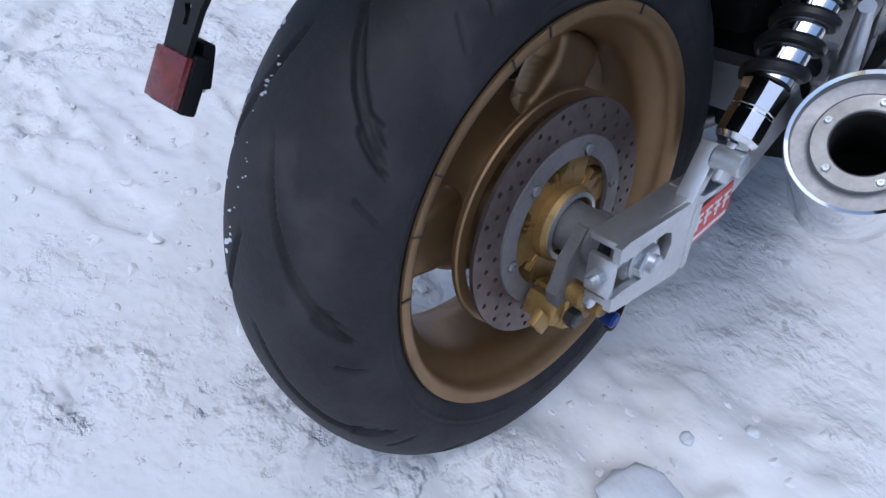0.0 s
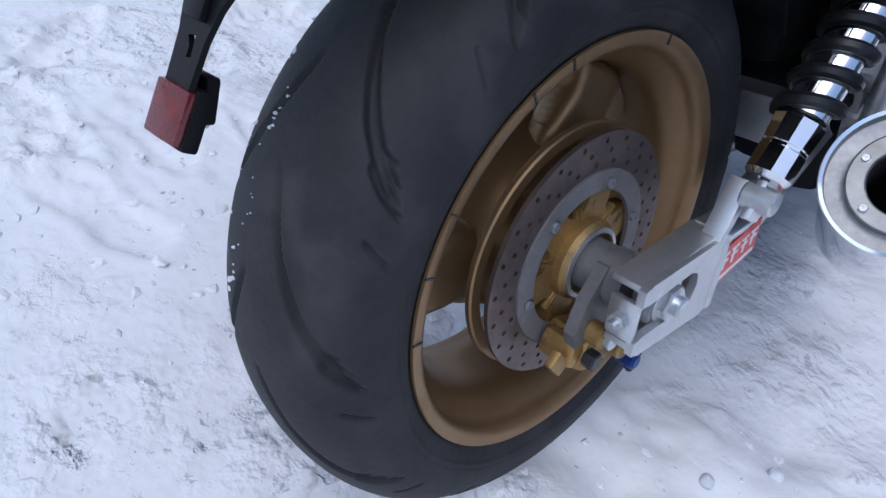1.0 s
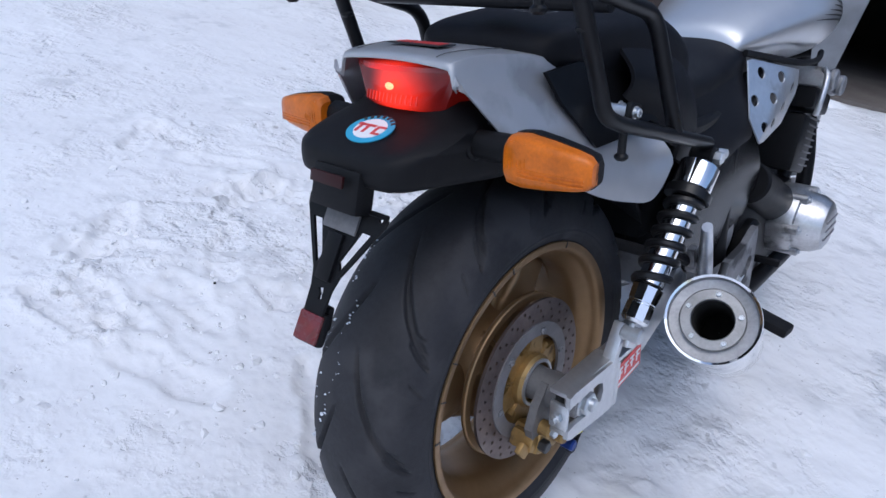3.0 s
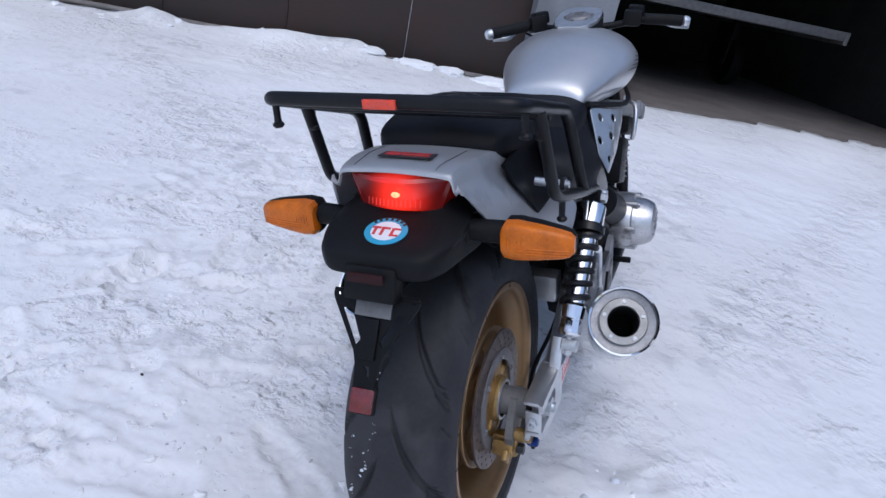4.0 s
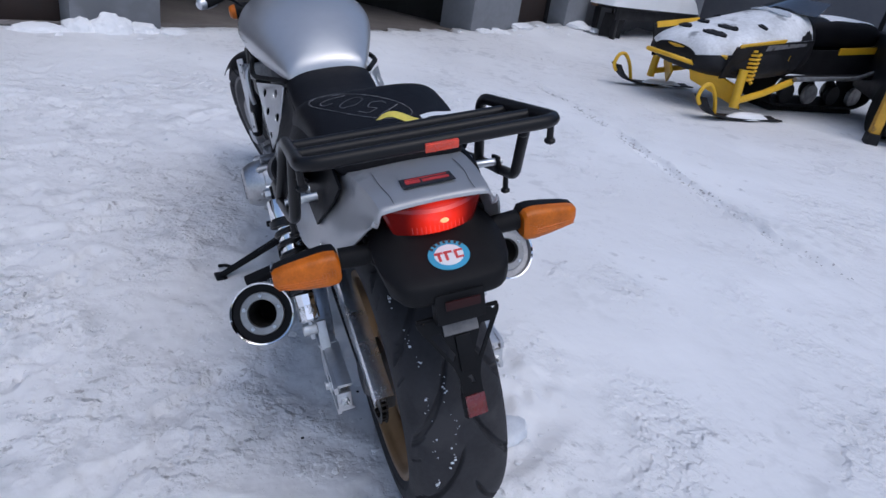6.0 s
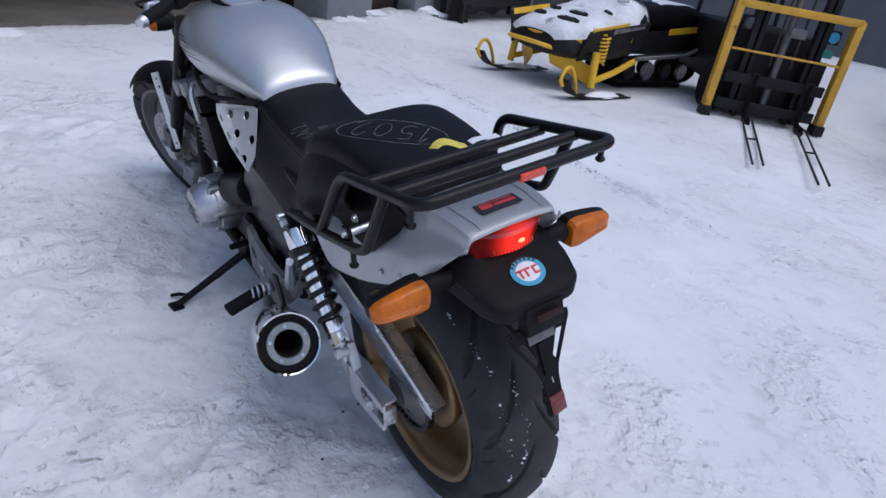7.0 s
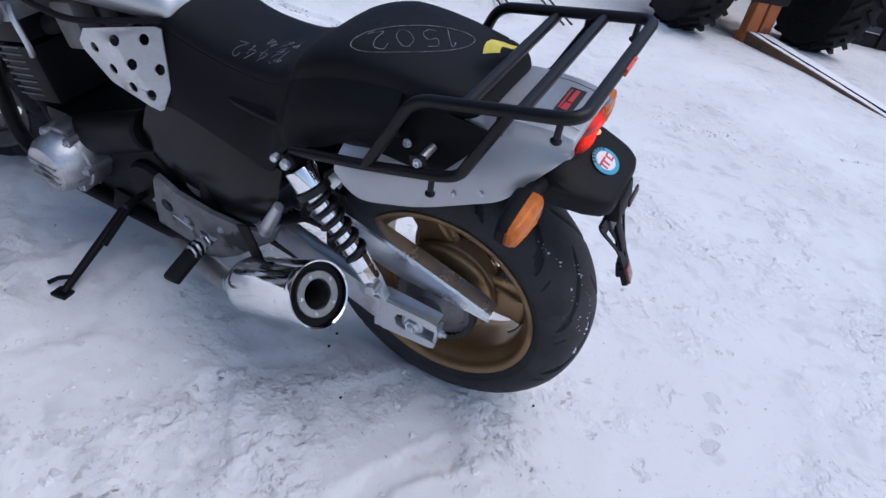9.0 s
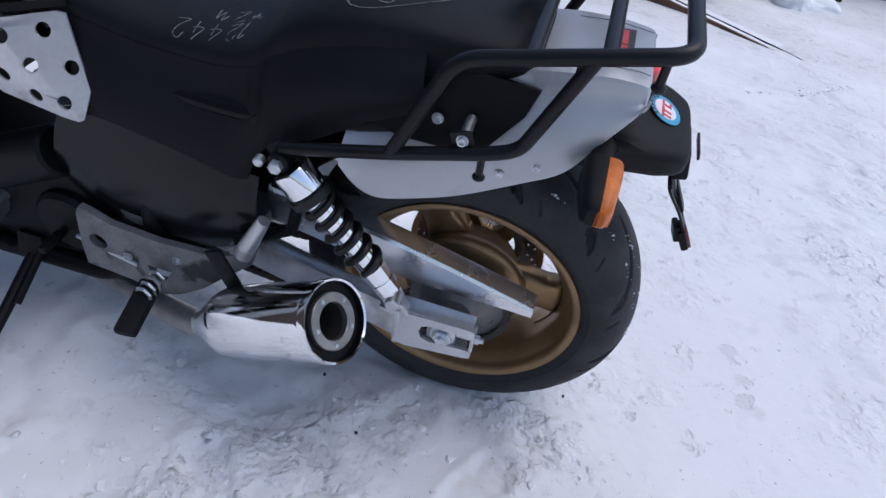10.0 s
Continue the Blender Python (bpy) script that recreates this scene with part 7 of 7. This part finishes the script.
    part("windshield", shell([[V(0.30 * u * (1 - 0.1 * q), 0.44 + 0.08 * q + 0.12 * (u * u), 0.85 + 0.038 * q) for u in [k / 5 - 1 for k in range(11)]] for q in range(4)], 0.006), GLASS_DARK, sm)
    part("handlebar", tube(bmesh.new(), round_corners([(-0.38, 0.70, 1.05), (-0.2, 0.62, 1.08), (0, 0.58, 1.06), (0.2, 0.62, 1.08), (0.38, 0.70, 1.05)], 0.05), 0.016, 10), MACHINE_BLACK, sm)
    srows = [(0.55, 0.14, 0.74, 0.55), (0.65, 0.19, 0.80, 0.55), (0.95, 0.21, 0.84, 0.56), (1.30, 0.21, 0.86, 0.58), (1.60, 0.20, 0.85, 0.62), (1.72, 0.16, 0.78, 0.64)]
    st = part("seat", loft(bmesh.new(), [ring_section(r[0], r[1], r[2], r[3], 0.6, 0.7, 0.6, 32) for r in interp_rows(srows, 4)]), SEAT_VINYL, sm, "black snowmobile seat")
    part("seat_snow", shell([[q + V(0, 0, 0.004) for q in ring_section(r[0], r[1] * 0.9, r[2] + 0.004, r[3], 0.6, 0.7, 0.6, 32)[3:13]] for r in interp_rows(srows[2:5], 4)], 0.008), FRESH_SNOW, st)
    # track as a loop with lugs
    loop = [(0.55, 0.06), (1.75, 0.06), (1.92, 0.13), (1.95, 0.24), (1.88, 0.34), (1.75, 0.38), (0.62, 0.38), (0.48, 0.30), (0.46, 0.14)]
    pts = round_corners([(0, y, z) for y, z in loop], 0.10, 5, closed=True)
    rings = []
    for k, p in enumerate(pts):
        a, b = pts[k - 1], pts[(k + 1) % len(pts)]
        t = (b - a).normalized()
        nrm = V(0, t.z, -t.y)
        rings.append([p + V(-0.2, 0, 0), p + V(0.2, 0, 0), p + V(0.2, 0, 0) - nrm * 0.02, p + V(-0.2, 0, 0) - nrm * 0.02])
    bm = loft(bmesh.new(), rings + [rings[0]], True, False)
    trk = part("track", bm, RUBBER_SMALL, sm, "black rubber drive track")
    for k in range(0, 30):
        y = 0.58 + 0.04 * k
        part("track_lug", box(bmesh.new(), (0.36, 0.012, 0.04), (0, y, 0.03), bevel=0.002), RUBBER_SMALL, trk)
    for k in range(4):
        for sx in (-1, 1):
            part("bogie_wheel", lathe(bmesh.new(), [(0.0005, -0.02), (0.09, -0.02), (0.1, 0.0), (0.09, 0.02), (0.0005, 0.02)], pose(0.14 * sx, 0.75 + 0.33 * k, 0.17, 0, 90, 0), 20), ALLOY_DULL if k % 2 else MACHINE_BLACK, trk)
    part("rear_bumper", tube(bmesh.new(), round_corners([(-0.26, 1.7, 0.58), (-0.26, 2.05, 0.66), (0.26, 2.05, 0.66), (0.26, 1.7, 0.58)], 0.08), 0.018, 10), MACHINE_BLACK, sm)
    part("snow_flap", box(bmesh.new(), (0.44, 0.015, 0.30), (0, 2.03, 0.36), (-14, 0, 0), bevel=0.004), RUBBER_SMALL, sm)
    part("front_bumper", tube(bmesh.new(), round_corners([(-0.22, -0.52, 0.36), (-0.20, -0.74, 0.40), (0.20, -0.74, 0.40), (0.22, -0.52, 0.36)], 0.08), 0.018, 10), YELLOW, sm, "yellow front bumper")


snowmobile()


def forklift():
    """A small forklift seen from its mast: yellow frame, black mast and carriage, forks down."""
    a, b = V(5.07, 2.63, 0), V(5.94, 1.87, 0)
    mid = (a + b) / 2
    turn = math.degrees(math.atan2(b.y - a.y, b.x - a.x))
    m = yard(mid.x, mid.y) @ pose(0, 0, 0, 0, 0, turn)
    f = thing("forklift", m, "yellow framed forklift with black mast and lowered forks", "forklift")
    W = 0.56
    for s in (-1, 1):
        part("frame_post", box(bmesh.new(), (0.075, 0.10, 1.02), (W * s, 0.02, 0.57), bevel=0.010), YELLOW_PAINT, f, "yellow painted frame post")
        part("post_foot", box(bmesh.new(), (0.10, 0.16, 0.10), (W * s, 0.02, 0.045), bevel=0.015), MACHINE_BLACK, f)
        part("mast_rail", box(bmesh.new(), (0.055, 0.11, 2.1), (0.33 * s, 0.10, 1.09), bevel=0.006), MACHINE_BLACK, f)
        part("inner_rail", box(bmesh.new(), (0.045, 0.09, 1.95), (0.26 * s, 0.09, 1.00), bevel=0.006), MACHINE_BLACK, f)
        part("lift_chain", box(bmesh.new(), (0.022, 0.012, 1.2), (0.10 * s, 0.03, 1.15), bevel=0.003), CHAIN, f)
        lamp = part("work_lamp", box(bmesh.new(), (0.13, 0.08, 0.13), (0.40 * s, 0.10, 0.90), bevel=0.02), MACHINE_BLACK, f)
        part("lamp_glass", lathe(bmesh.new(), [(0.0005, 0.008), (0.045, 0.005), (0.052, 0.0)], pose(0.40 * s, 0.058, 0.90, 90, 0, 0), 20), STICKER_BLUE if s > 0 else GLASS_DARK, lamp)
        fx, tip = (0.33, V(-0.25, -2.04, 0.022)) if s > 0 else (-0.19, V(-0.64, -1.80, 0.022))
        heel = V(fx, -0.16, 0.055)
        fk = part("fork", tube(bmesh.new(), round_corners([(fx, -0.02, 0.46), (fx, -0.04, 0.04), (fx, -0.22, 0.026)], 0.05, 5), 0.05, 4, flat=0.35), MACHINE_BLACK, f, "black steel fork tine lying in the snow")
        for q in (-1, 1):
            across = V(0.05 * q, 0.014 * q, 0)
            part("tine_rail", tube(bmesh.new(), [heel + across, (heel + tip) / 2 + across, tip + across * 0.9], 0.009, 6), MACHINE_BLACK, fk)
        part("tine_link", box(bmesh.new(), (0.10, 0.02, 0.012), (heel + tip) / 2, (0, 0, 15), bevel=0.002), MACHINE_BLACK, fk)
        part("fork_hook", box(bmesh.new(), (0.09, 0.05, 0.06), (fx, 0.0, 0.44), bevel=0.006), MACHINE_BLACK, f)
        part("front_wheel", lathe(bmesh.new(), [(0.0005, -0.09), (0.22, -0.09), (0.25, -0.06), (0.25, 0.06), (0.22, 0.09), (0.0005, 0.09)], pose(0.43 * s, 0.42, 0.25, 0, 90, 0), 28), RUBBER_SMALL, f)
    part("frame_top", box(bmesh.new(), (1.15, 0.10, 0.07), (0, 0.02, 1.06), bevel=0.010), YELLOW_PAINT, f, "yellow painted top bar")
    part("cross_bar", box(bmesh.new(), (1.02, 0.025, 0.020), (0, -0.02, 0.66), bevel=0.004), YELLOW_PAINT, f)
    part("carriage_plate", box(bmesh.new(), (0.96, 0.05, 0.10), (0, 0.02, 0.40), bevel=0.006), MACHINE_BLACK, f)
    part("carriage_plate", box(bmesh.new(), (0.96, 0.05, 0.10), (0, 0.02, 0.14), bevel=0.006), MACHINE_BLACK, f)
    part("radiator_panel", box(bmesh.new(), (1.0, 0.04, 0.60), (0, 0.20, 0.36), bevel=0.01), MACHINE_BLACK, f)
    part("lift_cylinder", rod(bmesh.new(), (0, 0.10, 0.1), (0, 0.10, 1.5), 0.035, segs=16), STEEL_GREY, f)
    part("body", box(bmesh.new(), (0.98, 1.5, 0.60), (0, 1.05, 0.55), bevel=0.06), MACHINE_BLACK, f)
    part("data_plate", box(bmesh.new(), (0.15, 0.008, 0.09), (0.06, 0.025, 0.88), bevel=0.002), STEEL_GREY, f)
    part("data_plate", box(bmesh.new(), (0.09, 0.008, 0.07), (0.37, -0.008, 0.75), bevel=0.002), mat("green_label", (0.02, 0.16, 0.12), 0.5), f)
    for sx in (-1, 1):
        for sy in (0.5, 1.7):
            part("guard_post", tube(bmesh.new(), [V(0.46 * sx, sy, 0.8), V(0.42 * sx, sy + 0.05, 2.05)], 0.025, 8), MACHINE_BLACK, f)
    part("overhead_guard", box(bmesh.new(), (0.95, 1.4, 0.05), (0, 1.15, 2.06), bevel=0.015), MACHINE_BLACK, f)


forklift()


def tractor():
    m = yard(7.30, 0.45) @ pose(0, 0, 0, 0, 0, 125.6)
    t = thing("tractor", m, "weathered orange tractor with big black tyres by the wall", "tractor")

    def wheel(name, at, R, W, rim):
        w = part(name, lathe(bmesh.new(), [(rim, -W * 0.8), (rim * 1.1, -W), (R * 0.95, -W * 0.92), (R, -W * 0.4), (R, W * 0.4), (R * 0.95, W * 0.92), (rim * 1.1, W), (rim, W * 0.8)], at, 40, closed=True), RUBBER_SMALL, t, "black tractor tyre")
        part("rim", lathe(bmesh.new(), [(0.0005, -W * 0.3), (rim * 0.45, -W * 0.3), (rim * 0.9, -W * 0.75), (rim, -W * 0.78), (rim, W * 0.78), (rim * 0.9, W * 0.75), (rim * 0.45, W * 0.3), (0.0005, W * 0.3)], at, 36), ORANGE_PAINT if name == "front_wheel" else MACHINE_BLACK, w)
        for k in range(22):
            for side in (-1, 1):
                q = at @ Matrix.Rotation(2 * math.pi * (k + 0.25 * side) / 22, 4, "Z") @ pose(R + 0.004, 0, W * 0.45 * side, 38 * side, 0, 0)
                part("tread_lug", box(bmesh.new(), (0.05, 0.045, W * 1.0), bevel=0.006, m=q), RUBBER_SMALL, w)

    for sx in (-1, 1):
        wheel("front_wheel", pose(0.66 * sx, -0.70, 0.41, 0, 90, 0), 0.40, 0.12, 0.22)
        wheel("rear_wheel", pose(0.75 * sx, 1.35, 0.60, 0, 90, 0), 0.59, 0.19, 0.34)
        part("fender", shell([[V((0.54 + 0.4 * w) * sx, 1.35 - 0.68 * math.cos(a), 0.62 + 0.68 * math.sin(a)) for w in (0, 0.5, 1)] for a in [radians(20 + 14 * k) for k in range(10)]], 0.012), ORANGE_PAINT, t)
    hood = part("hood", loft(bmesh.new(), [ring_section(r[0], r[1], r[2], r[3], 0.45, 0.6, 0.5, 32) for r in ((-1.02, 0.34, 1.02, 0.40), (-0.98, 0.40, 1.08, 0.34), (-0.3, 0.46, 1.16, 0.26), (0.75, 0.50, 1.22, 0.24), (0.80, 0.46, 1.18, 0.28))]), ORANGE_PAINT, t, "", 40)
    for k in range(5):
        part("hood_slot", box(bmesh.new(), (0.93, 0.05, 0.12), (0, -0.25 + 0.09 * k, 0.86), bevel=0.01), MACHINE_BLACK, hood)
    part("front_axle", box(bmesh.new(), (1.2, 0.16, 0.16), (0, -0.70, 0.41), bevel=0.03), MACHINE_BLACK, t)
    part("gearbox", box(bmesh.new(), (0.42, 1.5, 0.42), (0, 0.85, 0.58), bevel=0.05), MACHINE_BLACK, t)
    part("seat", box(box(bmesh.new(), (0.45, 0.40, 0.12), (0, 1.35, 1.15), bevel=0.04), (0.45, 0.10, 0.40), (0, 1.58, 1.35), (-10, 0, 0), bevel=0.04), MACHINE_BLACK, t)
    for sx in (-1, 1):
        part("roll_bar_post", tube(bmesh.new(), [V(0.40 * sx, 1.72, 0.7), V(0.40 * sx, 1.76, 2.1)], 0.035, 10), ORANGE_PAINT, t)
    part("roll_bar_top", tube(bmesh.new(), [V(-0.42, 1.76, 2.1), V(0.42, 1.76, 2.1)], 0.035, 10), ORANGE_PAINT, t)
    part("grille", box(bmesh.new(), (0.40, 0.03, 0.40), (0, -1.02, 0.80), bevel=0.01), MACHINE_BLACK, t)


tractor()


def loading_ramp():
    """A tapering vehicle ramp with a brown edge, snow along it, and a rusty orange post at its high end."""
    a, b = V(5.95, -0.37, 0), V(4.20, -1.75, 0)
    d = (b - a)
    turn = math.degrees(math.atan2(d.y, d.x))
    m = yard(a.x, a.y) @ pose(0, 0, 0, 0, 0, turn)
    L = d.length
    r = thing("loading_ramp", m, "tapering steel loading ramp with a brown edge under snow", "ramp")

    def wedge(y0, y1, up, low, n=12):
        rings = []
        for k in range(n + 1):
            t = k / n
            h = 0.105 * (1 - t) ** 0.8
            rings.append([V(L * t, y0, min(low, h - 0.002)), V(L * t, y1, min(low, h - 0.002)), V(L * t, y1, h + up), V(L * t, y0, h + up)])
        return loft(bmesh.new(), rings)

    part("edge_plate", wedge(0.0, 0.022, 0.004, -0.03), WOOD_EDGE, r, "rusty brown edge plate")
    part("deck", wedge(0.022, 0.27, -0.010, -0.03), WOOD_EDGE, r)
    part("rear_lip", wedge(0.10, 0.112, 0.010, -0.02), MACHINE_BLACK, r)
    for k, y in enumerate((0.06, 0.21)):
        part("post", box(bmesh.new(), (0.12, 0.125, 1.9), (-0.06, y, 0.97), bevel=0.012), ORANGE_PAINT, r, "rusty orange steel post")
    part("post_foot", box(bmesh.new(), (0.17, 0.30, 0.10), (-0.06, 0.135, 0.03), bevel=0.01), ORANGE_PAINT, r)
    grid = [[V(L * k / 30, 0.024 + 0.243 * q / 6, 0.105 * (1 - k / 30) ** 0.8 + 0.002 + 0.007 * noise.noise((k * 0.4, q * 0.5, 0))) for k in range(30)] for q in range(7)]
    bm = shell(grid, 0.006)
    bmesh.ops.transform(bm, matrix=m, verts=bm.verts)
    tagged(part("snow_cover", bm, FRESH_SNOW, smooth=70), "strip of snow lying along the loading ramp", "snow")
    sh = thing("machine_rack", yard(7.75, -1.0) @ pose(0, 0, 0, 0, 0, -72), "dark machine frame standing in the snow", "machinery")
    for k in range(6):
        part("upright", box(bmesh.new(), (0.08, 0.08, 1.5), (0.0 + 0.42 * k, 0.1 * (k % 2), 0.75), (0, 5 * (k % 2), 0), bevel=0.01), MACHINE_BLACK, sh)
    part("panel", box(bmesh.new(), (2.3, 0.06, 1.1), (1.05, 0.25, 0.75), bevel=0.02), MACHINE_BLACK, sh)
    part("base_beam", box(bmesh.new(), (2.5, 0.20, 0.14), (1.05, 0.1, 0.06), bevel=0.02), MACHINE_BLACK, sh)
    part("cross_beam", box(bmesh.new(), (2.4, 0.10, 0.10), (1.05, -0.06, 0.62), (0, 3, 0), bevel=0.015), RUSTY_RAIL, sh)


loading_ramp()
snow_lump("snow_mound", yard(7.25, -2.3, -0.02), (0.30, 0.22, 0.16), 5.5, "small heap of shovelled snow by the machine frame", "snow")
snow_lump("snow_mound", yard(7.45, -2.6, -0.02), (0.26, 0.30, 0.12), 7.5, "small heap of shovelled snow by the machine frame", "snow")


# ---- small things on the snow ----
def wall_clods():
    """Lumps of ploughed snow along the foot of the building."""
    rnd = random.Random(12)
    rows = []
    for a0, a1, n in ((-6.5, 3.9, 60), (7.4, 11.5, 30)):
        for _ in range(n):
            a, off = rnd.uniform(a0, a1), -abs(rnd.gauss(0.02, 0.14)) - 0.05
            p = WALL_A + WALL_DIR * a + WALL_N * off
            r = abs(rnd.gauss(0.012, 0.020)) + 0.010
            rows.append((p[0], p[1], float(ground_height(p[0], p[1])) - r * 0.15, r))
    return tagged(grains("snow_clods", rows, FRESH_SNOW, None, "lumps of ploughed snow along the building", 9), category="snow")


wall_clods()
for k, (a, w, h, off) in enumerate(((1.75, 0.14, 0.03, 0.05), (2.15, 0.20, 0.05, 0.12), (2.48, 0.13, 0.07, 0.06), (2.85, 0.22, 0.06, 0.10), (3.15, 0.12, 0.10, 0.08), (3.36, 0.16, 0.12, 0.12), (3.62, 0.13, 0.07, 0.10),
                                    (3.85, 0.14, 0.05, 0.16), (7.95, 0.14, 0.05, 0.10), (8.25, 0.20, 0.04, 0.12), (8.75, 0.18, 0.05, 0.08), (10.10, 0.24, 0.08, 0.10), (10.45, 0.14, 0.05, 0.14))):
    p = WALL_A + WALL_DIR * a - WALL_N * off
    snow_lump("snow_mound", yard(p[0], p[1], -0.03, 25), (w, 0.13, h), 3.1 + 1.7 * k, "ploughed mound of snow against the garage front", "snow", group="mounds along the building", detail=4)


def crumbs():
    """Loose crumbs of snow and ice thrown up round the wheels."""
    rnd = random.Random(7)
    spots = ((0.22, -0.02, 0.16, 60), (0.30, 0.20, 0.22, 40), (-0.20, 0.0, 0.16, 40), (-0.5, 0.35, 0.35, 40), (-0.7, 0.75, 0.5, 60), (-1.0, 0.3, 0.5, 50), (0.3, 0.9, 0.5, 40))
    rows = []
    for cx, cy, s, n in spots:
        for _ in range(n):
            x, y = rnd.gauss(cx, s * 0.5), rnd.gauss(cy, s * 0.5)
            r = abs(rnd.gauss(0.0015, 0.0035)) + 0.0015
            rows.append((x, y, float(ground_height(x, y)) - r * 0.1, r))
    # broken chips of crust where people walked
    for _ in range(900):
        x, y = rnd.gauss(-0.85, 0.40), rnd.uniform(-0.6, 2.4)
        if x < -0.2:
            r = abs(rnd.gauss(0.003, 0.004)) + 0.002
            rows.append((x, y, float(ground_height(x, y)) - r * 0.1, r))
    return tagged(grains("snow_crumbs", rows, SNOW, None, "loose crumbs of snow thrown up round the wheels", 5), category="snow")


crumbs()


def track_crumbs():
    """Grey crumbs pressed out of the wheel track."""
    rnd = random.Random(31)
    rows = []
    for p, q in zip(TRACK, TRACK[1:]):
        for _ in range(int(150 * math.hypot(q[0] - p[0], q[1] - p[1]))):
            t = rnd.random()
            x, y = p[0] + (q[0] - p[0]) * t + rnd.gauss(0, 0.03), p[1] + (q[1] - p[1]) * t + rnd.gauss(0, 0.03)
            if float(wave(np.float64(x), np.float64(y), 3.0, 52)) > -0.2:
                r = abs(rnd.gauss(0.002, 0.0035)) + 0.0012
                rows.append((x, y, float(ground_height(x, y)) - r * 0.1, r))
    return tagged(grains("track_crumbs", rows, DIRTY_SNOW, None, "grey crumbs of dirty snow along a wheel track", 8), category="snow")


track_crumbs()
for (ix, iy, sx, sy, sz, rot, sd) in ((0.255, 0.03, 0.060, 0.046, 0.016, 40, 2.0), (0.30, 0.27, 0.012, 0.010, 0.010, 0, 3.1), (0.24, 0.17, 0.010, 0.012, 0.008, 30, 4.4)):
    snow_lump("ice_lump", yard(ix, iy, -0.002, rot), (sx, sy, sz), sd, "rounded lump of frozen snow on the ground", "ice lump", ICE, 2, "frozen lumps beside the wheel")
rnd_p = random.Random(5)
for k in range(6):
    px, py = rnd_p.uniform(-0.9, 0.1), rnd_p.uniform(-0.35, 0.3)
    snow_lump("pebble", yard(px, py, -0.001), (0.005, 0.004, 0.004), k, "small dark pebble lying on the snow", "pebble", MACHINE_BLACK, 0, "pebbles on the snow")
